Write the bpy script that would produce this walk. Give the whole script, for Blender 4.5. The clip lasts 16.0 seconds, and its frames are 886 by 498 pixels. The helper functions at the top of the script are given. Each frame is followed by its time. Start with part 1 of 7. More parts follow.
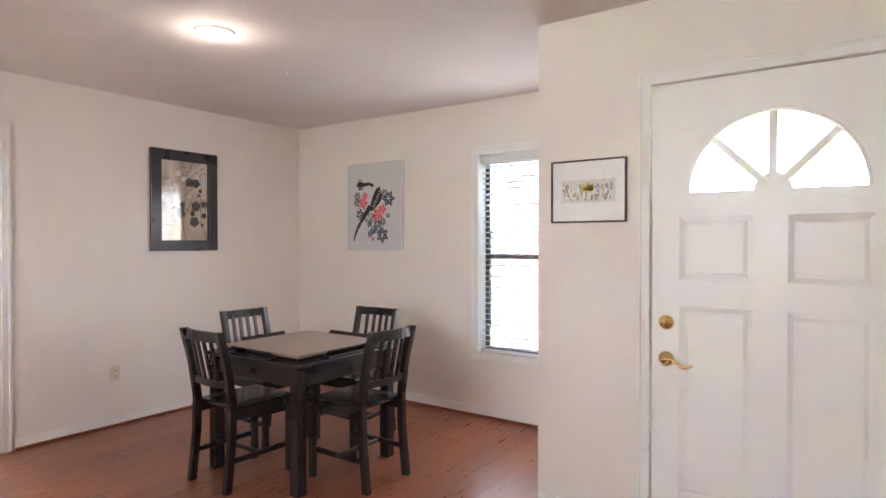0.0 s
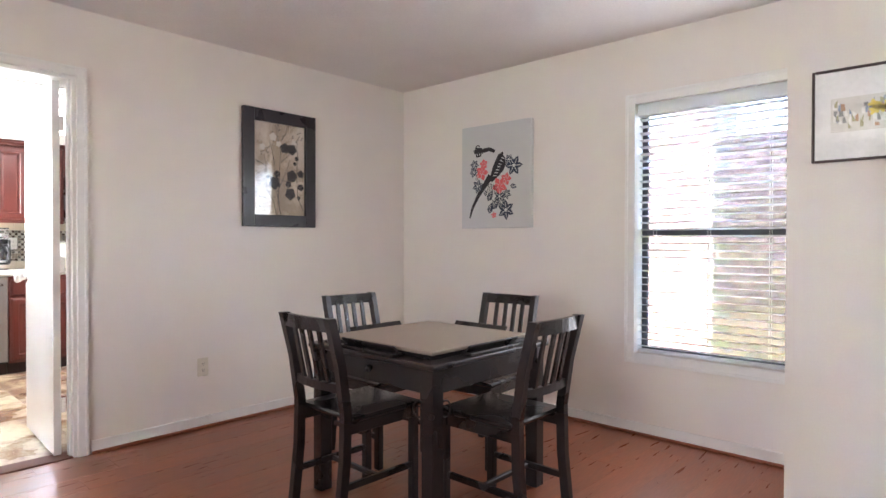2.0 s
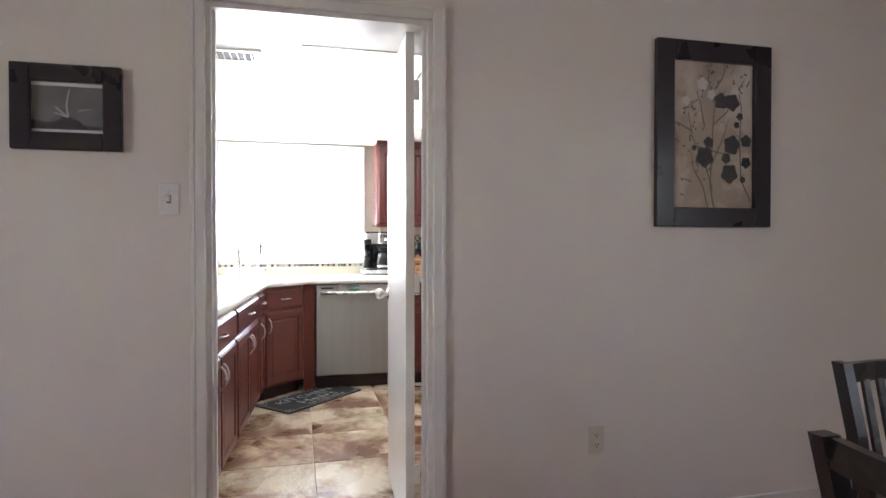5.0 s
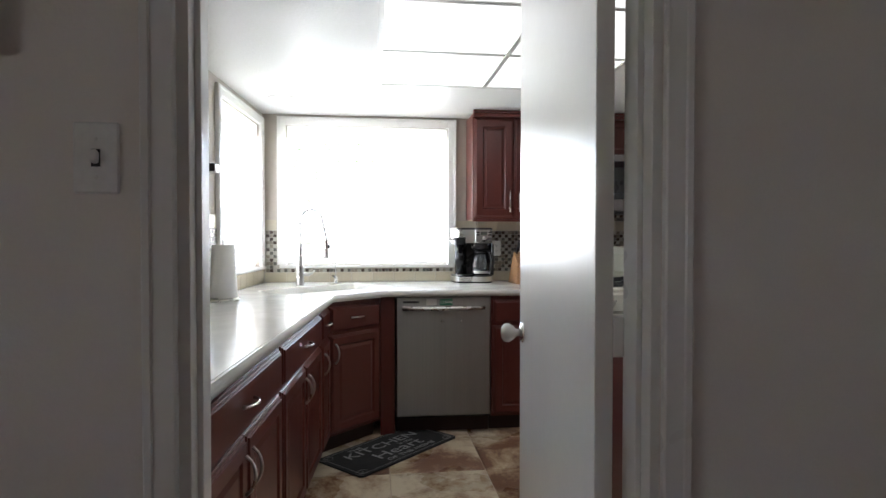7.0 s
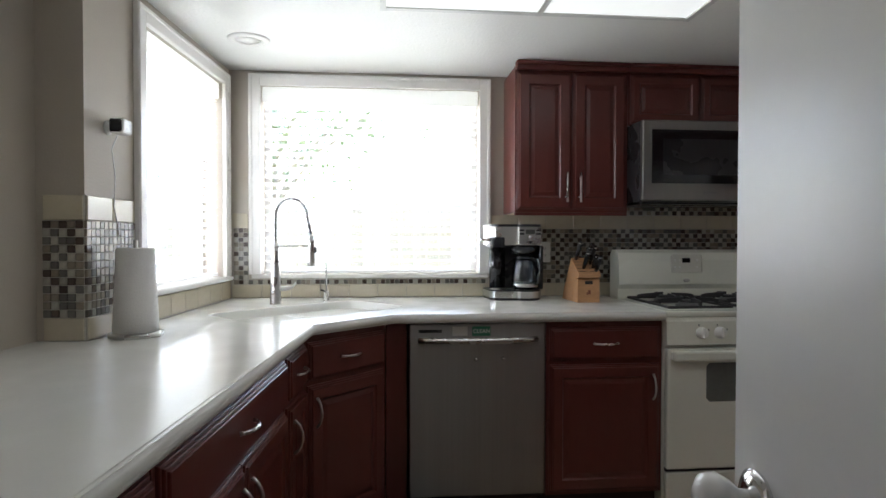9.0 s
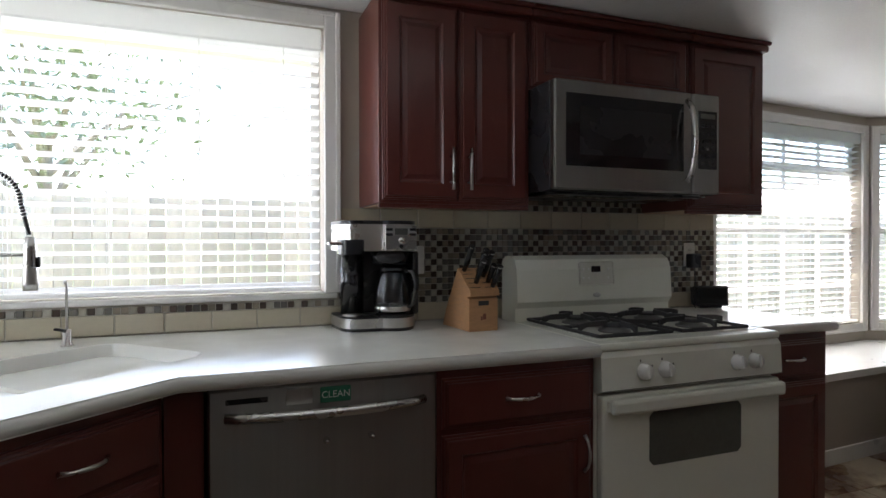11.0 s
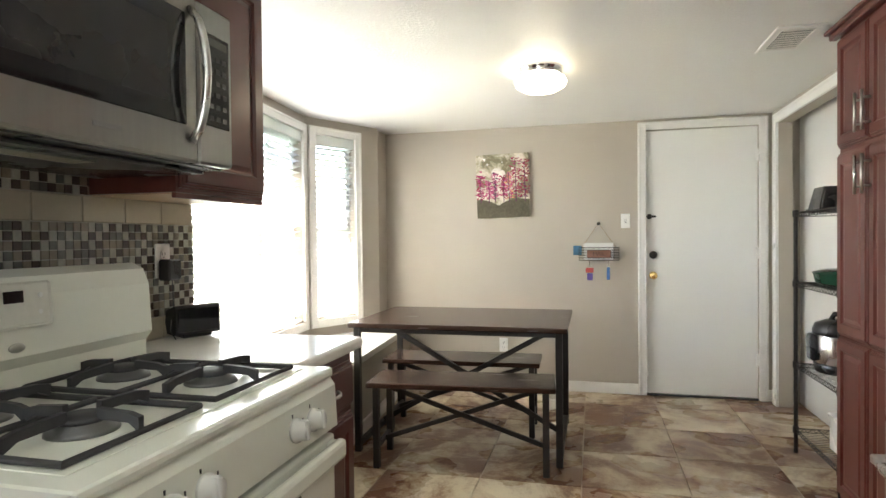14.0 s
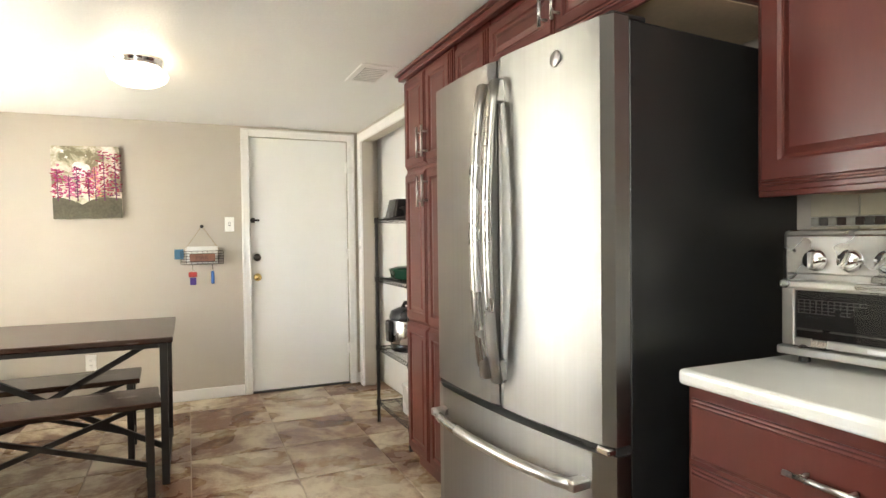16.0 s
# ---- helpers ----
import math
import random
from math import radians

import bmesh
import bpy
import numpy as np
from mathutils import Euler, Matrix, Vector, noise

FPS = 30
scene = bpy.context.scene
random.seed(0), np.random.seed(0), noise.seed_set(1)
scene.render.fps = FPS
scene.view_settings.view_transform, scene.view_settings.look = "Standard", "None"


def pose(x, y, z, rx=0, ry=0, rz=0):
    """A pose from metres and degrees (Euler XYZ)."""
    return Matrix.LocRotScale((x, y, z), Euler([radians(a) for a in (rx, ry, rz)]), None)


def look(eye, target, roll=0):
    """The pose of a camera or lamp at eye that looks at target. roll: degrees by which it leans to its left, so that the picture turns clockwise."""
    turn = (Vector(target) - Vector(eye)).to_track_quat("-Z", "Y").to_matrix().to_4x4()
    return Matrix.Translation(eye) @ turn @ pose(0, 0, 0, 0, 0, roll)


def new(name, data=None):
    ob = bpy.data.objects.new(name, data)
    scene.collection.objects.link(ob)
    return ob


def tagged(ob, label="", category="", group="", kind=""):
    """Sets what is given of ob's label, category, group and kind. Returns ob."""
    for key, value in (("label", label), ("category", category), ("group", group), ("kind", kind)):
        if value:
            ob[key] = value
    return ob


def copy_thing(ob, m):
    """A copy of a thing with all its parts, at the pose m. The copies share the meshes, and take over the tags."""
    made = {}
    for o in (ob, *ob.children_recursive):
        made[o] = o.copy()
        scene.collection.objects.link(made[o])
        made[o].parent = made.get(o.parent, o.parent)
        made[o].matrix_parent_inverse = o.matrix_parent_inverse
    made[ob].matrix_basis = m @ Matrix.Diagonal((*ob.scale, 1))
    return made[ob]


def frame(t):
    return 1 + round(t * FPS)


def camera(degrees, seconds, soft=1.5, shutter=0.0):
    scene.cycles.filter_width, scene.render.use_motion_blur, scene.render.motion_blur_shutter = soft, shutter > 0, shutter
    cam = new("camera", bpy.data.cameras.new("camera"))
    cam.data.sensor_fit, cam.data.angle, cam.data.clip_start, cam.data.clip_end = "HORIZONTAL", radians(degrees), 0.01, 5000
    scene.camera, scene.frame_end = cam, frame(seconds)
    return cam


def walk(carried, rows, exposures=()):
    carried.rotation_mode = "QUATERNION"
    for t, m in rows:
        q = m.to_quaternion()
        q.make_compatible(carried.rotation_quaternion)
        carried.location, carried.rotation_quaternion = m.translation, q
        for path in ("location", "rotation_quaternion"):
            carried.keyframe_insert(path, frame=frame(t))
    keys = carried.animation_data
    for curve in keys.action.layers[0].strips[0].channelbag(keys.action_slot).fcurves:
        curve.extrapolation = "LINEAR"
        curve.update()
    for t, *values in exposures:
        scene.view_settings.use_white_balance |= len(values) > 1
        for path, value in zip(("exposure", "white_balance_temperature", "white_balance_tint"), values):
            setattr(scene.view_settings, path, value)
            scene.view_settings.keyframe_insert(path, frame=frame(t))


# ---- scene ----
cam = camera(73.6, 16.0)
PATH = [
    (0, (0.045, -0.167, 1.346), (-1.108, 1.467, 1.324), 0.0),
    (0.5, (-0.147, -0.107, 1.333), (-1.399, 1.453, 1.306), 0.0),
    (1, (-0.382, 0.002, 1.271), (-1.655, 1.544, 1.245), 0.1),
    (1.5, (-0.562, 0.124, 1.193), (-1.893, 1.616, 1.166), 0.0),
    (2, (-0.787, 0.258, 1.178), (-2.137, 1.734, 1.154), 0.1),
    (2.5, (-1.002, 0.498, 1.181), (-2.397, 1.931, 1.161), -0.0),
    (3, (-1.168, 0.647, 1.204), (-2.681, 1.955, 1.178), 0.0),
    (3.5, (-1.445, 0.713, 1.193), (-3.072, 1.877, 1.172), -0.0),
    (4, (-1.691, 0.79, 1.211), (-3.463, 1.718, 1.184), -0.1),
    (4.5, (-1.953, 0.806, 1.216), (-3.85, 1.439, 1.188), 0.0),
    (5, (-2.179, 0.781, 1.217), (-4.122, 1.255, 1.191), -0.0),
    (5.2, (-2.307, 0.798, 1.233), (-4.262, 1.219, 1.196), -0.1),
    (7.5, (-3.72, 0.775, 1.24), (-5.71, 0.978, 1.204), 0.1),
    (8, (-4.015, 0.803, 1.235), (-6.007, 0.976, 1.199), 0.1),
    (10.3, (-5.242, 0.892, 1.223), (-7.223, 1.166, 1.193), -0.2),
    (10.5, (-5.338, 0.917, 1.218), (-7.299, 1.309, 1.197), -0.1),
    (11, (-5.552, 0.931, 1.225), (-7.416, 1.655, 1.204), -0.1),
    (11.5, (-5.708, 0.952, 1.227), (-7.411, 2.001, 1.206), -0.2),
    (12, (-5.884, 1.07, 1.208), (-7.41, 2.362, 1.186), -0.4),
    (12.5, (-6.007, 1.106, 1.191), (-7.303, 2.63, 1.164), -0.2),
    (13, (-6.167, 1.174, 1.184), (-7.198, 2.887, 1.156), -0.4),
    (13.5, (-6.335, 1.351, 1.203), (-7.152, 3.176, 1.171), -0.5),
    (14, (-6.451, 1.441, 1.227), (-6.939, 3.38, 1.194), -0.6),
    (14.5, (-6.478, 1.457, 1.231), (-6.568, 3.455, 1.197), -0.6),
    (15, (-6.462, 1.461, 1.231), (-6.256, 3.45, 1.194), -0.6),
    (15.5, (-6.481, 1.397, 1.232), (-5.951, 3.324, 1.193), -0.7),
    (16, (-6.503, 1.338, 1.238), (-5.711, 3.174, 1.196), -0.7),
]
EXPOSURES = [(0, 6.8, 6700, 20), (1, 6.85, 6650, 18), (2, 6.82, 6400, 17), (3, 6.6, 6200, 18), (3.5, 6.4, 6200, 17), (4, 5.98, 6250, 17), (5, 5.76, 6350, 18), (5.2, 5.55, 6400, 18), (7.3, 4.02, 6350, 15), (8.2, 3.78, 6350, 15), (10.3, 3.0, 6400, 15), (11, 2.88, 6400, 16),
             (12, 3.38, 6600, 13), (12.5, 3.78, 6700, 12), (13.5, 4.52, 6900, 10), (14.5, 4.2, 7000, 10), (15, 4.1, 7000, 10), (15.5, 4.45, 7300, 11), (16, 4.8, 7400, 12)]
walk(cam, [(t, look(eye, target, roll)) for t, eye, target, roll in PATH], EXPOSURES)

# ---- sky, sun, lamps ----
world = bpy.data.worlds.new("world")
scene.world = world
world.use_nodes = True
wn = world.node_tree
sky = wn.nodes.new("ShaderNodeTexSky")
sky.sky_type, sky.sun_disc = "NISHITA", False
sky.sun_elevation, sky.sun_rotation = radians(63), radians(277)
wn.links.new(sky.outputs[0], wn.nodes["Background"].inputs[0])
wn.nodes["Background"].inputs[1].default_value = 0.15


def lamp(name, kind, m, energy, color=(1, 1, 1), **more):
    data = bpy.data.lights.new(name, kind)
    data.energy, data.color = energy, color
    for key, value in more.items():
        if key == "size":
            data.shape, data.size, data.size_y = "RECTANGLE", value[0], value[1]
        elif key == "angle":
            data.angle = value
        elif key == "soft":
            data.shadow_soft_size = value
        elif key == "spread":
            data.spread = value
    ob = new(name, data)
    ob.matrix_world = m
    return ob


SUN_FROM = Vector((-0.50, 0.06, 1.0))
lamp("sun", "SUN", look(SUN_FROM * 20, (0, 0, 0)), 5.0, (1, 0.96, 0.9), angle=radians(0.6))

# ---- materials ----


def mat(name, color, rough=0.5, metal=0.0, vary=0.08, scale=6.0, fine=60.0, bump=0.05, rough_vary=0.1, coat=0.0, spec=0.5, stretch=None, each=0.0):
    """Paint, metal or wood: a base colour with broad and fine variation, uneven gloss and relief."""
    m = bpy.data.materials.new(name)
    m.use_nodes = True
    nt = m.node_tree
    b = nt.nodes["Principled BSDF"]
    b.inputs["Metallic"].default_value = metal
    b.inputs["Coat Weight"].default_value = coat
    b.inputs["Coat Roughness"].default_value = 0.15
    b.inputs["Specular IOR Level"].default_value = spec
    tc = nt.nodes.new("ShaderNodeTexCoord")
    mp = nt.nodes.new("ShaderNodeMapping")
    nt.links.new(tc.outputs["Object"], mp.inputs[0])
    if stretch:
        mp.inputs["Scale"].default_value = stretch
    n1, n2 = nt.nodes.new("ShaderNodeTexNoise"), nt.nodes.new("ShaderNodeTexNoise")
    n1.inputs["Scale"].default_value, n2.inputs["Scale"].default_value = scale, fine
    n1.inputs["Detail"].default_value, n2.inputs["Detail"].default_value = 3, 4
    for n in (n1, n2):
        nt.links.new(mp.outputs[0], n.inputs["Vector"])
    mix = nt.nodes.new("ShaderNodeMath")
    mix.operation = "ADD"
    nt.links.new(n1.outputs["Fac"], mix.inputs[0])
    nt.links.new(n2.outputs["Fac"], mix.inputs[1])
    ramp = nt.nodes.new("ShaderNodeMapRange")
    ramp.inputs[1].default_value, ramp.inputs[2].default_value = 0.6, 1.4
    ramp.inputs[3].default_value, ramp.inputs[4].default_value = 1 - vary, 1 + vary
    nt.links.new(mix.outputs[0], ramp.inputs[0])
    value = ramp.outputs[0]
    if each:
        info = nt.nodes.new("ShaderNodeObjectInfo")
        er = nt.nodes.new("ShaderNodeMapRange")
        er.inputs[3].default_value, er.inputs[4].default_value = 1 - each, 1 + each
        nt.links.new(info.outputs["Random"], er.inputs[0])
        mul = nt.nodes.new("ShaderNodeMath")
        mul.operation = "MULTIPLY"
        nt.links.new(value, mul.inputs[0])
        nt.links.new(er.outputs[0], mul.inputs[1])
        value = mul.outputs[0]
    sc = nt.nodes.new("ShaderNodeVectorMath")
    sc.operation = "SCALE"
    sc.inputs[0].default_value = color[:3]
    nt.links.new(value, sc.inputs["Scale"])
    nt.links.new(sc.outputs[0], b.inputs["Base Color"])
    rr = nt.nodes.new("ShaderNodeMapRange")
    rr.inputs[1].default_value, rr.inputs[2].default_value = 0.3, 0.7
    rr.inputs[3].default_value, rr.inputs[4].default_value = max(0.02, rough - rough_vary), min(1, rough + rough_vary)
    nt.links.new(n1.outputs["Fac"], rr.inputs[0])
    nt.links.new(rr.outputs[0], b.inputs["Roughness"])
    if bump:
        bp = nt.nodes.new("ShaderNodeBump")
        bp.inputs["Strength"].default_value, bp.inputs["Distance"].default_value = bump, 0.01
        nt.links.new(n2.outputs["Fac"], bp.inputs["Height"])
        nt.links.new(bp.outputs[0], b.inputs["Normal"])
    return m


def blotched(name, dark, mid, light, scale, rough, bump=0.1, each=0.0, coat=0.0):
    """Stone-like tile: clouds of three colours, with pits."""
    m = mat(name, (1, 1, 1), rough, 0, 0.06, 3, 70, bump, 0.12, coat, each=each)
    nt = m.node_tree
    b = nt.nodes["Principled BSDF"]
    old = b.inputs["Base Color"].links[0].from_socket
    tc = nt.nodes.new("ShaderNodeTexCoord")
    info = nt.nodes.new("ShaderNodeObjectInfo")
    add = nt.nodes.new("ShaderNodeVectorMath")
    add.operation = "MULTIPLY_ADD"
    comb = nt.nodes.new("ShaderNodeCombineXYZ")
    for i in range(3):
        nt.links.new(info.outputs["Random"], comb.inputs[i])
    add.inputs[1].default_value = (31.0, 17.0, 23.0)
    nt.links.new(comb.outputs[0], add.inputs[0])
    nt.links.new(tc.outputs["Object"], add.inputs[2])
    n = nt.nodes.new("ShaderNodeTexNoise")
    n.inputs["Scale"].default_value, n.inputs["Detail"].default_value, n.inputs["Roughness"].default_value = scale, 10, 0.7
    n.inputs["Distortion"].default_value = 0.35
    nt.links.new(add.outputs[0], n.inputs["Vector"])
    cr = nt.nodes.new("ShaderNodeValToRGB")
    cr.color_ramp.elements[0].position, cr.color_ramp.elements[0].color = 0.44, (*dark, 1)
    cr.color_ramp.elements[1].position, cr.color_ramp.elements[1].color = 0.58, (*light, 1)
    e = cr.color_ramp.elements.new(0.49)
    e.color = (*mid, 1)
    nt.links.new(n.outputs["Fac"], cr.inputs[0])
    mul = nt.nodes.new("ShaderNodeVectorMath")
    mul.operation = "MULTIPLY"
    nt.links.new(old, mul.inputs[0])
    nt.links.new(cr.outputs[0], mul.inputs[1])
    nt.links.new(mul.outputs[0], b.inputs["Base Color"])
    return m


def glass(name, tint=(0.95, 0.97, 0.97), rough=0.0):
    m = bpy.data.materials.new(name)
    m.use_nodes = True
    b = m.node_tree.nodes["Principled BSDF"]
    b.inputs["Base Color"].default_value = (*tint, 1)
    b.inputs["Transmission Weight"].default_value = 1
    b.inputs["Roughness"].default_value = rough
    b.inputs["IOR"].default_value = 1.45
    return m


def glow(name, color, strength):
    m = bpy.data.materials.new(name)
    m.use_nodes = True
    b = m.node_tree.nodes["Principled BSDF"]
    b.inputs["Base Color"].default_value = (*color, 1)
    b.inputs["Emission Color"].default_value = (*color, 1)
    b.inputs["Emission Strength"].default_value = strength
    b.inputs["Roughness"].default_value = 0.3
    return m


CREAM = mat("cream_wall_paint", (0.80, 0.745, 0.69), 0.65, vary=0.025, scale=2, fine=140, bump=0.10)
TAUPE = mat("taupe_wall_paint", (0.47, 0.42, 0.355), 0.6, vary=0.03, scale=2, fine=140, bump=0.10)
CEIL_D = mat("dining_ceiling_texture", (0.80, 0.755, 0.73), 0.85, vary=0.05, scale=3, fine=90, bump=0.5)
CEIL_K = mat("kitchen_ceiling_texture", (0.80, 0.79, 0.76), 0.45, vary=0.03, scale=3, fine=70, bump=0.25)
TRIM = mat("white_trim_paint", (0.82, 0.80, 0.77), 0.35, vary=0.02, scale=4, fine=50, bump=0.02)
DOORW = mat("white_door_paint", (0.84, 0.83, 0.80), 0.36, vary=0.012, scale=1.2, fine=120, bump=0.06, rough_vary=0.02)
KDOOR = mat("glossy_white_door_paint", (0.84, 0.83, 0.80), 0.25, vary=0.015, scale=1.2, fine=28, bump=0.025, rough_vary=0.03)
PLAIN = mat("closing_wall_paint", (0.74, 0.70, 0.65), 0.7, vary=0.03)
LAMINATE = mat("cherry_laminate_plank", (0.26, 0.085, 0.042), 0.32, vary=0.3, scale=2.2, fine=11, bump=0.0, stretch=(14, 1.2, 14), each=0.12, rough_vary=0.06)
GAP = mat("dark_floor_gap", (0.12, 0.04, 0.022), 0.8)
TILE = blotched("travertine_floor_tile", (0.17, 0.078, 0.045), (0.35, 0.24, 0.15), (0.60, 0.52, 0.39), 2.0, 0.30, 0.22, 0.07)
GROUT = mat("floor_grout", (0.50, 0.41, 0.33), 0.9, bump=0.2)
CHERRY = mat("cherry_cabinet_wood", (0.112, 0.025, 0.019), 0.3, vary=0.07, scale=2.5, fine=16, bump=0.0, stretch=(8, 8, 1), coat=0.12, rough_vary=0.015)
CHERRY_IN = mat("cabinet_underside", (0.62, 0.47, 0.32), 0.6, vary=0.1)
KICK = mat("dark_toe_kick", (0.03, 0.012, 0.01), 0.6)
SOLID = mat("white_solid_surface", (0.84, 0.84, 0.80), 0.18, vary=0.02, scale=8, fine=200, bump=0.0, rough_vary=0.05)
STEEL = mat("brushed_stainless", (0.32, 0.313, 0.302), 0.38, 1.0, vary=0.06, scale=1.2, fine=6, bump=0.0, stretch=(14, 14, 0.25), rough_vary=0.03)


def brushed(m, amount):
    """Stretch the highlights along the height, as on brushed sheet."""
    nt = m.node_tree
    tg = nt.nodes.new("ShaderNodeTangent")
    tg.direction_type, tg.axis = "RADIAL", "Z"
    b = nt.nodes["Principled BSDF"]
    b.inputs["Anisotropic"].default_value = amount
    b.inputs["Anisotropic Rotation"].default_value = 0.25
    nt.links.new(tg.outputs[0], b.inputs["Tangent"])


brushed(STEEL, 0.8)
STEEL_H = mat("satin_steel_handle", (0.58, 0.57, 0.55), 0.30, 1.0, vary=0.03, bump=0)
CHROME = mat("chrome", (0.78, 0.78, 0.78), 0.08, 1.0, vary=0.02, bump=0, rough_vary=0.03)
BRASS = mat("polished_brass", (0.80, 0.58, 0.26), 0.15, 1.0, vary=0.04, bump=0, rough_vary=0.05)
ENAMEL = mat("bisque_enamel", (0.85, 0.86, 0.77), 0.16, vary=0.015, bump=0, rough_vary=0.04)
KNOBW = mat("white_plastic", (0.82, 0.82, 0.79), 0.3, vary=0.02, bump=0)
IRON = mat("cast_iron_grate", (0.045, 0.045, 0.048), 0.55, 0.2, vary=0.15, bump=0.1)
BLACKP = mat("black_plastic", (0.018, 0.018, 0.02), 0.28, vary=0.1, bump=0)
DARKGLASS = mat("dark_oven_glass", (0.012, 0.012, 0.014), 0.06, vary=0.05, bump=0, rough_vary=0.02)
GREYGLASS = mat("grey_oven_window", (0.13, 0.135, 0.12), 0.1, vary=0.1, bump=0, rough_vary=0.03)
BLACKWOOD = mat("espresso_black_wood", (0.016, 0.013, 0.013), 0.3, vary=0.25, scale=3, fine=25, bump=0.04, stretch=(1, 1, 1), coat=0.1)
BROWNWOOD = mat("dark_brown_tabletop", (0.045, 0.021, 0.014), 0.26, vary=0.08, scale=2, fine=18, bump=0.0, stretch=(2, 14, 14), coat=0.1, rough_vary=0.015)
BLACKSTEEL = mat("black_powder_steel", (0.022, 0.018, 0.016), 0.45, 0.1, vary=0.1, bump=0.03)
FELT = mat("taupe_felt_board", (0.36, 0.30, 0.25), 0.9, vary=0.06, scale=5, fine=300, bump=0.15)
SLAT = mat("white_blind_slat", (0.86, 0.86, 0.84), 0.4, vary=0.02, bump=0)
# thin vinyl lets part of the daylight through
_nt = SLAT.node_tree
_tr = _nt.nodes.new("ShaderNodeBsdfTranslucent")
_tr.inputs["Color"].default_value = (0.9, 0.9, 0.88, 1)
_ms = _nt.nodes.new("ShaderNodeMixShader")
_ms.inputs[0].default_value = 0.12
_nt.links.new(_nt.nodes["Principled BSDF"].outputs[0], _ms.inputs[1])
_nt.links.new(_tr.outputs[0], _ms.inputs[2])
_nt.links.new(_ms.outputs[0], _nt.nodes["Material Output"].inputs[0])


def backlit(m, color, share):
    """Thin plastic that lets some light through."""
    nt = m.node_tree
    tr, mx = nt.nodes.new("ShaderNodeBsdfTranslucent"), nt.nodes.new("ShaderNodeMixShader")
    tr.inputs[0].default_value = (*color, 1)
    mx.inputs[0].default_value = share
    nt.links.new(nt.nodes["Principled BSDF"].outputs[0], mx.inputs[1])
    nt.links.new(tr.outputs[0], mx.inputs[2])
    nt.links.new(mx.outputs[0], nt.nodes["Material Output"].inputs[0])


backlit(SLAT, (0.9, 0.9, 0.88), 0.45)
CORD = mat("white_cord", (0.75, 0.74, 0.72), 0.7, bump=0)
ALU = mat("bronze_window_sash", (0.06, 0.065, 0.075), 0.4, 0.5, bump=0)
VINYL = mat("white_vinyl_sash", (0.80, 0.80, 0.80), 0.4, bump=0)
PANE = glass("window_pane")
PIC_GLASS = mat("picture_glass_face", (0.04, 0.04, 0.04), 0.02, bump=0)
IVORY = mat("ivory_plastic", (0.66, 0.61, 0.50), 0.4, bump=0)
PLATEW = mat("white_wall_plate", (0.80, 0.79, 0.76), 0.35, bump=0)
SLOT = mat("dark_slot", (0.03, 0.03, 0.03), 0.6, bump=0)

# ---- builders ----


def obj(name, bm, material, parent=None, label="", smooth=False):
    me = bpy.data.meshes.new(name)
    bmesh.ops.recalc_face_normals(bm, faces=bm.faces)
    bm.to_mesh(me)
    bm.free()
    if smooth:
        for p in me.polygons:
            p.use_smooth = True
    me.materials.append(material)
    ob = new(name, me)
    if parent:
        ob.parent = parent
    return tagged(ob, label)


def part(name, bm, material, parent, label="", smooth=False):
    return obj(name, bm, material, parent, label, smooth)


def thing(name, m, label, category, group="", kind=""):
    ob = new(name)
    ob.matrix_world = m
    ob.empty_display_size = 0.1
    return tagged(ob, label, category, group, kind)


def box(bm, x0, x1, y0, y1, z0, z1, bevel=0.0, m=None, seg=1):
    r = bmesh.ops.create_cube(bm, size=1, matrix=Matrix.Translation(((x0 + x1) / 2, (y0 + y1) / 2, (z0 + z1) / 2)) @ Matrix.Diagonal((abs(x1 - x0), abs(y1 - y0), abs(z1 - z0), 1)))
    vs = r["verts"]
    if bevel:
        es = list({e for v in vs for e in v.link_edges})
        q = bmesh.ops.bevel(bm, geom=es, offset=bevel, segments=seg, affect="EDGES", profile=0.5)
        vs = list({v for f in q["faces"] for v in f.verts} | {v for v in vs if v.is_valid})
    if m is not None:
        bmesh.ops.transform(bm, matrix=m, verts=vs)
    return bm


def B(*a, **k):
    return box(bmesh.new(), *a, **k)


def tube(bm, pts, r, n=10, closed=False):
    """A round bar along a line of points."""
    pts = [Vector(p) for p in pts]
    rings = []
    for i, p in enumerate(pts):
        if closed:
            d = pts[(i + 1) % len(pts)] - pts[i - 1]
        else:
            d = pts[min(i + 1, len(pts) - 1)] - pts[max(i - 1, 0)]
        d.normalize()
        a = d.orthogonal() if i == 0 else (a - d * a.dot(d))
        a.normalize()
        c = d.cross(a)
        rad = r[i] if isinstance(r, (list, tuple)) else r
        rings.append([bm.verts.new(p + (a * math.cos(2 * math.pi * k / n) + c * math.sin(2 * math.pi * k / n)) * rad) for k in range(n)])
    last = len(rings) if closed else len(rings) - 1
    for i in range(last):
        u, v = rings[i], rings[(i + 1) % len(rings)]
        for k in range(n):
            bm.faces.new((u[k], u[(k + 1) % n], v[(k + 1) % n], v[k]))
    if not closed:
        bm.faces.new(rings[0])
        bm.faces.new(rings[-1])
    return bm


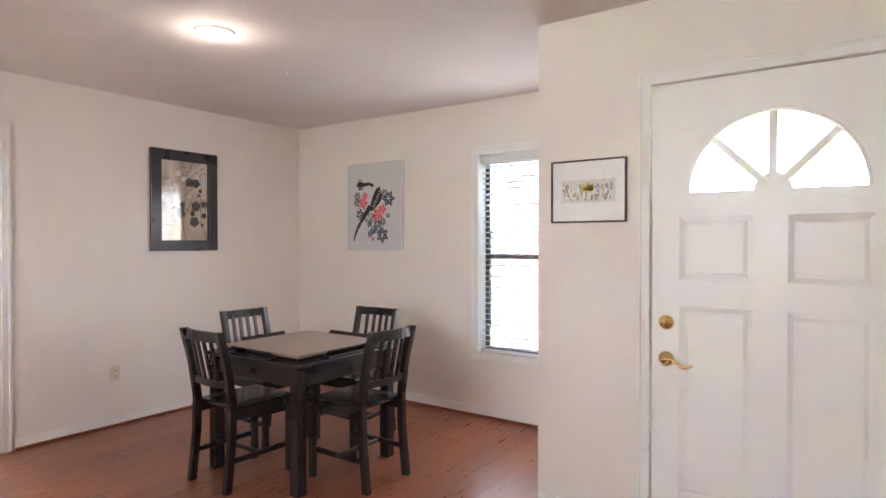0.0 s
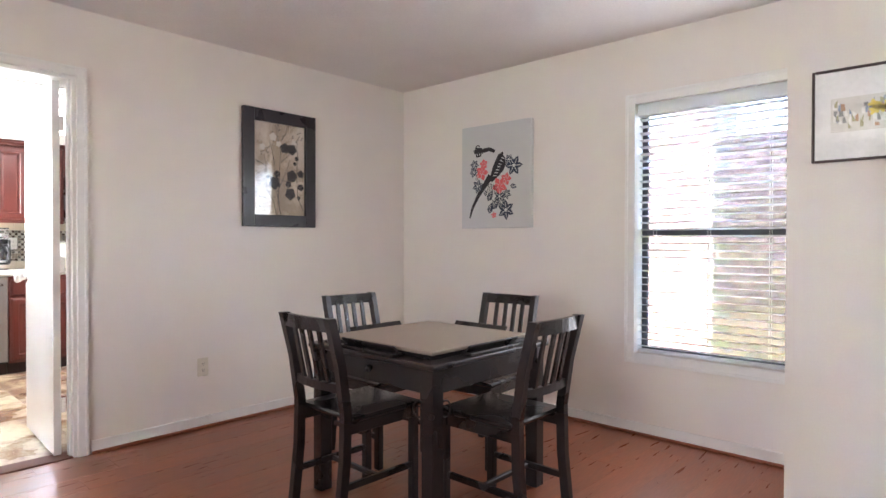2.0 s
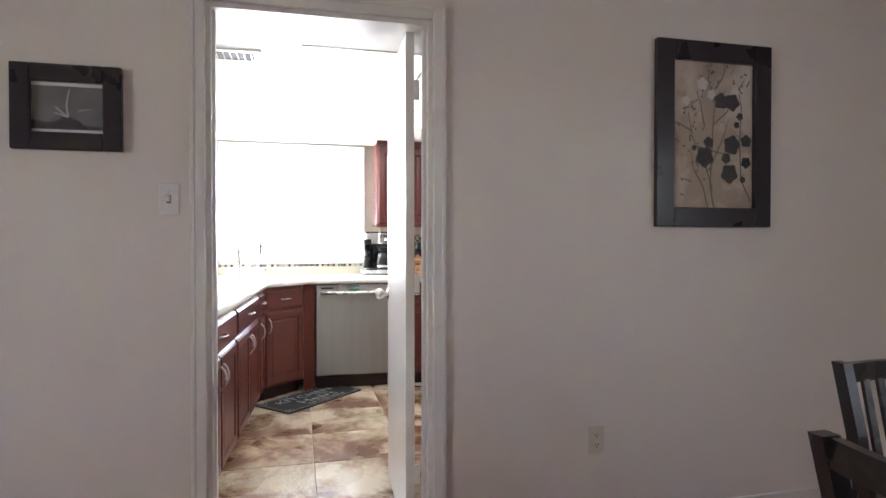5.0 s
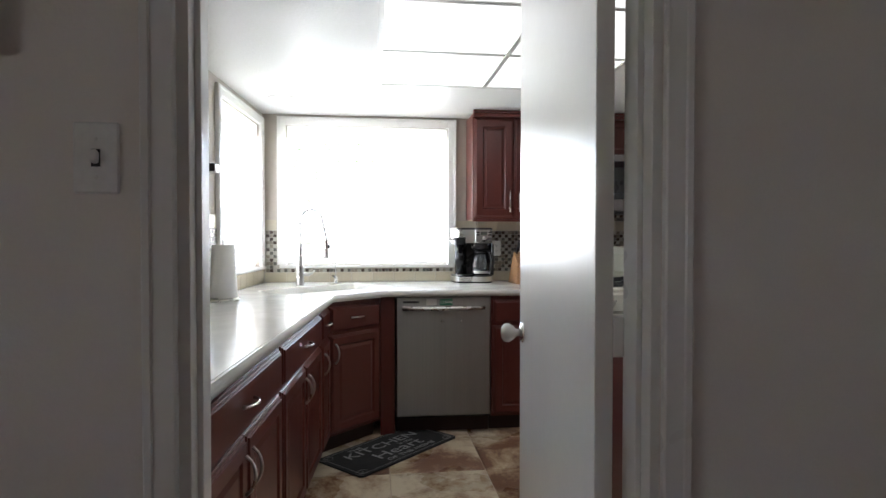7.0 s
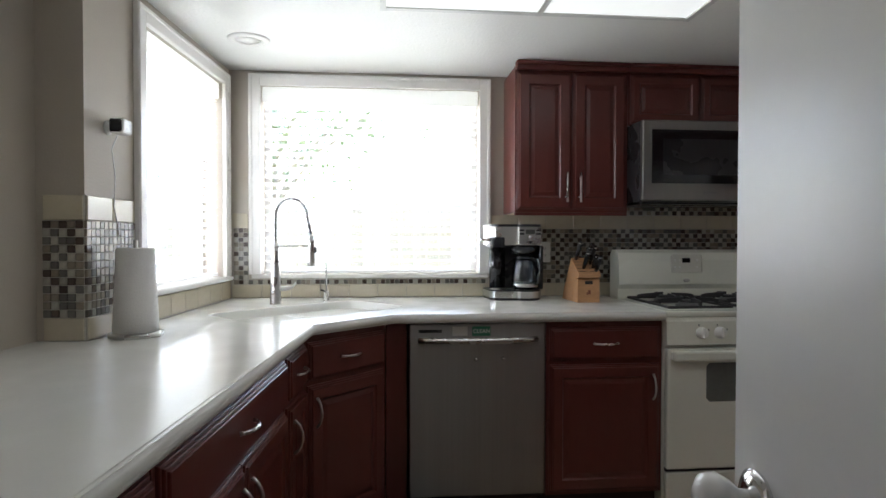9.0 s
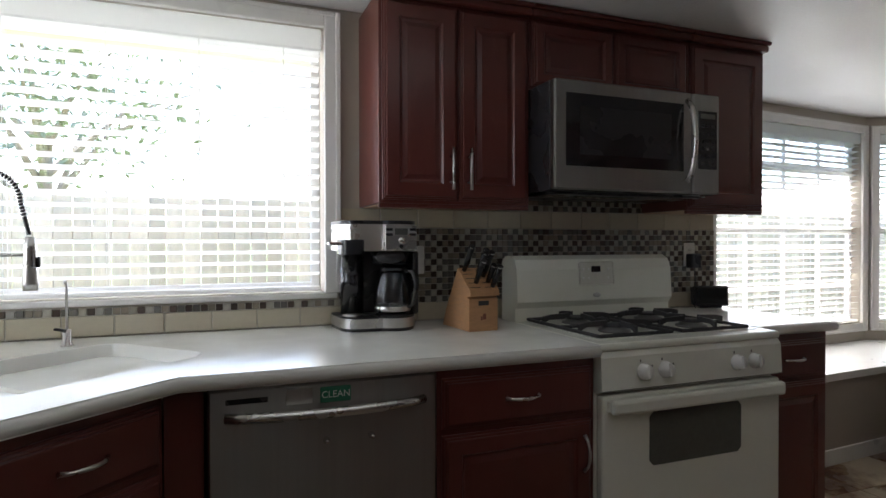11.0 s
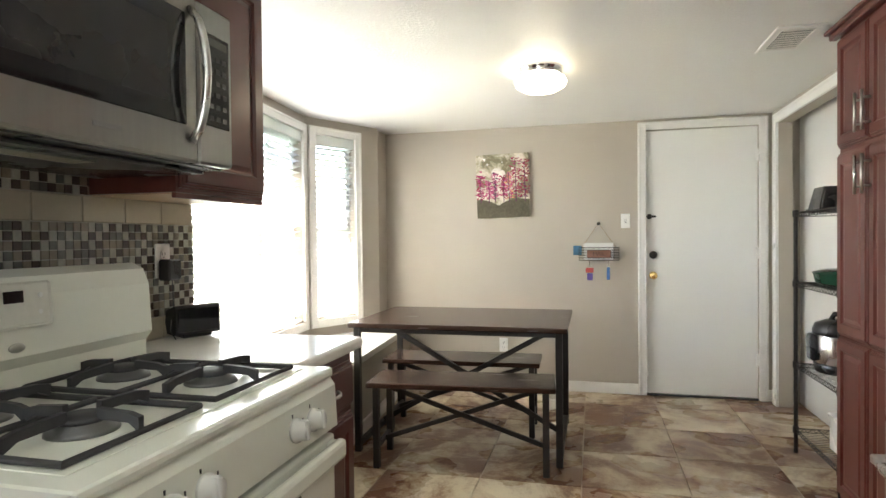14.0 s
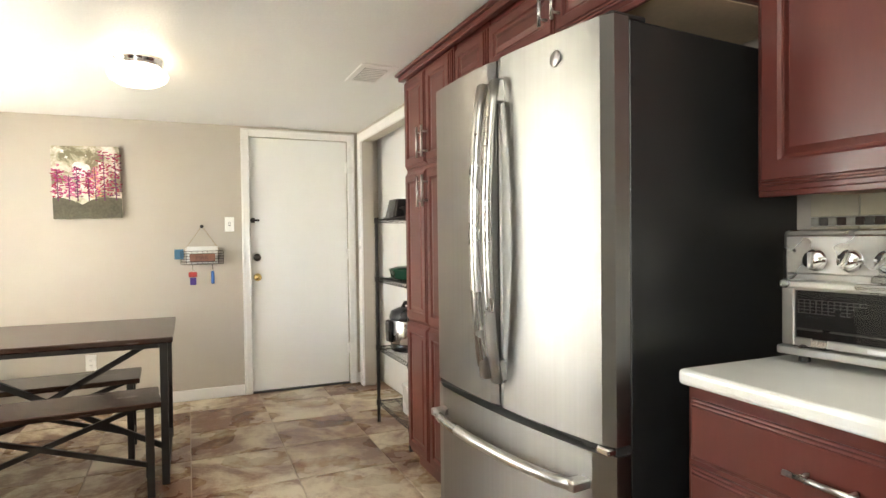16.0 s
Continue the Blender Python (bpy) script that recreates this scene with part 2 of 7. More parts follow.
def lathe(bm, prof, n=24, m=None):
    """Turn a profile of (radius, height) round the z axis."""
    rings = []
    for r, z in prof:
        if r < 1e-6:
            rings.append([bm.verts.new((0, 0, z))])
        else:
            rings.append([bm.verts.new((r * math.cos(2 * math.pi * k / n), r * math.sin(2 * math.pi * k / n), z)) for k in range(n)])
    for u, v in zip(rings, rings[1:]):
        for k in range(n):
            a = u[k % len(u)], u[(k + 1) % len(u)], v[(k + 1) % len(v)], v[k % len(v)]
            f = list(dict.fromkeys(a))
            if len(f) > 2:
                bm.faces.new(f)
    if m is not None:
        bmesh.ops.transform(bm, matrix=m, verts=[v for ring in rings for v in ring])
    return bm


def prism(bm, pts, depth, m=None):
    """A flat outline in x, y drawn out along z."""
    lo = [bm.verts.new((x, y, 0)) for x, y in pts]
    hi = [bm.verts.new((x, y, depth)) for x, y in pts]
    bm.faces.new(lo[::-1])
    bm.faces.new(hi)
    for i in range(len(pts)):
        j = (i + 1) % len(pts)
        bm.faces.new((lo[i], lo[j], hi[j], hi[i]))
    if m is not None:
        bmesh.ops.transform(bm, matrix=m, verts=lo + hi)
    return bm


def slab(bm, us, vs, solid, w0, w1):
    """Cells between the lines us and vs that are solid, from w0 to w1, as one closed mesh with holes."""
    seen = {}

    def vert(i, j, w):
        if (i, j, w) not in seen:
            seen[i, j, w] = bm.verts.new((us[i], w, vs[j]))
        return seen[i, j, w]

    nu, nv = len(us) - 1, len(vs) - 1
    ok = lambda i, j: 0 <= i < nu and 0 <= j < nv and solid(i, j)
    for i in range(nu):
        for j in range(nv):
            if not ok(i, j):
                continue
            for w in (w0, w1):
                bm.faces.new([vert(i, j, w), vert(i + 1, j, w), vert(i + 1, j + 1, w), vert(i, j + 1, w)])
            for di, dj, a, b in ((-1, 0, (0, 0), (0, 1)), (1, 0, (1, 0), (1, 1)), (0, -1, (0, 0), (1, 0)), (0, 1, (0, 1), (1, 1))):
                if not ok(i + di, j + dj):
                    p, q = (i + a[0], j + a[1]), (i + b[0], j + b[1])
                    bm.faces.new([vert(*p, w0), vert(*q, w0), vert(*q, w1), vert(*p, w1)])
    return bm


def along(p0, p1):
    """Frame of a wall: x runs from p0 to p1, y points to the left of that, z up."""
    d = Vector((p1[0] - p0[0], p1[1] - p0[1]))
    return pose(p0[0], p0[1], 0, 0, 0, math.degrees(math.atan2(d.y, d.x))), d.length


def wall(name, p0, p1, z1, material, holes=(), thick=0.14, label="", z0=0.0):
    """A wall whose inner face runs from p0 to p1 with the room on its left. holes: s0, s1, z0, z1."""
    m, n = along(p0, p1)
    us = sorted({0.0, n, *[h[0] for h in holes], *[h[1] for h in holes]})
    vs = sorted({z0, z1, *[h[2] for h in holes], *[h[3] for h in holes]})
    inside = lambda i, j: not any(h[0] - 1e-6 <= us[i] and us[i + 1] <= h[1] + 1e-6 and h[2] - 1e-6 <= vs[j] and vs[j + 1] <= h[3] + 1e-6 for h in holes)
    ob = obj(name, slab(bmesh.new(), us, vs, inside, -thick, 0.0), material)
    ob.matrix_world = m
    return tagged(ob, label or "painted drywall wall", "wall", kind="structure")


def frame_trim(name, p0, p1, s0, s1, z0, z1, w=0.07, d=0.018, sides="lrtb", material=TRIM, label="white painted casing", category="trim"):
    """Casing round an opening, on the room side of a wall; s0..z1 is the opening."""
    m, n = along(p0, p1)
    t = thing(name, m, label, category, kind="structure")
    for side in sides:
        bm = bmesh.new()
        if side in "lr":
            a, c = (s0 - w, s0) if side == "l" else (s1, s1 + w)
            zt, zb = z1 + (w if "t" in sides else 0), z0 - (w if "b" in sides else 0)
            box(bm, a, c, 0, d, zb, zt, 0.003)
            i0, i1 = (a, a + w * 0.35) if side == "l" else (c - w * 0.35, c)
            box(bm, i0 + 0.001, i1 - 0.001, d - 0.002, d + 0.004, zb + 0.002, zt - 0.002, 0.003)
            part("side_casing", bm, material, t)
        else:
            a, c = (z1, z1 + w) if side == "t" else (z0 - w, z0)
            box(bm, s0 + 0.0005, s1 - 0.0005, 0, d, a, c, 0.003)
            i0, i1 = (c - w * 0.35, c) if side == "t" else (a, a + w * 0.35)
            box(bm, s0 - w * 0.65, s1 + w * 0.65, d - 0.002, d + 0.0036, i0 + 0.001, i1 - 0.003, 0.003)
            part("head_casing" if side == "t" else "apron", bm, material, t)
    return t


def mesh_of(name, bm, material):
    me = bpy.data.meshes.new(name)
    bmesh.ops.recalc_face_normals(bm, faces=bm.faces)
    bm.to_mesh(me)
    bm.free()
    me.materials.append(material)
    return me


def piece(name, me, parent, m):
    ob = new(name, me)
    ob.parent = parent
    ob.matrix_basis = m
    return ob


def window(name, p0, p1, s0, s1, z0, z1, sash, label, mid=True, muntins=0, inset=0.07, pane=None):
    """Sash and panes set in an opening."""
    m, n = along(p0, p1)
    t = thing(name, m, label, "window", kind="structure")
    f = 0.035
    y0, y1 = -inset - 0.03, -inset
    for a, b, c, d in ((s0, s0 + f, z0, z1), (s1 - f, s1, z0, z1), (s0 + f, s1 - f, z0, z0 + f), (s0 + f, s1 - f, z1 - f, z1)):
        part("window_frame", B(a, b, y0, y1, c, d, 0.003), sash, t)
    zm = (z0 + z1) / 2 - 0.02
    spans = [(z0 + f, z1 - f)]
    if mid:
        part("meeting_rail", B(s0 + f, s1 - f, y0 + 0.002, y1 + 0.008, zm - 0.02, zm + 0.02, 0.003), sash, t)
        spans = [(z0 + f, zm - 0.02), (zm + 0.02, z1 - f)]
    for a, b in spans:
        g = part("pane", B(s0 + f, s1 - f, y0 + 0.012, y0 + 0.016, a, b), pane or PANE, t)
        g.visible_shadow = False
    for k in range(muntins):
        s = s0 + (s1 - s0) * (k + 1) / (muntins + 1)
        part("muntin", B(s - 0.01, s + 0.01, y0 + 0.004, y1 - 0.004, z0 + f, z1 - f, 0.002), sash, t)
    if muntins:
        k, h = 1, (z1 - z0) / 5
        while k < 5:
            part("muntin", B(s0 + f, s1 - f, y0 + 0.005, y1 - 0.005, z0 + h * k - 0.01, z0 + h * k + 0.01, 0.002), sash, t)
            k += 1
    return t


def blinds(p0, p1, s0, s1, z0, z1, tilt, label, pitch=0.042, y=-0.03, width=0.048, valance=0.075, cords=3):
    """Horizontal slat blinds hung in a window's opening."""
    m, n = along(p0, p1)
    t = thing("window_blinds", m, label, "blinds")
    part("valance", B(s0, s1, y - 0.03, y + 0.035, z1 - valance, z1, 0.006), SLAT, t, "white valance")
    bm = bmesh.new()
    for i in range(4):
        a, b = -width / 2 + width * i / 4, -width / 2 + width * (i + 1) / 4
        za, zb = 0.003 * (1 - (2 * a / width) ** 2), 0.003 * (1 - (2 * b / width) ** 2)
        for zz, flip in ((0, 0), (0.0025, 1)):
            q = [(s0 + 0.004, a, za + zz), (s1 - 0.004, a, za + zz), (s1 - 0.004, b, zb + zz), (s0 + 0.004, b, zb + zz)]
            bm.faces.new([bm.verts.new(v) for v in (q[::-1] if flip else q)])
    me = mesh_of("slat", bm, SLAT)
    zs = z1 - valance - 0.02
    rng = random.Random(int(1000 * (s1 + z1)))
    while zs > z0 + 0.035:
        piece("slat", me, t, pose(0, y, zs, tilt + rng.uniform(-1.5, 1.5)))
        zs -= pitch
    part("bottom_rail", B(s0 + 0.003, s1 - 0.003, y - 0.024, y + 0.024, z0 + 0.006, z0 + 0.022, 0.003), SLAT, t)
    for k in range(cords):
        s = s0 + (s1 - s0) * (0.12 + 0.76 * k / max(1, cords - 1))
        for dy in (-0.024, 0.024):
            part("ladder_cord", tube(bmesh.new(), [(s, y + dy, z0 + 0.015), (s, y + dy, z1 - valance)], 0.0012, 5), CORD, t)
    return t, m


# ---- the dining room and entry ----
XD, YD, YE, ZD = -4.43, 3.745, 2.57, 2.44
KO0, KO1, KOZ = 0.462, 1.288, 2.07
wall("wall_partition", (XD, YD), (XD, -4.0), ZD, CREAM, [(YD - KO1, YD - KO0, 0, KOZ)], 0.12, "cream painted wall with an open doorway")
WD0, WD1, WDZ0, WDZ1 = -2.37, -1.525, 0.50, 2.02
wall("wall_dining_window", (-1.16, YD), (XD - 0.12, YD), ZD, CREAM, [(-1.16 - WD1, -1.16 - WD0, WDZ0, WDZ1)], 0.16, "cream painted wall with one window")
FD0, FD1, FDZ = -0.735, 0.185, 2.055
wall("wall_entry", (3.2, YE), (-1.294, YE), ZD, CREAM, [(3.2 - FD1, 3.2 - FD0, 0, FDZ)], 0.14, "cream painted entry wall")
wall("wall_closet_end", (-1.294, YE + 0.14), (-1.294, YD), ZD, CREAM, thick=0.13, label="cream painted side of the entry closet")
wall("wall_east", (3.2, -4.0), (3.2, YE), ZD, PLAIN)
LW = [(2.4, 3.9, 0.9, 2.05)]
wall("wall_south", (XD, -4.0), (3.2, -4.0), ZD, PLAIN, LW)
obj_c = obj("ceiling_dining", B(XD - 0.12, 3.34, -4.14, YD + 0.16, ZD, ZD + 0.12), CEIL_D)
tagged(obj_c, "pale textured drywall ceiling", "ceiling", kind="structure")

# ---- the kitchen shell ----
XK, YL, YB, ZK = -7.85, -0.02, 6.27, 2.13
SKEW = -3.92
SIDE = pose(XK, YL, 0, 0, 0, SKEW)


def side_point(s, off):
    """A point of the plan s along the askew side wall from the sink corner, off into the room."""
    return tuple((SIDE @ Vector((s, off, 0)))[:2])


SPIL = 1.338
LA0, LA1 = (XK, YL), side_point(SPIL, 0)
XP, XW = XD - 0.12, -4.80
LW0, LW1, LWZ0, LWZ1 = 0.11, 0.968, 1.03, 2.03
wall("wall_sink_side", LA0, LA1, ZK, TAUPE, [(LW0, LW1, LWZ0, LWZ1)], 0.16, "taupe painted wall with a window over the sink")
W0, W1, WZ0, WZ1 = 0.145, 1.332, 1.035, 2.05
end_y = 3.285
wall("wall_sink", (XK, end_y), (XK, YL - 0.16), ZK, TAUPE, [(end_y - W1, end_y - W0, WZ0, WZ1)], 0.16, "taupe painted wall with a wide window")
wall("wall_niche", side_point(SPIL - 0.08, -0.15), side_point(3.30, -0.15), ZK, TAUPE, thick=0.1, label="taupe painted wall beside the long counter")
P0, P1, P2, P3, P4 = (XK, end_y), (-8.33, 3.70), (-8.47, 5.38), (-8.137, 5.996), (-8.165, YB)
CW = [(0.10, 1.62, 0.64, 2.01)]
AW = [(0.085, 0.455, 0.64, 2.01)]
n01 = along(P1, P0)[1]
wall("wall_bay_near", P1, P0, ZK, TAUPE, thick=0.1)
LB = along(P2, P1)[1]
CWX = [(LB - b, LB - a, c, d) for a, b, c, d in CW]
wall("wall_bay_middle", P2, P1, ZK, TAUPE, CWX, 0.1, "taupe painted bay wall round a wide window")
LA = along(P3, P2)[1]
AWX = [(LA - b, LA - a, c, d) for a, b, c, d in AW]
wall("wall_bay_far", P3, P2, ZK, TAUPE, AWX, 0.1, "taupe painted bay wall round a narrow window")
wall("wall_bay_end", P4, (P3[0] - 0.028, P3[1]), ZK, TAUPE, thick=0.12)
BD0, BD1, BDZ = -6.045, -5.25, 2.05
XR, XE = -5.16, -4.86
wall("wall_back", (XE, YB), (-8.3, YB), ZK, TAUPE, [(XE - BD1, XE - BD0, 0, BDZ)], 0.14, "taupe painted wall beside the back door")
CL0, CL1, CLZ = 4.50, 6.12, 2.03
wall("wall_closet", (XR, 4.40), (XR, YB), ZK, TAUPE, [(CL0 - 4.40, CL1 - 4.40, 0, CLZ)], 0.09, "taupe wall with a cased closet opening")
wall("wall_closet_back", (-4.98, 4.40), (-4.98, YB), ZK, DOORW, thick=0.1, label="white painted closet wall")
wall("wall_fridge_side", (XW, 1.50), (XW, 4.40), ZK, TAUPE, thick=0.2)
obj_ch = obj("wall_chase", B(XW, XP - 0.001, 1.50, 1.56, 0, ZK), TAUPE)
tagged(obj_ch, "taupe painted wall", "wall", kind="structure")
cl_y = obj("wall_closet_side", B(-5.16, -4.6, 4.25, 4.399, 0, ZK), PLAIN)
tagged(cl_y, "plain painted wall", "wall", kind="structure")
# ceiling with the recess of the light panel
LP = (-6.92, -5.03, 0.81, 2.05)
us, vs = [-8.75, LP[0], LP[1], XP], [-0.5, LP[2], LP[3], YB + 0.14]
ck = obj("ceiling_kitchen", slab(bmesh.new(), us, vs, lambda i, j: (i, j) != (1, 1), ZK, ZK + 0.12), CEIL_K)
ck.matrix_world = Matrix(((1, 0, 0, 0), (0, 0, 1, 0), (0, 1, 0, 0), (0, 0, 0, 1)))
tagged(ck, "white glossy textured drywall ceiling", "ceiling", kind="structure")

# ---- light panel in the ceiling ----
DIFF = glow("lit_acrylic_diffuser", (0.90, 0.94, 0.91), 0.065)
PANELBAR = mat("grey_grid_bar", (0.62, 0.62, 0.60), 0.4, bump=0)
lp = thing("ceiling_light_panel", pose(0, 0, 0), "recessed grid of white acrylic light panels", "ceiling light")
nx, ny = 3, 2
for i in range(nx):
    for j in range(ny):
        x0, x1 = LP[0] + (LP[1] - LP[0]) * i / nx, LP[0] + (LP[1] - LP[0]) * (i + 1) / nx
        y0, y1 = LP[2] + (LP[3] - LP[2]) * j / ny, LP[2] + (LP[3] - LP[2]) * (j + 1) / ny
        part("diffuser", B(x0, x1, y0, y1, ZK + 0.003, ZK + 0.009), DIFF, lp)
for i in range(nx + 1):
    x = LP[0] + (LP[1] - LP[0]) * i / nx
    part("grid_bar", B(x - 0.012, x + 0.012, LP[2] - 0.012, LP[3] + 0.012, ZK - 0.004, ZK + 0.0025, 0.001), PANELBAR, lp)
for j in range(ny + 1):
    y = LP[2] + (LP[3] - LP[2]) * j / ny
    part("grid_bar", B(LP[0] - 0.013, LP[1] + 0.013, y - 0.012, y + 0.012, ZK - 0.0055, ZK + 0.0022, 0.001), PANELBAR, lp)
lid = obj("ceiling_panel_box", B(LP[0] - 0.02, LP[1] + 0.02, LP[2] - 0.02, LP[3] + 0.02, ZK + 0.122, ZK + 0.14), TRIM)
tagged(lid, "white housing above the light panels", "ceiling", kind="structure")

# ---- closing floors ----
JOINT = mat("plank_joint", (0.15, 0.05, 0.026), 0.6, bump=0)
fd = obj("floor_dining", B(XD - 0.06, 3.34, -4.14, YD + 0.16, -0.1, -0.006), JOINT)
tagged(fd, "cherry red laminate plank floor", "floor", kind="structure")
fk = obj("floor_kitchen", B(-8.75, XD - 0.0605, -0.5, YB + 0.14, -0.1, -0.004), GROUT)
tagged(fk, "mottled brown stone tile floor", "floor", kind="structure")

# ---- casings, windows, blinds ----
frame_trim("trim_kitchen_doorway", (XD, YD), (XD, -4.0), YD - KO1, YD - KO0, 0, KOZ, 0.052, sides="lrt", label="white painted casing of the kitchen doorway")
frame_trim("trim_kitchen_doorway_inner", (XP, -0.2), (XP, 1.5), KO0 + 0.2, KO1 + 0.2, 0, KOZ, 0.065, sides="lrt", label="white painted casing of the kitchen doorway")
jl = thing("door_jamb", pose(0, 0, 0), "white painted door lining with stop", "door frame", kind="structure")
part("jamb", B(XP + 0.001, XD - 0.001, KO0 - 0.001, KO0 + 0.018, 0, KOZ - 0.018, 0.001), TRIM, jl)
part("jamb", B(XP + 0.001, XD - 0.001, KO1 - 0.018, KO1 + 0.001, 0, KOZ - 0.018, 0.001), TRIM, jl)
part("head", B(XP + 0.001, XD - 0.001, KO0 - 0.001, KO1 + 0.001, KOZ - 0.018, KOZ + 0.001, 0.001), TRIM, jl)
part("stop", B(XP + 0.05, XP + 0.085, KO0 + 0.018, KO0 + 0.028, 0, KOZ - 0.018, 0.001), TRIM, jl)
part("stop", B(XP + 0.05, XP + 0.085, KO1 - 0.03, KO1 - 0.018, 0, KOZ - 0.018, 0.001), TRIM, jl)
part("strike_plate", B(XP + 0.02, XP + 0.045, KO0 + 0.0178, KO0 + 0.0195, 0.86, 0.98), BRASS, jl, "worn brass strike plate")
part("threshold", B(XP - 0.01, XD + 0.0, KO0 + 0.018, KO1 - 0.018, -0.004, 0.006, 0.003), GAP, jl, "dark metal threshold strip")

WA, WB_ = (-1.16, YD), (XD - 0.12, YD)
# Dark tint put into the pane only to dim the overbright view outside.
DIMGLASS = glass("view_dimming_glass", (0.19, 0.186, 0.195))
frame_trim("trim_dining_window", WA, WB_, -1.16 - WD1, -1.16 - WD0, WDZ0, WDZ1, 0.062, 0.022, label="white painted casing of the dining window")
window("window_dining", WA, WB_, -1.16 - WD1, -1.16 - WD0, WDZ0, WDZ1, ALU, "single-hung window with a dark bronze sash", inset=0.09, pane=DIMGLASS)
blinds(WA, WB_, -1.16 - WD1 + 0.006, -1.16 - WD0 - 0.006, WDZ0, WDZ1, 8, "white horizontal slat blinds hung in the dining window", y=-0.035)

SA, SB = (XK, end_y), (XK, YL - 0.16)
frame_trim("trim_sink_window", SA, SB, end_y - W1, end_y - W0, WZ0, WZ1, 0.062, 0.022, sides="lrt", label="white painted casing of the sink window")
window("window_sink", SA, SB, end_y - W1, end_y - W0, WZ0, WZ1, VINYL, "wide white vinyl window behind the sink", mid=False, inset=0.1)
blinds(SA, SB, end_y - W1 + 0.006, end_y - W0 - 0.006, WZ0, WZ1, 13, "white horizontal slat blinds over the sink", y=-0.045, cords=4, valance=0.085)
frame_trim("trim_side_window", LA0, LA1, LW0, LW1, LWZ0, LWZ1, 0.062, 0.022, sides="lrt", label="white painted casing of the side window")
window("window_side", LA0, LA1, LW0, LW1, LWZ0, LWZ1, VINYL, "white vinyl window beside the sink", mid=False, inset=0.1)
blinds(LA0, LA1, LW0 + 0.006, LW1 - 0.006, LWZ0, LWZ1, 18, "white horizontal slat blinds in the side window", y=-0.045, valance=0.085)
sl = thing("window_sill", pose(0, 0, 0), "white painted window sill", "sill", kind="structure")
part("sill_board", B(LW0 - 0.07, LW1 + 0.075, -0.14, 0.035, 1.008, 1.03, 0.006), TRIM, sl).matrix_basis = SIDE
part("sill_board", B(XK - 0.14, XK + 0.012, W0 - 0.05, W1 + 0.05, 1.012, 1.034, 0.004), TRIM, sl)
h = CWX[0]
frame_trim("trim_bay_window", P2, P1, *h, 0.06, 0.02, label="white painted casing of the bay window")
window("window_bay", P2, P1, *h, VINYL, "wide bay window with white grid bars", mid=True, muntins=3, inset=0.06)
blinds(P2, P1, h[0] + 0.006, h[1] - 0.006, h[2], h[3], 12, "white horizontal slat blinds in the bay window", y=-0.03, cords=4)
h = AWX[0]
frame_trim("trim_narrow_window", P3, P2, *h, 0.06, 0.02, label="white painted casing of the narrow bay window")
window("window_narrow", P3, P2, *h, VINYL, "narrow white bay window", mid=True, inset=0.06)
blinds(P3, P2, h[0] + 0.006, h[1] - 0.006, h[2], h[3], 10, "white horizontal slat blinds in the narrow bay window", y=-0.03, cords=2)
frame_trim("trim_back_door", (XE, YB), (-8.3, YB), XE - BD1, XE - BD0, 0, BDZ, 0.06, 0.02, sides="lrt", label="white painted casing of the back door")
frame_trim("trim_closet", (XR, 4.40), (XR, YB), CL0 - 4.40, CL1 - 4.40, 0, CLZ, 0.07, 0.02, sides="lrt", label="white painted casing of the closet opening")
frame_trim("trim_front_door", (3.2, YE), (-1.294, YE), 3.2 - FD1, 3.2 - FD0, 0, FDZ, 0.055, 0.015, sides="lrt", label="white painted casing of the front door")

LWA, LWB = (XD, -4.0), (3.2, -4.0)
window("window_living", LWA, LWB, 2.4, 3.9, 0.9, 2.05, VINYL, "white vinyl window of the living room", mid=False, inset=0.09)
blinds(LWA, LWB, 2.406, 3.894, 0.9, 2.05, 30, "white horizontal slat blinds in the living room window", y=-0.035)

# bay seat
seat = thing("bay_seat", pose(0, 0, 0), "painted window seat with a white ledge in the bay", "window seat", kind="structure")
bm = prism(bmesh.new(), [(-7.72, 3.30), (-7.93, YB - 0.002), (P4[0] + 0.002, YB - 0.002), (P3[0] - 0.02, P3[1]), (P2[0] + 0.002, P2[1]), (P1[0] + 0.002, P1[1]), (XK - 0.05, 3.30)], 0.04, pose(0, 0, 0.47))
part("ledge", bm, TRIM, seat, "white painted ledge board")
part("face", prism(bmesh.new(), [(-7.75, 3.285), (-7.96, YB - 0.003), (-8.03, YB - 0.003), (-7.82, 3.285)], 0.47), TAUPE, seat, "taupe painted face")
part("baseboard", prism(bmesh.new(), [(-7.737, 3.287), (-7.947, YB - 0.005), (-7.961, YB - 0.005), (-7.751, 3.287)], 0.085), TRIM, seat, "white baseboard")


def baseboard(p0, p1, s0, s1, h=0.085, d=0.012, stain=None):
    m, n = along(p0, p1)
    ob = obj("baseboard", B(s0, s1, 0, d, 0.0, h, 0.003), TRIM)
    ob.matrix_world = m
    tagged(ob, "white painted baseboard", "baseboard", kind="structure")
    if stain:
        q = obj("shoe_moulding", B(s0, s1, d, d + 0.012, 0.0, 0.018, 0.005), stain)
        q.matrix_world = m
        tagged(q, "red-brown shoe moulding along the floor", "moulding", kind="structure")


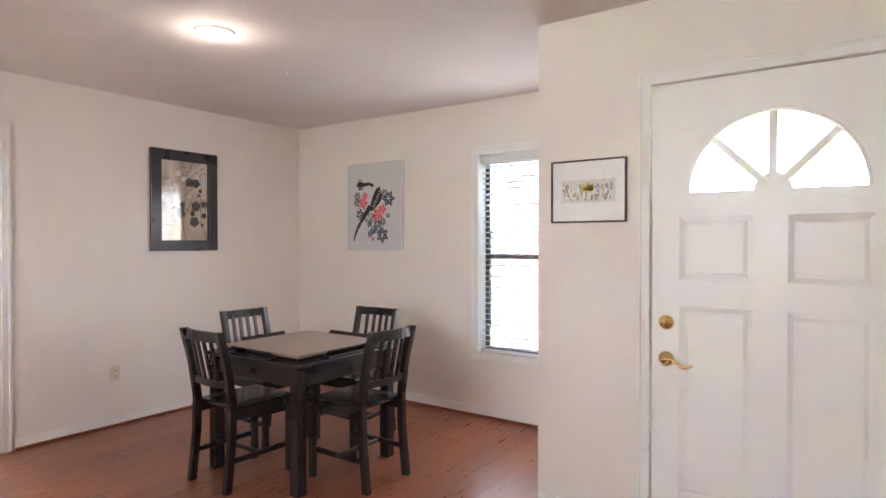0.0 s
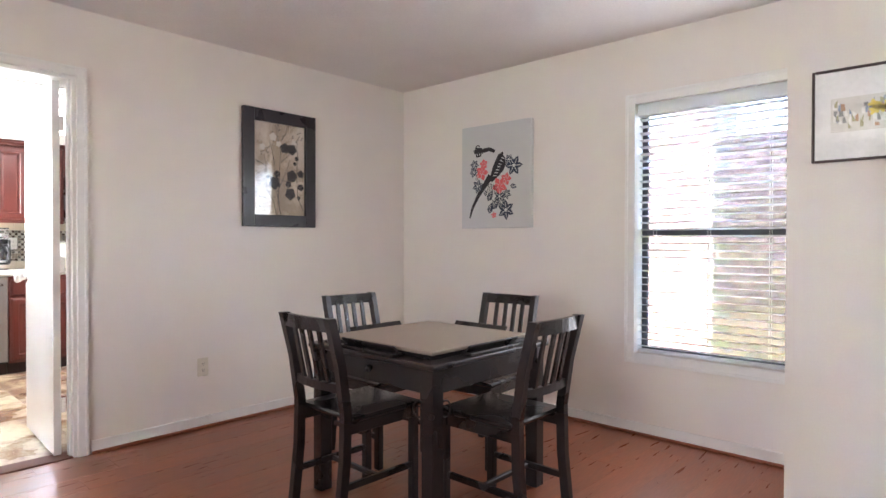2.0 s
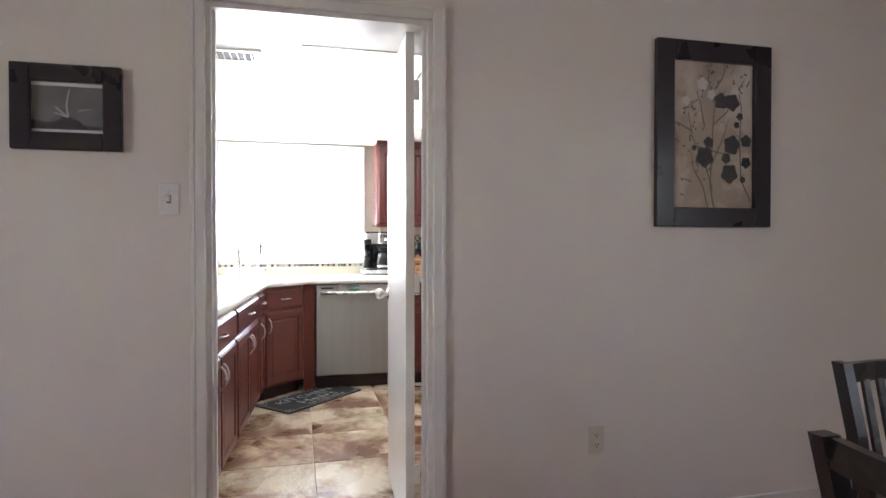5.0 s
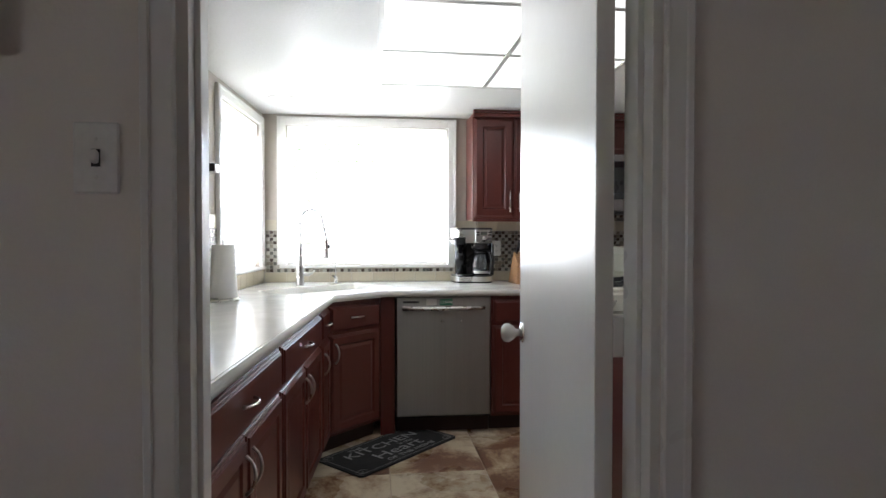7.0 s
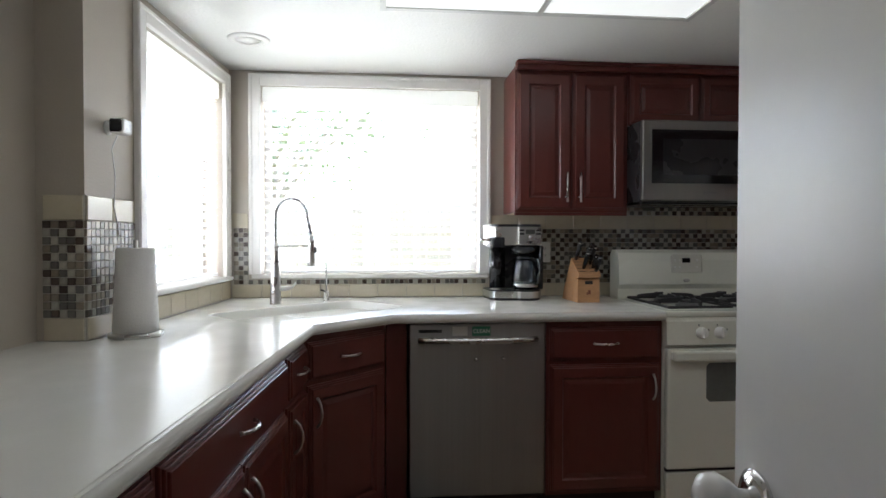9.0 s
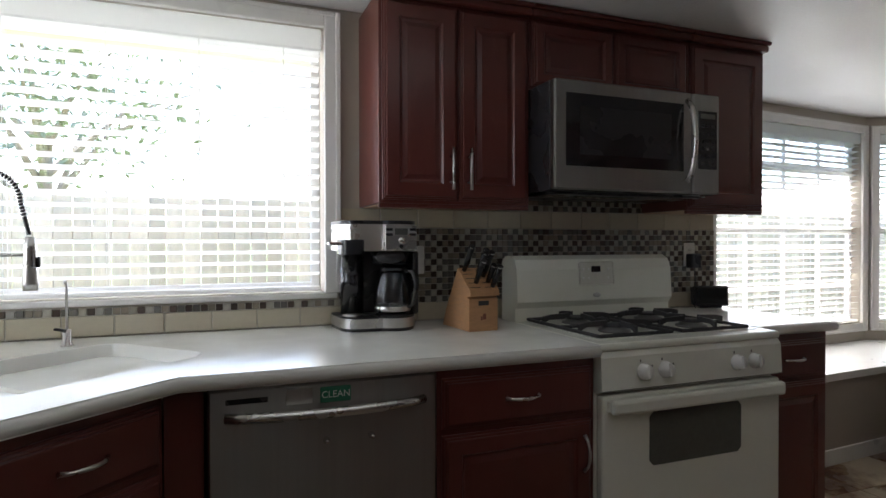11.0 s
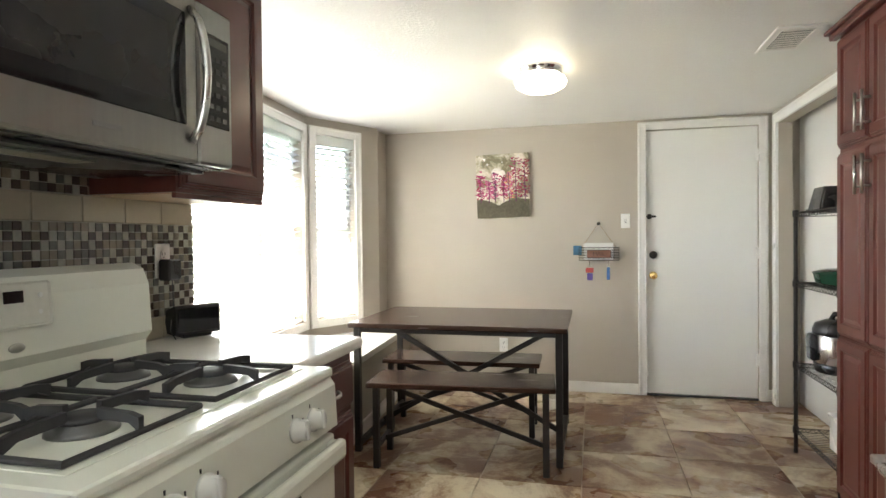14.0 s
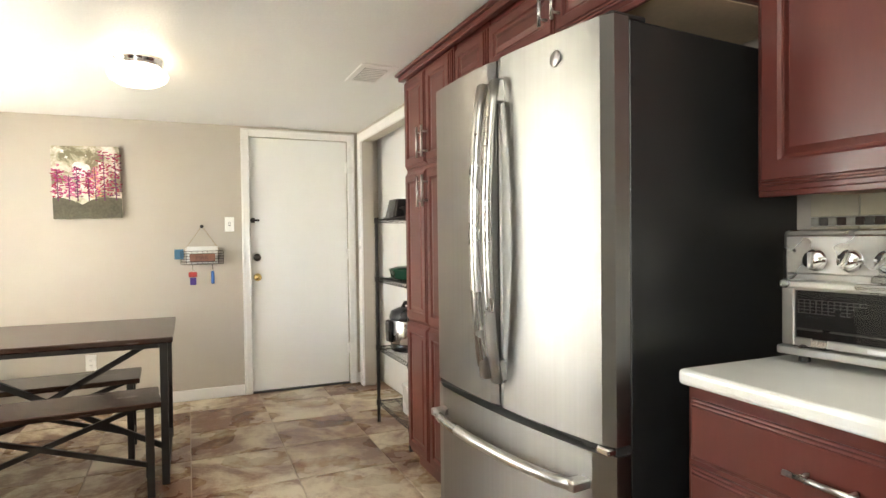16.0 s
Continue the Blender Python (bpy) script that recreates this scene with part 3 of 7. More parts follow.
baseboard((XD, YD), (XD, -4.0), 0.0, YD - KO1 - 0.066, 0.075, stain=LAMINATE)
baseboard((XD, YD), (XD, -4.0), YD - KO0 + 0.066, 7.7, 0.075, stain=LAMINATE)
baseboard((-1.294, YD), (XD, YD), 0.0, 3.11, 0.075, stain=LAMINATE)
baseboard((3.2, YE), (-1.294, YE), 3.2 - FD0 + 0.056, 4.49, 0.075)
baseboard((XR, YB), (-8.3, YB), XR - BD0 + 0.062, 2.74)
baseboard((XR, YB), (-8.3, YB), 0.002, XR - BD1 - 0.062)

# ---- lamps that the place has ----
WARM = (1.0, 0.86, 0.68)


def window_light(name, p0, p1, s0, s1, z0, z1, energy, color=(0.93, 0.97, 1.0), off=0.03):
    m, n = along(p0, p1)
    return lamp(name, "AREA", m @ pose((s0 + s1) / 2, off, (z0 + z1) / 2, 90, 0, 0), energy, color, size=(s1 - s0, z1 - z0))


window_light("daylight_dining", WA, WB_, -1.16 - WD1, -1.16 - WD0, WDZ0, WDZ1, 0.12)
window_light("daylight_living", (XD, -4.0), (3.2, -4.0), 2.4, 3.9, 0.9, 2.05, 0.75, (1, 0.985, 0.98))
window_light("daylight_sink", SA, SB, end_y - W1, end_y - W0, WZ0, WZ1, 1.5, off=-0.078)
window_light("daylight_side", LA0, LA1, LW0, LW1, LWZ0, LWZ1, 1.5, off=-0.078)
window_light("daylight_bay", P2, P1, *CWX[0], 0.85)
window_light("daylight_narrow", P3, P2, *AWX[0], 0.22)
lamp("can_light", "POINT", pose(-2.70, 1.67, ZD - 0.10), 0.03, (1, 0.9, 0.78), soft=0.07)
lamp("dome_bulb", "POINT", pose(-6.71, 4.63, ZK - 0.17), 0.025, (1, 0.84, 0.6), soft=0.1)

# ---- ground, fence and houses outside ----
GRASS = mat("grass", (0.09, 0.14, 0.04), 0.9, vary=0.4, scale=3, fine=60, bump=0.5)
BRICK = mat("pale_red_brick", (0.33, 0.22, 0.195), 0.85, vary=0.15, scale=8, fine=60, bump=0.3, each=0.25)
MORTAR = mat("mortar", (0.27, 0.245, 0.22), 0.9, bump=0.3)
FENCE = mat("weathered_fence_board", (0.50, 0.42, 0.34), 0.85, vary=0.25, scale=3, fine=30, bump=0.2, stretch=(8, 8, 1), each=0.2)
BARK = mat("bark", (0.26, 0.22, 0.18), 0.9, vary=0.3, bump=0.5)
LEAF = mat("leaf", (0.16, 0.19, 0.12), 0.6, vary=0.3, each=0.2, bump=0)
SIDING = mat("teal_siding", (0.22, 0.36, 0.36), 0.7, vary=0.1)
gr = obj("ground", B(-400, 400, -400, 400, -0.35, -0.2), GRASS)
tagged(gr, "short green lawn", "ground", kind="structure")

# ---- doors ----


def lever_set(parent, x, z, y, turn=1):
    """Brass rose with a curved lever."""
    r = part("rose", lathe(bmesh.new(), [(0, 0), (0.033, 0), (0.034, 0.006), (0.026, 0.013), (0.014, 0.02), (0.012, 0.05), (0, 0.05)], 24, pose(x, y, z, 90)), BRASS, parent, "polished brass rose", True)
    pts = [(x + turn * (0.012 * k), y - 0.048, z + 0.012 * math.sin(k * 0.7) - 0.002 * k) for k in range(11)]
    part("lever", tube(bmesh.new(), pts, [0.009, 0.009, 0.008, 0.0075, 0.007, 0.0065, 0.006, 0.006, 0.006, 0.005, 0.004], 10), BRASS, parent, "curved brass lever", True)


def panelled(bm, x0, x1, z0, z1, y0, y1, panels, depth=0.008, bead=0.022):
    """A door leaf with sunk panels on its front, at y0; panels: x0, x1, z0, z1."""
    us = sorted({x0, x1, *[p[0] for p in panels], *[p[1] for p in panels]})
    vs = sorted({z0, z1, *[p[2] for p in panels], *[p[3] for p in panels]})
    hole = lambda i, j: any(p[0] - 1e-6 <= us[i] and us[i + 1] <= p[1] + 1e-6 and p[2] - 1e-6 <= vs[j] and vs[j + 1] <= p[3] + 1e-6 for p in panels)
    slab(bm, us, vs, lambda i, j: not hole(i, j), y0, y1 - 0.001)
    for a, b, c, d in panels:
        box(bm, a - 0.001, b + 0.001, y0 + depth + 0.004, y1 - 0.002, c - 0.001, d + 0.001)
        o = [(a, c), (b, c), (b, d), (a, d)]
        i1 = [(a + bead, c + bead), (b - bead, c + bead), (b - bead, d - bead), (a + bead, d - bead)]
        i2 = [(a + bead * 1.7, c + bead * 1.7), (b - bead * 1.7, c + bead * 1.7), (b - bead * 1.7, d - bead * 1.7), (a + bead * 1.7, d - bead * 1.7)]
        r0 = [bm.verts.new((x, y0 + 0.0005, z)) for x, z in o]
        r1 = [bm.verts.new((x, y0 + depth, z)) for x, z in i1]
        r2 = [bm.verts.new((x, y0 + depth * 0.45, z)) for x, z in i2]
        for u, v in ((r0, r1), (r1, r2)):
            for k in range(4):
                bm.faces.new((u[k], u[(k + 1) % 4], v[(k + 1) % 4], v[k]))
        bm.faces.new(r2)
    return bm


# front door, seen from inside: x runs to the right
fdoor = thing("front_door", pose(FD0, YE, 0), "closed white panelled front door with a fan light", "door")
W = FD1 - FD0
FC, FZ, FR = 0.485, 1.565, 0.325
pan = [(0.122, 0.415, 1.18, 1.46), (0.54, 0.83, 1.18, 1.46), (0.122, 0.415, 0.22, 1.065), (0.54, 0.83, 0.22, 1.065)]
bm = panelled(bmesh.new(), 0.004, W - 0.004, 0.008, 1.50, 0.012, 0.055, pan)
# upper part of the leaf round the half-circle light
arc = [(FC + FR * math.cos(a), FZ + FR * math.sin(a)) for a in [math.pi * k / 24 for k in range(25)]]
leaf = obj("leaf", bm, DOORW, fdoor)
bm = bmesh.new()
z1 = FDZ - 0.004


def ring_face(pts):
    for y in (0.012, 0.054):
        bm.faces.new([bm.verts.new((x, y, z)) for x, z in pts])


ring_face([(0.004, 1.50), (W - 0.004, 1.50), (W - 0.004, FZ), (0.004, FZ)])
ring_face([(0.004, FZ), (FC - FR, FZ), (FC - FR, z1), (0.004, z1)])
ring_face([(FC + FR, FZ), (W - 0.004, FZ), (W - 0.004, z1), (FC + FR, z1)])
for k in range(24):
    a, b = arc[k], arc[k + 1]
    ring_face([a, b, (b[0], z1), (a[0], z1)])
    bm.faces.new([bm.verts.new(v) for v in ((a[0], 0.012, a[1]), (b[0], 0.012, b[1]), (b[0], 0.054, b[1]), (a[0], 0.054, a[1]))])
bm.faces.new([bm.verts.new(v) for v in ((FC - FR, 0.012, FZ), (FC + FR, 0.012, FZ), (FC + FR, 0.054, FZ), (FC - FR, 0.054, FZ))])
part("leaf_top", bm, DOORW, fdoor)
bm = bmesh.new()
bm.faces.new([bm.verts.new((x, 0.03, z)) for x, z in arc])
bm.faces.new([bm.verts.new((x, 0.034, z)) for x, z in arc])
g = part("fan_light", bm, PANE, fdoor, "clear half-round glass")
g.visible_shadow = False
for deg in (45, 90, 135):
    a = radians(deg)
    part("glazing_bar", B(-0.016, 0.016, 0.014, 0.05, 0.03, FR + 0.002, 0.004, pose(FC, 0, FZ, 0, 90 - deg)), DOORW, fdoor)
part("hub", lathe(bmesh.new(), [(0, 0), (0.07, 0), (0.07, 0.034), (0, 0.036)], 20, pose(FC, 0.05, FZ, 90)), DOORW, fdoor)
part("fan_rim", tube(bmesh.new(), [(x, 0.012, z) for x, z in arc], 0.008, 6), DOORW, fdoor)
lever_set(fdoor, 0.07, 0.825, 0.012)
part("deadbolt", lathe(bmesh.new(), [(0, 0), (0.032, 0), (0.033, 0.008), (0.024, 0.016), (0, 0.018)], 24, pose(0.07, 0.012, 0.988, 90)), BRASS, fdoor, "brass deadbolt rose", True)
part("thumb_turn", B(-0.004, 0.004, -0.03, -0.012, -0.016, 0.016, 0.002, pose(0.07, 0.012, 0.988, 0, 25)), BRASS, fdoor, "brass thumb turn")

# back door: flush leaf, hinges at its far side
bd = thing("back_door", pose(BD0, YB, 0), "closed flat white back door with brass knob", "door")
W = BD1 - BD0
part("leaf", B(0.004, W - 0.004, 0.02, 0.06, 0.012, BDZ - 0.005, 0.002), DOORW, bd)
part("threshold", B(0.002, W - 0.002, -0.01, 0.1, 0.0, 0.012, 0.003), ALU, bd, "grey metal threshold")
for z in (0.30, 1.10, 1.83):
    part("hinge", B(W - 0.016, W + 0.006, 0.004, 0.022, z - 0.045, z + 0.045, 0.004), TRIM, bd, "painted hinge")
part("knob", lathe(bmesh.new(), [(0, 0), (0.03, 0), (0.03, 0.006), (0.011, 0.014), (0.011, 0.032), (0.026, 0.042), (0.028, 0.055), (0.02, 0.066), (0, 0.068)], 24, pose(0.052, 0.02, 0.93, 90)), BRASS, bd, "tarnished brass knob", True)
part("deadbolt", lathe(bmesh.new(), [(0, 0), (0.03, 0), (0.03, 0.01), (0.018, 0.02), (0, 0.02)], 20, pose(0.053, 0.02, 1.088, 90)), BLACKSTEEL, bd, "dark bronze deadbolt", True)
part("latch", B(0.005, 0.075, 0.004, 0.022, 1.378, 1.394, 0.004), BLACKSTEEL, bd, "dark swing latch")
part("latch_plate", B(0.012, 0.04, 0.01, 0.021, 1.366, 1.406, 0.003), BLACKSTEEL, bd, "dark swing latch plate")
part("strike_cover", B(-0.012, 0.004, -0.024, 0.0, 0.80, 1.24, 0.003), TRIM, bd, "white strike guard")

# kitchen door: swung fully into the kitchen
kd = thing("kitchen_door", pose(-4.505, 1.195, 0, 0, 0, 177.2), "open flush white door with a porcelain knob", "door")
part("leaf", B(0.0, 0.72, -0.036, 0.0, 0.012, KOZ - 0.022, 0.002), KDOOR, kd)
for z in (0.28, 1.05, 1.82):
    part("hinge", B(0.0, 0.012, -0.058, -0.0355, z - 0.04, z + 0.04, 0.003), TRIM, kd, "painted butt hinge")
PORC = mat("white_porcelain", (0.82, 0.81, 0.79), 0.12, bump=0, vary=0.02)
for side, y in ((1, 0.0), (-1, -0.036)):
    k = part("knob_rose", lathe(bmesh.new(), [(0, 0), (0.031, 0), (0.031, 0.004), (0.022, 0.010), (0.012, 0.013), (0, 0.013)], 24, pose(0.672, y, 0.95, -90 * side)), CHROME, kd, "satin nickel rose", True)
    part("knob", lathe(bmesh.new(), [(0.01, 0.01), (0.012, 0.022), (0.022, 0.032), (0.029, 0.045), (0.027, 0.058), (0.016, 0.066), (0, 0.068)], 24, pose(0.672, y, 0.95, -90 * side)), PORC, kd, "white porcelain knob", True)

# ---- dining set ----


def chair_at(m):
    """Wooden chair; local origin on the floor under the seat, facing +y."""
    t = thing("dining_chair", m, "black wooden dining chair with a slatted back", "chair", "chairs round the game table")
    w, d, sh, h = 0.37, 0.40, 0.455, 0.87
    bm = box(bmesh.new(), -w / 2 - 0.01, w / 2 + 0.01, -d / 2 + 0.02, d / 2 + 0.02, sh - 0.022, sh, 0.008)
    part("seat", bm, BLACKWOOD, t)
    for s in (-1, 1):
        x = s * (w / 2 - 0.018)
        part("front_leg", B(x - 0.018, x + 0.018, d / 2 - 0.03, d / 2 + 0.008, 0, sh - 0.022, 0.004), BLACKWOOD, t)
        bm = bmesh.new()
        prof = [(-d / 2 - 0.03, 0), (-d / 2 + 0.0, sh * 0.6), (-d / 2 + 0.005, sh + 0.02), (-d / 2 - 0.025, sh + 0.22), (-d / 2 - 0.075, h)]
        rings = []
        for y, z in prof:
            rings.append([bm.verts.new(v) for v in ((x - 0.016, y - 0.02, z), (x + 0.016, y - 0.02, z), (x + 0.016, y + 0.02, z), (x - 0.016, y + 0.02, z))])
        for u, v in zip(rings, rings[1:]):
            for k in range(4):
                bm.faces.new((u[k], u[(k + 1) % 4], v[(k + 1) % 4], v[k]))
        bm.faces.new(rings[0])
        bm.faces.new(rings[-1])
        part("back_post", bm, BLACKWOOD, t)
        part("side_stretcher", B(x - 0.01, x + 0.01, -d / 2 + 0.01, d / 2 - 0.03, 0.15, 0.178, 0.003), BLACKWOOD, t)
        part("side_apron", B(x - 0.01, x + 0.01, -d / 2 + 0.01, d / 2 - 0.03, sh - 0.075, sh - 0.022, 0.003), BLACKWOOD, t)
    part("front_apron", B(-w / 2 + 0.036, w / 2 - 0.036, d / 2 - 0.02, d / 2 - 0.0, sh - 0.075, sh - 0.022, 0.003), BLACKWOOD, t)
    part("cross_stretcher", B(-w / 2 + 0.03, w / 2 - 0.03, -0.03, -0.01, 0.153, 0.175, 0.003), BLACKWOOD, t)

    def lean(z):
        return -d / 2 - 0.025 - 0.05 * (z - sh - 0.22) / (h - sh - 0.22) if z > sh + 0.22 else -d / 2 + 0.005 - 0.03 * (z - sh - 0.02) / 0.2

    for z, hh, nm in ((h - 0.03, 0.055, "top_rail"), (sh + 0.12, 0.035, "lower_rail")):
        bm = bmesh.new()
        n = 6
        rows = []
        for i in range(n + 1):
            u = i / n
            x = -w / 2 + 0.03 + (w - 0.06) * u
            bow = -0.018 * math.sin(math.pi * u)
            y = lean(z) + bow
            rows.append([bm.verts.new(v) for v in ((x, y - 0.011, z - hh / 2), (x, y + 0.011, z - hh / 2), (x, y + 0.011, z + hh / 2), (x, y - 0.011, z + hh / 2))])
        for u, v in zip(rows, rows[1:]):
            for k in range(4):
                bm.faces.new((u[k], u[(k + 1) % 4], v[(k + 1) % 4], v[k]))
        bm.faces.new(rows[0])
        bm.faces.new(rows[-1])
        part(nm, bm, BLACKWOOD, t)
    for i in range(4):
        x = -0.088 + 0.0587 * i
        za, zb = sh + 0.13, h - 0.05
        bow = -0.018 * math.cos(math.pi * x / (w - 0.06))
        bm = bmesh.new()
        ra = [bm.verts.new((x + a, lean(za) + bow + b, za)) for a, b in ((-0.011, -0.006), (0.011, -0.006), (0.011, 0.006), (-0.011, 0.006))]
        rb = [bm.verts.new((x + a, lean(zb) + bow + b, zb)) for a, b in ((-0.011, -0.006), (0.011, -0.006), (0.011, 0.006), (-0.011, 0.006))]
        for k in range(4):
            bm.faces.new((ra[k], ra[(k + 1) % 4], rb[(k + 1) % 4], rb[k]))
        bm.faces.new(ra)
        bm.faces.new(rb)
        part("back_slat", bm, BLACKWOOD, t)
    return t


c0 = chair_at(pose(-2.88, 1.975, 0, 0, 0, -1))
copy_thing(c0, pose(-2.335, 2.34, 0, 0, 0, 90))
copy_thing(c0, pose(-3.28, 2.46, 0, 0, 0, -91))
copy_thing(c0, pose(-2.84, 2.84, 0, 0, 0, 184))

TX0, TX1, TY0, TY1 = -3.16, -2.34, 1.90, 2.72
gt = thing("game_table", pose((TX0 + TX1) / 2, (TY0 + TY1) / 2, 0) @ Matrix.Diagonal((1, 1, 0.94, 1)), "square black wooden table with scrolled iron brackets", "table")
hx, hy = (TX1 - TX0) / 2, (TY1 - TY0) / 2
part("tabletop", B(-hx, hx, -hy, hy, 0.722, 0.745, 0.005), BLACKWOOD, gt)
for sx in (-1, 1):
    for sy in (-1, 1):
        part("leg", B(sx * (hx - 0.05) - 0.032, sx * (hx - 0.05) + 0.032, sy * (hy - 0.05) - 0.032, sy * (hy - 0.05) + 0.032, 0, 0.722, 0.004), BLACKWOOD, gt)
for s in (-1, 1):
    part("apron", B(-hx + 0.082, hx - 0.082, s * (hy - 0.05) - 0.011, s * (hy - 0.05) + 0.011, 0.61, 0.722, 0.002), BLACKWOOD, gt)
    part("apron", B(s * (hx - 0.05) - 0.011, s * (hx - 0.05) + 0.011, -hy + 0.082, hy - 0.082, 0.61, 0.722, 0.002), BLACKWOOD, gt)
    part("drawer_pull", lathe(bmesh.new(), [(0, 0), (0.012, 0.002), (0.016, 0.014), (0.01, 0.022), (0, 0.024)], 14, pose(0, -hy + 0.039, 0.67, 90)), BLACKSTEEL, gt, "black pull", True) if s < 0 else None
for sx in (-1, 1):
    for sy in (-1, 1):
        for ax in (0, 1):
            pts = []
            for k in range(22):
                a = k * 0.42
                r = 0.012 + 0.0016 * k
                pts.append((0.075 + r * math.cos(a) * 0.9, 0.53 + r * math.sin(a)))
            q = [((sx * (hx - 0.05) - sx * u, sy * (hy - 0.05), z) if ax == 0 else (sx * (hx - 0.05), sy * (hy - 0.05) - sy * u, z)) for u, z in pts]
            part("scroll_bracket", tube(bmesh.new(), q, 0.004, 6), BLACKSTEEL, gt, "scrolled wrought-iron bracket")
gb = thing("game_board", pose(-2.75, 2.31, 0.7010) @ Matrix.Diagonal((1.08, 1.08, 1, 1)), "taupe felt game board with black edge racks", "game board")
part("felt_top", B(-0.31, 0.31, -0.31, 0.31, 0.018, 0.036, 0.004), FELT, gb)
part("base", B(-0.30, 0.30, -0.30, 0.30, 0, 0.018), BLACKWOOD, gb)
for k in range(4):
    m = pose(0, 0, 0, 0, 0, 90 * k)
    bm = box(bmesh.new(), -0.16, 0.16, -0.375, -0.318, 0.0, 0.016, 0.003, m)
    part("rack", bm, BLACKWOOD, gb, "black wooden tile rack")
    bm = box(bmesh.new(), -0.16, 0.16, -0.004, 0.004, 0, 0.042, 0.002, m @ pose(0, -0.338, 0.014, 40))
    part("rack_back", bm, BLACKWOOD, gb, "sloped black rack back")

# ---- pictures ----


def picture(name, m, w, h, fw, fd, frame_m, label, mat_w=0.0, mat_m=None, art_m=None, glassy=False, category="picture"):
    """Framed picture, hung with its back on y = 0 and facing -y; local origin at its lower left."""
    t = thing(name, m, label, category)
    for a, b, c, d in ((0, fw, 0, h), (w - fw, w, 0, h), (fw, w - fw, 0, fw), (fw, w - fw, h - fw, h)):
        part("frame", B(a, b, -fd, 0, c, d, 0.003), frame_m, t)
    part("backing", B(fw - 0.002, w - fw + 0.002, -0.006, -0.001, fw - 0.002, h - fw + 0.002), mat_m or art_m, t)
    if mat_w:
        part("artwork", B(fw + mat_w[0], w - fw - mat_w[0], -0.0075, -0.0062, fw + mat_w[1], h - fw - mat_w[1]), art_m, t)
    if glassy:
        g = part("glass", B(fw - 0.001, w - fw + 0.001, -fd * 0.55 - 0.002, -fd * 0.55, fw - 0.001, h - fw + 0.001), PICGLASS, t, "clear glazing")
        g.visible_shadow = False
    return t


PICGLASS = glass("picture_glazing", (1, 1, 1))
PARCH = blotched("parchment_print", (0.42, 0.33, 0.25), (0.56, 0.46, 0.37), (0.66, 0.58, 0.50), 2.5, 0.8, 0)
INK = mat("near_black_ink", (0.02, 0.018, 0.022), 0.7, vary=0.3, bump=0)
TWIG = mat("grey_brown_twig_ink", (0.16, 0.13, 0.11), 0.8, vary=0.2, bump=0)
PALE = mat("pale_petal_ink", (0.66, 0.61, 0.56), 0.8, bump=0)
CORAL = mat("coral_ink", (0.70, 0.12, 0.13), 0.7, vary=0.2, bump=0)
NAVY = mat("dark_navy_ink", (0.03, 0.04, 0.07), 0.7, vary=0.3, bump=0)
CANVAS = mat("pale_grey_canvas", (0.60, 0.60, 0.59), 0.85, vary=0.03, fine=250, bump=0.1)
BLACKFRAME = mat("black_picture_frame", (0.022, 0.018, 0.024), 0.33, vary=0.2, bump=0.02)


def flat(bm, pts, y):
    """A thin painted shape in the x, z plane."""
    f = [bm.verts.new((x, y, z)) for x, z in pts]
    g = [bm.verts.new((x, y - 0.0006, z)) for x, z in pts]
    bm.faces.new(f)
    bm.faces.new(g)
    for i in range(len(f)):
        j = (i + 1) % len(f)
        bm.faces.new((f[i], f[j], g[j], g[i]))


def petal(bm, x, z, r, y, lobes=5, wob=0.28, seed=0, squash=1.0):
    rng = random.Random(seed)
    ph = rng.uniform(0, 6)
    flat(bm, [(x + r * (1 + wob * math.cos(lobes * a + ph)) * math.cos(a), z + squash * r * (1 + wob * math.cos(lobes * a + ph)) * math.sin(a)) for a in [2 * math.pi * k / 26 for k in range(26)]], y)


def leafshape(bm, x, z, ln, wd, deg, y):
    c, s = math.cos(radians(deg)), math.sin(radians(deg))
    q = [(0, 0), (0.3 * ln, wd / 2), (0.65 * ln, wd * 0.42), (ln, 0), (0.65 * ln, -wd * 0.42), (0.3 * ln, -wd / 2)]
    flat(bm, [(x + a * c - b * s, z + a * s + b * c) for a, b in q], y)


def stroke(bm, pts, w0, w1, y):
    n = len(pts)
    for i in range(n - 1):
        (xa, za), (xb, zb) = pts[i], pts[i + 1]
        d = math.hypot(xb - xa, zb - za) or 1
        nx_, nz_ = -(zb - za) / d, (xb - xa) / d
        a, b = w0 + (w1 - w0) * i / (n - 1), w0 + (w1 - w0) * (i + 1) / (n - 1)
        flat(bm, [(xa + nx_ * a, za + nz_ * a), (xb + nx_ * b, zb + nz_ * b), (xb - nx_ * b, zb - nz_ * b), (xa - nx_ * a, za - nz_ * a)], y)


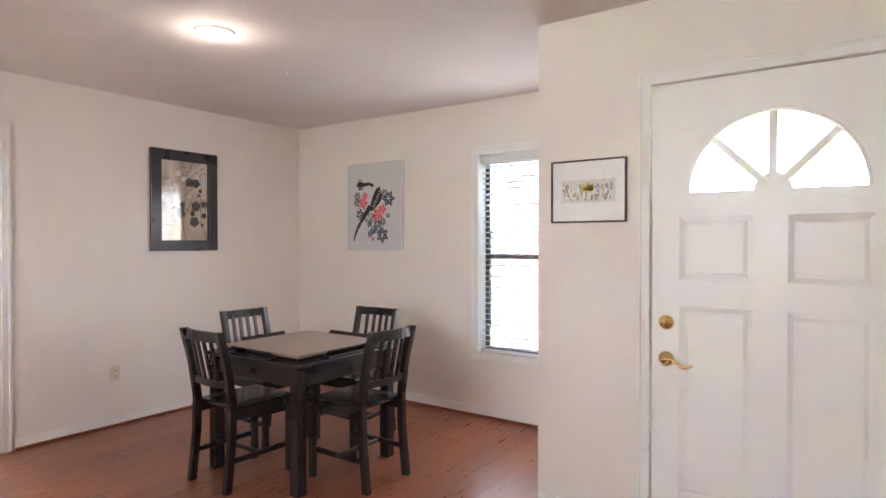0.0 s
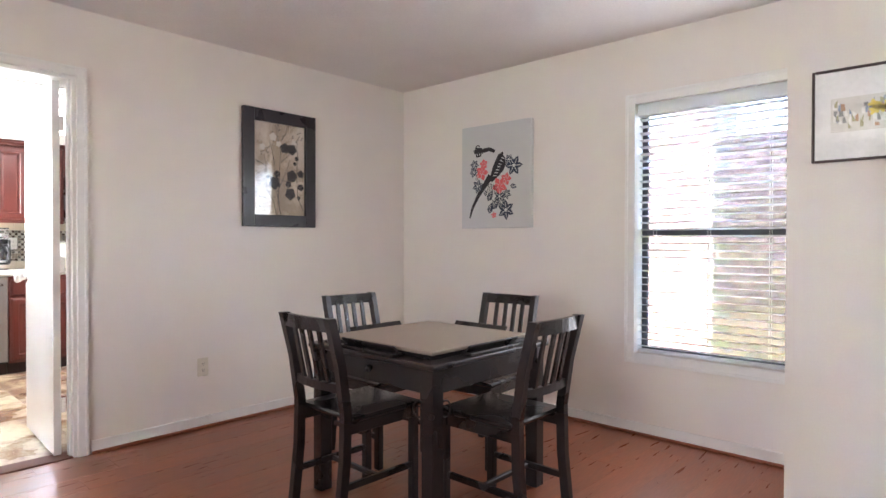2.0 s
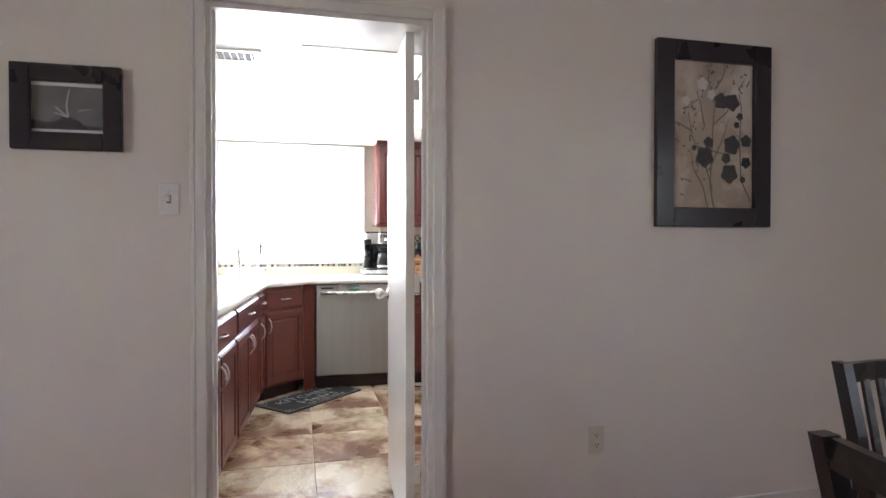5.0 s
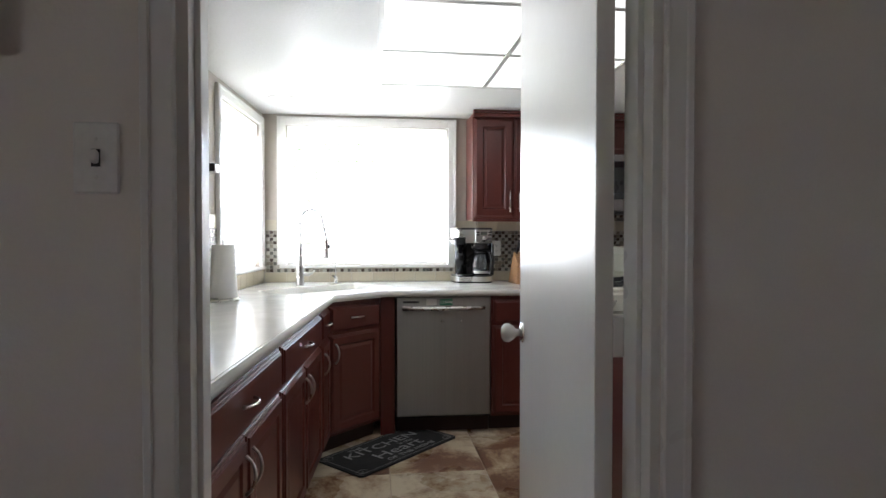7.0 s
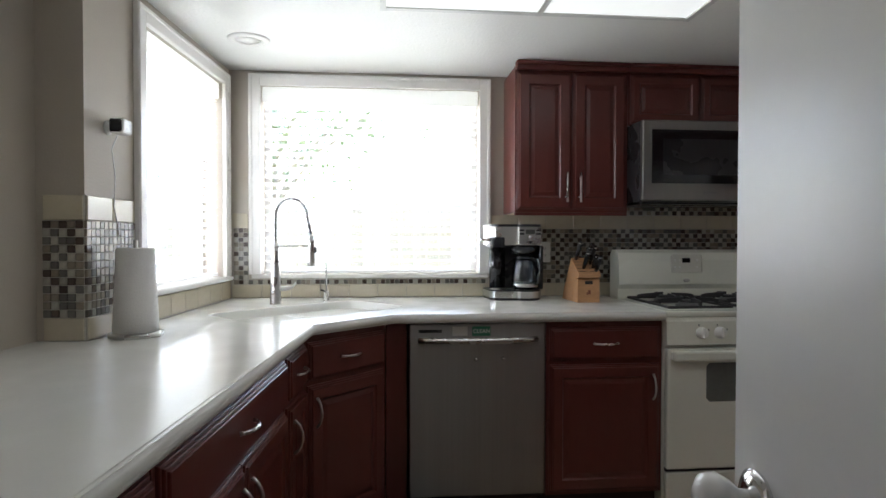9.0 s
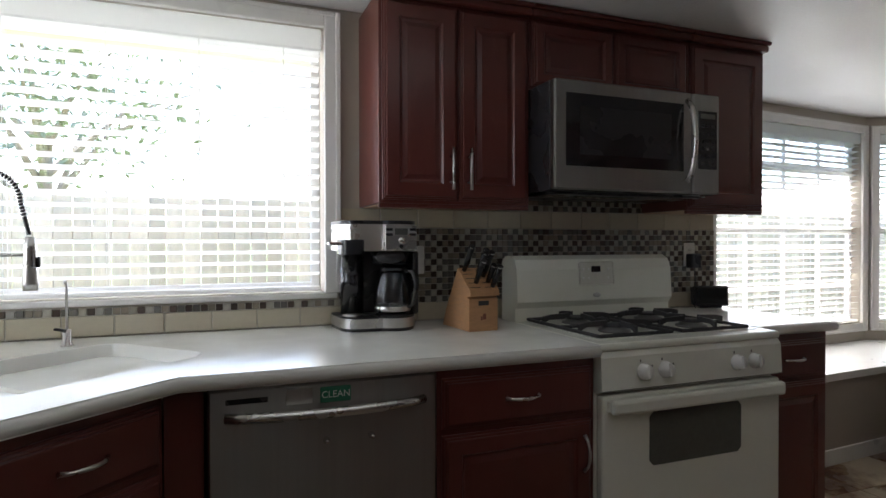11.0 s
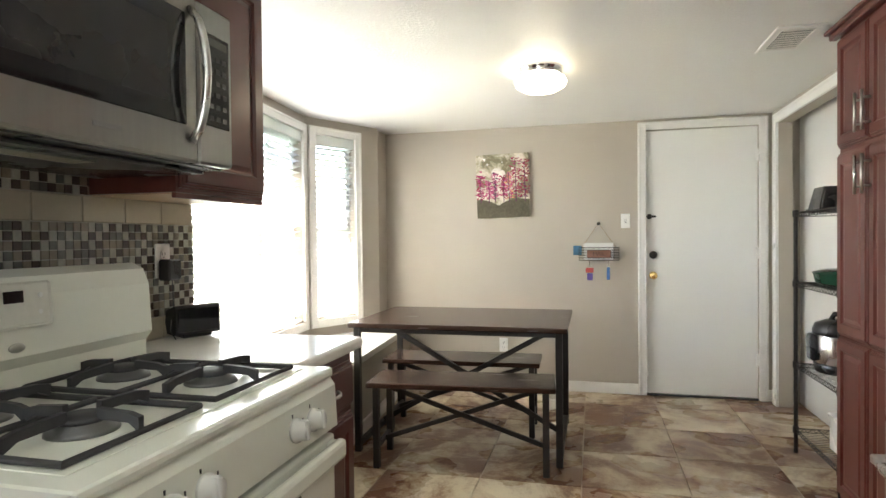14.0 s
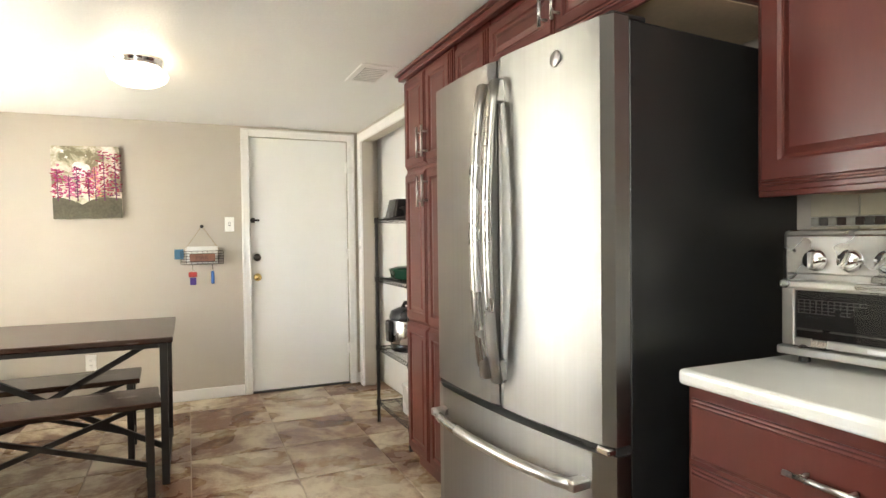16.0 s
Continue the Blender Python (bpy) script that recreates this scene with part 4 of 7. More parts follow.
# orchid print: 0.575 wide, 0.80 high
oq = picture("framed_orchid_print", pose(XD, 2.257, 1.28, 0, 0, 90), 0.572, 0.80, 0.083, 0.03, BLACKFRAME, "botanical print in a wide black frame", art_m=PARCH, glassy=True)
aw, ah = 0.406, 0.634
U = lambda u, v: (0.083 + u * aw, 0.083 + (1 - v) * ah)
bm = bmesh.new()
for line in ([(0.52, 1.0), (0.47, 0.86), (0.49, 0.62), (0.50, 0.45), (0.52, 0.30), (0.44, 0.12), (0.46, 0.0)], [(0.49, 0.70), (0.64, 0.50), (0.70, 0.38)], [(0.44, 1.0), (0.38, 0.85), (0.26, 0.73), (0.24, 0.62)], [(0.50, 0.88), (0.42, 0.72), (0.25, 0.52), (0.20, 0.35)],
             [(0.52, 0.42), (0.68, 0.33), (0.74, 0.24)], [(0.98, 0.95), (0.86, 0.80), (0.84, 0.55), (0.86, 0.30), (0.82, 0.18), (0.90, 0.10)], [(0.40, 0.45), (0.36, 0.32), (0.30, 0.20)], [(0.25, 0.48), (0.10, 0.43), (0.02, 0.42)], [(0.30, 0.58), (0.60, 0.62), (0.75, 0.62)], [(0.53, 0.18), (0.62, 0.10), (0.65, 0.02)], [(0.24, 0.82), (0.12, 0.80)]):
    stroke(bm, [U(*p) for p in line], 0.0035, 0.0016, -0.0062)
part("twigs", bm, TWIG, oq, "grey printed twigs")
rng = random.Random(5)
bm = bmesh.new()
for k in range(58):
    u, v = rng.choice([(0.2, 0.35), (0.35, 0.2), (0.45, 0.1), (0.1, 0.45), (0.2, 0.62), (0.85, 0.13), (0.3, 0.45), (0.15, 0.82), (0.6, 0.06), (0.35, 0.72)])
    x, z = U(min(0.97, max(0.03, u + rng.uniform(-0.1, 0.1))), min(0.97, max(0.03, v + rng.uniform(-0.09, 0.09))))
    leafshape(bm, x, z, rng.uniform(0.014, 0.024), 0.009, rng.uniform(0, 360), -0.0063)
part("leaves", bm, TWIG, oq, "small printed leaves")
for i, (u, v, r) in enumerate([(0.60, 0.26, 0.034), (0.74, 0.265, 0.036), (0.74, 0.56, 0.040), (0.40, 0.65, 0.042), (0.71, 0.76, 0.040), (0.45, 0.55, 0.024), (0.92, 0.53, 0.026), (0.67, 0.655, 0.022), (0.92, 0.68, 0.024), (0.84, 0.36, 0.016), (0.88, 0.80, 0.014), (0.80, 0.42, 0.014), (0.27, 0.59, 0.012)]):
    bm = bmesh.new()
    petal(bm, *U(u, v), r, -0.0066, 5, 0.12, i)
    part("blossom", bm, INK, oq, "black printed blossom")
for i, (u, v, r) in enumerate([(0.37, 0.15, 0.026), (0.48, 0.22, 0.020), (0.17, 0.27, 0.020), (0.78, 0.19, 0.020)]):
    bm = bmesh.new()
    petal(bm, *U(u, v), r, -0.0065, 5, 0.15, i)
    part("pale_blossom", bm, PALE, oq, "pale printed blossom")

# bird canvas: 0.634 wide, 0.765 high, faces -y
bc = thing("bird_canvas", pose(-3.75, YD, 1.28), "grey canvas print of birds and coral flowers", "picture")
part("canvas", B(0, 0.634, -0.035, -0.001, 0, 0.765, 0.004), CANVAS, bc)
V = lambda u, v: (u * 0.634, (1 - v) * 0.765)
Y0 = -0.0352
bm = bmesh.new()
stroke(bm, [V(*p) for p in ((0.13, 0.90), (0.17, 0.80), (0.26, 0.68), (0.36, 0.58), (0.44, 0.50))], 0.006, 0.026, Y0)
flat(bm, [V(*p) for p in ((0.42, 0.53), (0.48, 0.40), (0.55, 0.30), (0.60, 0.29), (0.64, 0.33), (0.66, 0.40), (0.62, 0.46), (0.52, 0.53), (0.46, 0.56))], Y0)
stroke(bm, [V(*p) for p in ((0.49, 0.44), (0.53, 0.36), (0.57, 0.31), (0.62, 0.29))], 0.006, 0.010, Y0 - 0.0006)
flat(bm, [V(*p) for p in ((0.18, 0.24), (0.24, 0.21), (0.31, 0.22), (0.34, 0.25), (0.30, 0.30), (0.23, 0.31))], Y0)
stroke(bm, [V(*p) for p in ((0.33, 0.25), (0.42, 0.24), (0.50, 0.27))], 0.016, 0.012, Y0)
stroke(bm, [V(*p) for p in ((0.21, 0.22), (0.24, 0.19), (0.28, 0.20))], 0.005, 0.004, Y0)
for k in range(6):
    stroke(bm, [V(0.42 + 0.02 * k, 0.56 + 0.008 * k), V(0.38 + 0.03 * k, 0.68)], 0.003, 0.002, Y0 - 0.0007)
part("birds", bm, INK, bc, "black printed birds")
bm = bmesh.new()
for k in range(7):
    stroke(bm, [V(0.48 + 0.02 * k, 0.50 - 0.028 * k), V(0.53 + 0.017 * k, 0.50 - 0.025 * k)], 0.0035, 0.0025, Y0 - 0.0014)
for k in range(4):
    stroke(bm, [V(0.21 + 0.03 * k, 0.27), V(0.22 + 0.03 * k, 0.295)], 0.003, 0.002, Y0 - 0.0014)
part("plumage", bm, CANVAS, bc, "pale feather marks")
for i, (x, z, r) in enumerate([(0.31, 0.46, 0.062), (0.34, 0.38, 0.040), (0.57, 0.60, 0.070), (0.66, 0.54, 0.050), (0.49, 0.875, 0.026)]):
    bm = bmesh.new()
    for k in range(5):
        leafshape(bm, *V(x, z), r, r * 0.72, 72 * k + 25 * i, Y0 - 0.0003 - 0.00004 * k)
    f = part("coral_flower", bm, CORAL, bc, "coral red printed flower")
    bm = bmesh.new()
    for k in range(6):
        a = radians(60 * k + 12)
        stroke(bm, [(V(x, z)[0] + 0.01 * math.cos(a), V(x, z)[1] + 0.01 * math.sin(a)), (V(x, z)[0] + r * 0.62 * math.cos(a + 0.3), V(x, z)[1] + r * 0.62 * math.sin(a + 0.3))], 0.0022, 0.001, Y0 - 0.001)
    part("flower_vein", bm, CANVAS, f)
for i, (x, z, r) in enumerate([(0.77, 0.42, 0.072), (0.25, 0.59, 0.052), (0.66, 0.83, 0.072), (0.20, 0.38, 0.042), (0.19, 0.45, 0.04), (0.57, 0.70, 0.05), (0.67, 0.68, 0.04), (0.70, 0.36, 0.04), (0.60, 0.755, 0.04)]):
    bm = bmesh.new()
    for k in range(6):
        leafshape(bm, *V(x, z), r * 1.05, r * 0.6, 60 * k + 17 * i, Y0 - 0.0004 - 0.00005 * k)
    f = part("dark_flower", bm, NAVY, bc, "dark printed flower")
    bm = bmesh.new()
    for k in range(6):
        a = radians(60 * k + 17 * i)
        cx, cz = V(x, z)
        stroke(bm, [(cx + r * 0.25 * math.cos(a), cz + r * 0.25 * math.sin(a)), (cx + r * 0.8 * math.cos(a), cz + r * 0.8 * math.sin(a))], 0.0028, 0.0015, Y0 - 0.0012)
    petal(bm, *V(x, z), r * 0.18, Y0 - 0.0013, 5, 0.2, i)
    part("flower_vein", bm, CANVAS, f)
for i, (x, z, ln, dg) in enumerate(((0.40, 0.74, 0.085, 60), (0.47, 0.82, 0.09, 55), (0.42, 0.86, 0.08, 75), (0.22, 0.53, 0.04, 60), (0.72, 0.60, 0.06, -20), (0.50, 0.80, 0.06, 110), (0.37, 0.69, 0.05, 100))):
    bm = bmesh.new()
    leafshape(bm, *V(x, z), ln, ln * 0.6, dg, Y0 - 0.0002)
    f = part("dark_leaf", bm, NAVY, bc, "dark printed leaf")
    bm = bmesh.new()
    c, q = V(x, z), radians(dg)
    for k in range(4):
        p = (c[0] + ln * (0.2 + 0.17 * k) * math.cos(q), c[1] + ln * (0.2 + 0.17 * k) * math.sin(q))
        for sgn in (-1, 1):
            stroke(bm, [p, (p[0] + 0.016 * math.cos(q + sgn * 0.8), p[1] + 0.016 * math.sin(q + sgn * 0.8))], 0.0016, 0.0008, Y0 - 0.001)
    part("leaf_vein", bm, CANVAS, f)

# small matted abstract in the entry, faces -y
WHITEMAT = mat("white_mat_board", (0.74, 0.73, 0.71), 0.9, bump=0)
THINFRAME = mat("dark_bronze_frame", (0.07, 0.05, 0.045), 0.35, bump=0)
ab = picture("framed_abstract", pose(-1.218, YE, 1.442), 0.377, 0.303, 0.008, 0.018, THINFRAME, "small abstract print matted in a thin dark frame", (0.045, 0.088), WHITEMAT, mat("abstract_ground", (0.62, 0.60, 0.55), 0.9, vary=0.1), glassy=True)
rng = random.Random(11)
cols = [mat("abstract_" + n, c, 0.9, bump=0, vary=0.2) for n, c in (("yellow", (0.72, 0.58, 0.12)), ("grey", (0.25, 0.25, 0.24)), ("olive", (0.36, 0.34, 0.20)), ("blue", (0.26, 0.32, 0.40)), ("white", (0.75, 0.74, 0.70)), ("rust", (0.45, 0.27, 0.17)))]
bms = [bmesh.new() for _ in cols]
for k in range(90):
    x, z = rng.uniform(0.058, 0.30), rng.uniform(0.105, 0.18)
    flat(bms[rng.choice([1, 2, 3, 4, 4, 5, 1, 2])], [(x, z), (x + rng.uniform(0.003, 0.014), z), (x + rng.uniform(0.003, 0.012), z + rng.uniform(0.008, 0.026)), (x, z + rng.uniform(0.008, 0.026))], -0.0077 - 0.00001 * k)
for k in range(8):
    petal(bms[0], 0.19 + rng.uniform(-0.03, 0.03), 0.165 + rng.uniform(-0.015, 0.015), 0.012, -0.009, 4, 0.3, k)
for bm, c in zip(bms, cols):
    part("brush_marks", bm, c, ab)

# black-and-white photograph beside the doorway
bw = picture("framed_photograph", pose(XD, -0.139, 1.523, 0, 0, 90), 0.335, 0.285, 0.058, 0.028, BLACKFRAME, "black and white photograph in a black frame", (0.001, 0.012), WHITEMAT, mat("photo_sky", (0.13, 0.13, 0.13), 0.5, vary=0.5, scale=9, fine=20, bump=0), glassy=True)
bm = bmesh.new()
flat(bm, [(0.059, 0.072), (0.276, 0.072), (0.276, 0.083), (0.215, 0.085), (0.20, 0.10), (0.17, 0.115), (0.15, 0.112), (0.13, 0.095), (0.10, 0.09), (0.085, 0.096), (0.059, 0.10)], -0.0077)
part("tree_line", bm, INK, bw, "dark tree line")
bm = bmesh.new()
stroke(bm, [(0.125, 0.125), (0.15, 0.118), (0.168, 0.112)], 0.002, 0.003, -0.0078)
stroke(bm, [(0.13, 0.145), (0.145, 0.13), (0.168, 0.112)], 0.002, 0.003, -0.0078)
stroke(bm, [(0.168, 0.112), (0.162, 0.15), (0.168, 0.19), (0.174, 0.205)], 0.003, 0.0015, -0.0078)
stroke(bm, [(0.20, 0.135), (0.225, 0.14), (0.24, 0.138)], 0.002, 0.001, -0.0078)
part("light_streaks", bm, mat("photo_grey", (0.45, 0.45, 0.45), 0.6, bump=0), bw, "pale light streaks")


def plate(name, m, kind, plastic, label):
    """Wall plate facing -y with its centre at the origin."""
    t = thing(name, m, label, "outlet" if kind == "outlet" else "switch")
    part("plate", B(-0.035, 0.035, -0.006, 0, -0.057, 0.057, 0.003), plastic, t)
    if kind == "outlet":
        for z in (-0.02, 0.02):
            part("socket", lathe(bmesh.new(), [(0, 0), (0.0155, 0), (0.0155, 0.0025), (0, 0.0025)], 18, pose(0, -0.0058, z, 90)), plastic, t)
            for x in (-0.006, 0.006):
                part("slot", B(x - 0.0012, x + 0.0012, -0.009, -0.008, z - 0.002, z + 0.007), SLOT, t)
            part("ground_hole", B(-0.002, 0.002, -0.009, -0.008, z - 0.01, z - 0.006), SLOT, t)
    else:
        part("toggle", B(-0.005, 0.005, -0.018, -0.004, -0.012, 0.008, 0.002, pose(0, 0, 0, -18)), plastic, t)
        part("toggle_slot", B(-0.007, 0.007, -0.0065, -0.0055, -0.014, 0.014), SLOT, t)
    for z in (-0.03, 0.03) if kind != "outlet" else (0,):
        part("screw", lathe(bmesh.new(), [(0, 0), (0.003, 0), (0.002, 0.0012), (0, 0.0012)], 8, pose(0, -0.006, z, 90)), plastic, t)
    return t


plate("wall_outlet", pose(XD, 1.99, 0.385, 0, 0, 90), "outlet", IVORY, "ivory duplex outlet on the dining wall")
plate("light_switch", pose(XD, 0.34, 1.365, 0, 0, 90), "switch", PLATEW, "white toggle switch beside the doorway")
plate("light_switch", pose(-6.197, YB, 1.355), "switch", PLATEW, "white toggle switch beside the back door")
plate("wall_outlet", pose(-7.16, YB, 0.355), "outlet", PLATEW, "white duplex outlet above the baseboard")

LIT = glow("lit_lens", (1.0, 0.95, 0.88), 0.5)
can = thing("recessed_light", pose(-2.70, 1.67, ZD), "lit round ceiling downlight with a white ring", "ceiling light")
part("trim_ring", lathe(bmesh.new(), [(0.068, -0.002), (0.075, -0.012), (0.098, -0.008), (0.102, 0.0), (0.068, 0.0)], 32), TRIM, can, smooth=True)
part("lens", lathe(bmesh.new(), [(0, -0.010), (0.05, -0.010), (0.069, -0.004), (0, -0.003)], 32), LIT, can, "glowing frosted lens", True)
rc = thing("recessed_light", pose(-7.34, 0.20, ZK), "unlit round ceiling downlight with a white ring", "ceiling light")
part("trim_ring", lathe(bmesh.new(), [(0.055, -0.002), (0.062, -0.010), (0.088, -0.006), (0.092, 0.0), (0.055, 0.0)], 32), TRIM, rc, smooth=True)
part("lens", lathe(bmesh.new(), [(0, -0.004), (0.056, -0.003), (0, 0.0)], 32), PLATEW, rc, "unlit white lens", True)
sm = thing("ceiling_hook", pose(-2.95, 2.35, ZD), "small white hook in the ceiling", "hook")
part("hook", tube(bmesh.new(), [(0, 0, 0), (0, 0, -0.02), (0.01, 0, -0.028), (0.018, 0, -0.02)], 0.003, 6), TRIM, sm)

# ---- kitchen cabinets ----


def bow_handle(parent, x, z, y, ln=0.11, upright=False):
    pts = []
    for k in range(9):
        u = k / 8
        o = 0.027 * math.sin(math.pi * u) ** 0.6
        a = -ln / 2 + ln * u
        pts.append((x, y - o - 0.002, z + a) if upright else (x + a, y - o - 0.002, z))
    return part("handle", tube(bmesh.new(), pts, [0.006, 0.0045, 0.0045, 0.005, 0.0055, 0.005, 0.0045, 0.0045, 0.006], 8), STEEL_H, parent, "arched satin nickel handle", True)


def bar_handle(parent, x, z, y, ln=0.15, upright=True):
    bm = bmesh.new()
    e = (0, 0, ln / 2) if upright else (ln / 2, 0, 0)
    tube(bm, [(x - e[0], y - 0.03, z - e[2]), (x + e[0], y - 0.03, z + e[2])], 0.006, 10)
    for s in (-0.62, 0.62):
        tube(bm, [(x + s * e[0], y, z + s * e[2]), (x + s * e[0], y - 0.03, z + s * e[2])], 0.0045, 8)
    return part("handle", bm, STEEL_H, parent, "straight steel bar handle", True)


def stepped(x0, x1, z0, z1, rings):
    """One closed front: rings of (inset, y) from its back edge to its middle."""
    bm = bmesh.new()
    made = [[bm.verts.new(v) for v in ((x0 + i, y, z0 + i), (x1 - i, y, z0 + i), (x1 - i, y, z1 - i), (x0 + i, y, z1 - i))] for i, y in rings]
    for u, v in zip(made, made[1:]):
        for k in range(4):
            bm.faces.new((u[k], u[(k + 1) % 4], v[(k + 1) % 4], v[k]))
    bm.faces.new(made[0])
    bm.faces.new(made[-1])
    return bm


EDGE = [(0, 0), (0, -0.006), (0.002, -0.008), (0.006, -0.0085), (0.007, -0.013), (0.009, -0.0145), (0.013, -0.015), (0.014, -0.0195), (0.016, -0.021)]


def cab_door(parent, x0, x1, z0, z1, name="door", fr=0.055):
    """Framed door with a stepped outer edge and a sunk, raised panel."""
    return part(name, stepped(x0, x1, z0, z1, [*EDGE, (fr, -0.021), (fr + 0.006, -0.0135), (fr + 0.013, -0.0125), (fr + 0.030, -0.0175), (fr + 0.031, -0.0175)]), CHERRY, parent)


def drawer(parent, x0, x1, z0, z1):
    return part("drawer_front", stepped(x0, x1, z0, z1, EDGE), CHERRY, parent)


def base_unit(m, w, label, doors=1, handle="r", depth=0.6, top=0.85, group="base cabinets", bow=True, drawers=1):
    """Base cabinet, front at y = 0 facing -y, x from 0 to w."""
    t = thing("base_cabinet", m, label, "cabinet", group)
    part("body", B(0, w, 0.0, depth, 0.10, top, 0.001), CHERRY, t)
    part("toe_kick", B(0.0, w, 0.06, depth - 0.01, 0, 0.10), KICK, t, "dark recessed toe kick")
    g = 0.012
    zd = top - 0.175
    xs = [g + (w - 2 * g) * k / doors for k in range(doors + 1)]
    if drawers == 3:
        zs = [(0.115, 0.385), (0.40, zd - 0.015), (zd, top - 0.03)]
        for a, b in zs:
            d = drawer(t, g, w - g, a, b)
            (bow_handle if bow else bar_handle)(d, w / 2, (a + b) / 2, -0.021, upright=False)
        return t
    nd = doors if (doors == 2 and drawers == 2) else 1
    dx = [g + (w - 2 * g) * k / nd for k in range(nd + 1)]
    for k in range(nd):
        d = drawer(t, dx[k] + 0.002, dx[k + 1] - 0.002, zd, top - 0.03)
        (bow_handle if bow else bar_handle)(d, (dx[k] + dx[k + 1]) / 2, zd + 0.075, -0.021, upright=False)
    for k in range(doors):
        d = cab_door(t, xs[k] + 0.002, xs[k + 1] - 0.002, 0.115, zd - 0.018)
        side = ("r" if k == 0 else "l") if doors == 2 else handle
        x = xs[k + 1] - 0.035 if side == "r" else xs[k] + 0.035
        if bow:
            bow_handle(d, x, zd - 0.12, -0.021, upright=True)
        else:
            bar_handle(d, x, zd - 0.12, -0.021)
    return t


def wall_unit(m, w, z0, z1, depth, label, doors=1, handle="r", crown=True, hl=0.15, group="wall cabinets", under=True):
    t = thing("wall_cabinet", m, label, "cabinet", group)
    part("body", B(0, w, 0, depth, z0, z1, 0.001), CHERRY, t)
    if under:
        part("underside", B(0.015, w - 0.015, 0.015, depth - 0.005, z0 - 0.004, z0 - 0.0005), CHERRY_IN, t, "pale unfinished underside")
        part("light_rail", B(0.0, w, 0.0, 0.014, z0 - 0.016, z0 - 0.0005, 0.002), CHERRY, t)
    g = 0.008
    xs = [g + (w - 2 * g) * k / doors for k in range(doors + 1)]
    for k in range(doors):
        d = cab_door(t, xs[k] + 0.002, xs[k + 1] - 0.002, z0 + 0.012, z1 - 0.03, fr=0.06 if z1 - z0 > 0.4 else 0.045)
        side = ("r" if k == 0 else "l") if doors == 2 else handle
        if hl:
            bar_handle(d, (xs[k + 1] - 0.035) if side == "r" else (xs[k] + 0.035), z0 + 0.05 + hl / 2, -0.021, hl)
    if crown:
        bm = bmesh.new()
        box(bm, -0.0, w + 0.0, -0.035, 0.0, z1 - 0.022, z1 + 0.006, 0.005)
        box(bm, -0.0, w + 0.0, -0.05, 0.0, z1 + 0.004, z1 + 0.02, 0.004)
        part("crown_moulding", bm, CHERRY, t)
    return t


CT, CB = 0.908, 0.870
FX = -7.115
RZ = 90
base_unit(pose(FX, 1.518, 0, 0, 0, RZ), 0.527, "dark cherry base cabinet between dishwasher and stove", 1, "r", 0.72, CB)
base_unit(pose(-7.22, 2.826, 0, 0, 0, RZ), 0.412, "dark cherry base cabinet at the counter's end", 1, "l", 0.615, CB)
FY = 0.607
base_unit(SIDE @ pose(3.12, FY, 0, 0, 0, 180), 0.905, "dark cherry base cabinet beside the doorway", 2, depth=0.70, top=CB)
base_unit(SIDE @ pose(2.21, FY, 0, 0, 0, 180), 0.90, "dark cherry base cabinet under the long counter", 2, depth=0.58, top=CB)
base_unit(SIDE @ pose(1.305, FY, 0, 0, 0, 180), 0.295, "narrow dark cherry base cabinet next to the sink", 1, "l", depth=0.30, top=CB)
# corner unit turned 45 degrees under the sink
ca, cb = Vector(side_point(1.005, FY - 0.002)), Vector((FX, 0.815))
n = (cb - ca).length
base_unit(pose(cb.x, cb.y, 0, 0, 0, math.degrees(math.atan2(ca.y - cb.y, ca.x - cb.x)) + 180) @ pose(-n, 0, 0), n, "dark cherry corner cabinet under the sink", 1, "l", 0.10, CB)
fl = thing("cabinet_filler", pose(0, 0, 0), "dark cherry filler beside the dishwasher", "cabinet")
part("panel", B(FX - 0.06, FX - 0.002, 0.818, 0.908, 0.0, CB, 0.001), CHERRY, fl)

# continuous counter with the sink cut in it
ct = thing("countertop", pose(0, 0, 0), "white solid-surface countertop with a rolled edge", "countertop")
E1, E2 = FY + 0.033, FX + 0.035
CA, CN = side_point(1.004, E1), (E2, 0.852)
outline = [side_point(3.31, -0.148), side_point(3.262, E1), CA, CN, (E2, 2.046), (XK + 0.012, 2.046), (XK + 0.012, YL + 0.012), side_point(SPIL + 0.001, 0.012), side_point(SPIL + 0.001, -0.148)]
sink_m = pose(-7.27, 0.485, 0, 0, 0, -47)


def rrect(w, h, r, n=5):
    pts = []
    for cx, cy, a0 in ((w / 2 - r, h / 2 - r, 0), (-w / 2 + r, h / 2 - r, 90), (-w / 2 + r, -h / 2 + r, 180), (w / 2 - r, -h / 2 + r, 270)):
        for k in range(n + 1):
            a = radians(a0 + 90 * k / n)
            pts.append((cx + r * math.cos(a), cy + r * math.sin(a)))
    return pts


def filled(bm, loops, z):
    """A flat face with holes."""
    es, made = [], []
    for lp_ in loops:
        vs = [bm.verts.new((x, y, z)) for x, y in lp_]
        made.append(vs)
        es += [bm.edges.new((vs[i], vs[(i + 1) % len(vs)])) for i in range(len(vs))]
    bmesh.ops.triangle_fill(bm, use_beauty=True, edges=es)
    return made


def inside_of(pts, m):
    return [tuple((m @ Vector((x, y, 0)))[:2]) for x, y in pts]


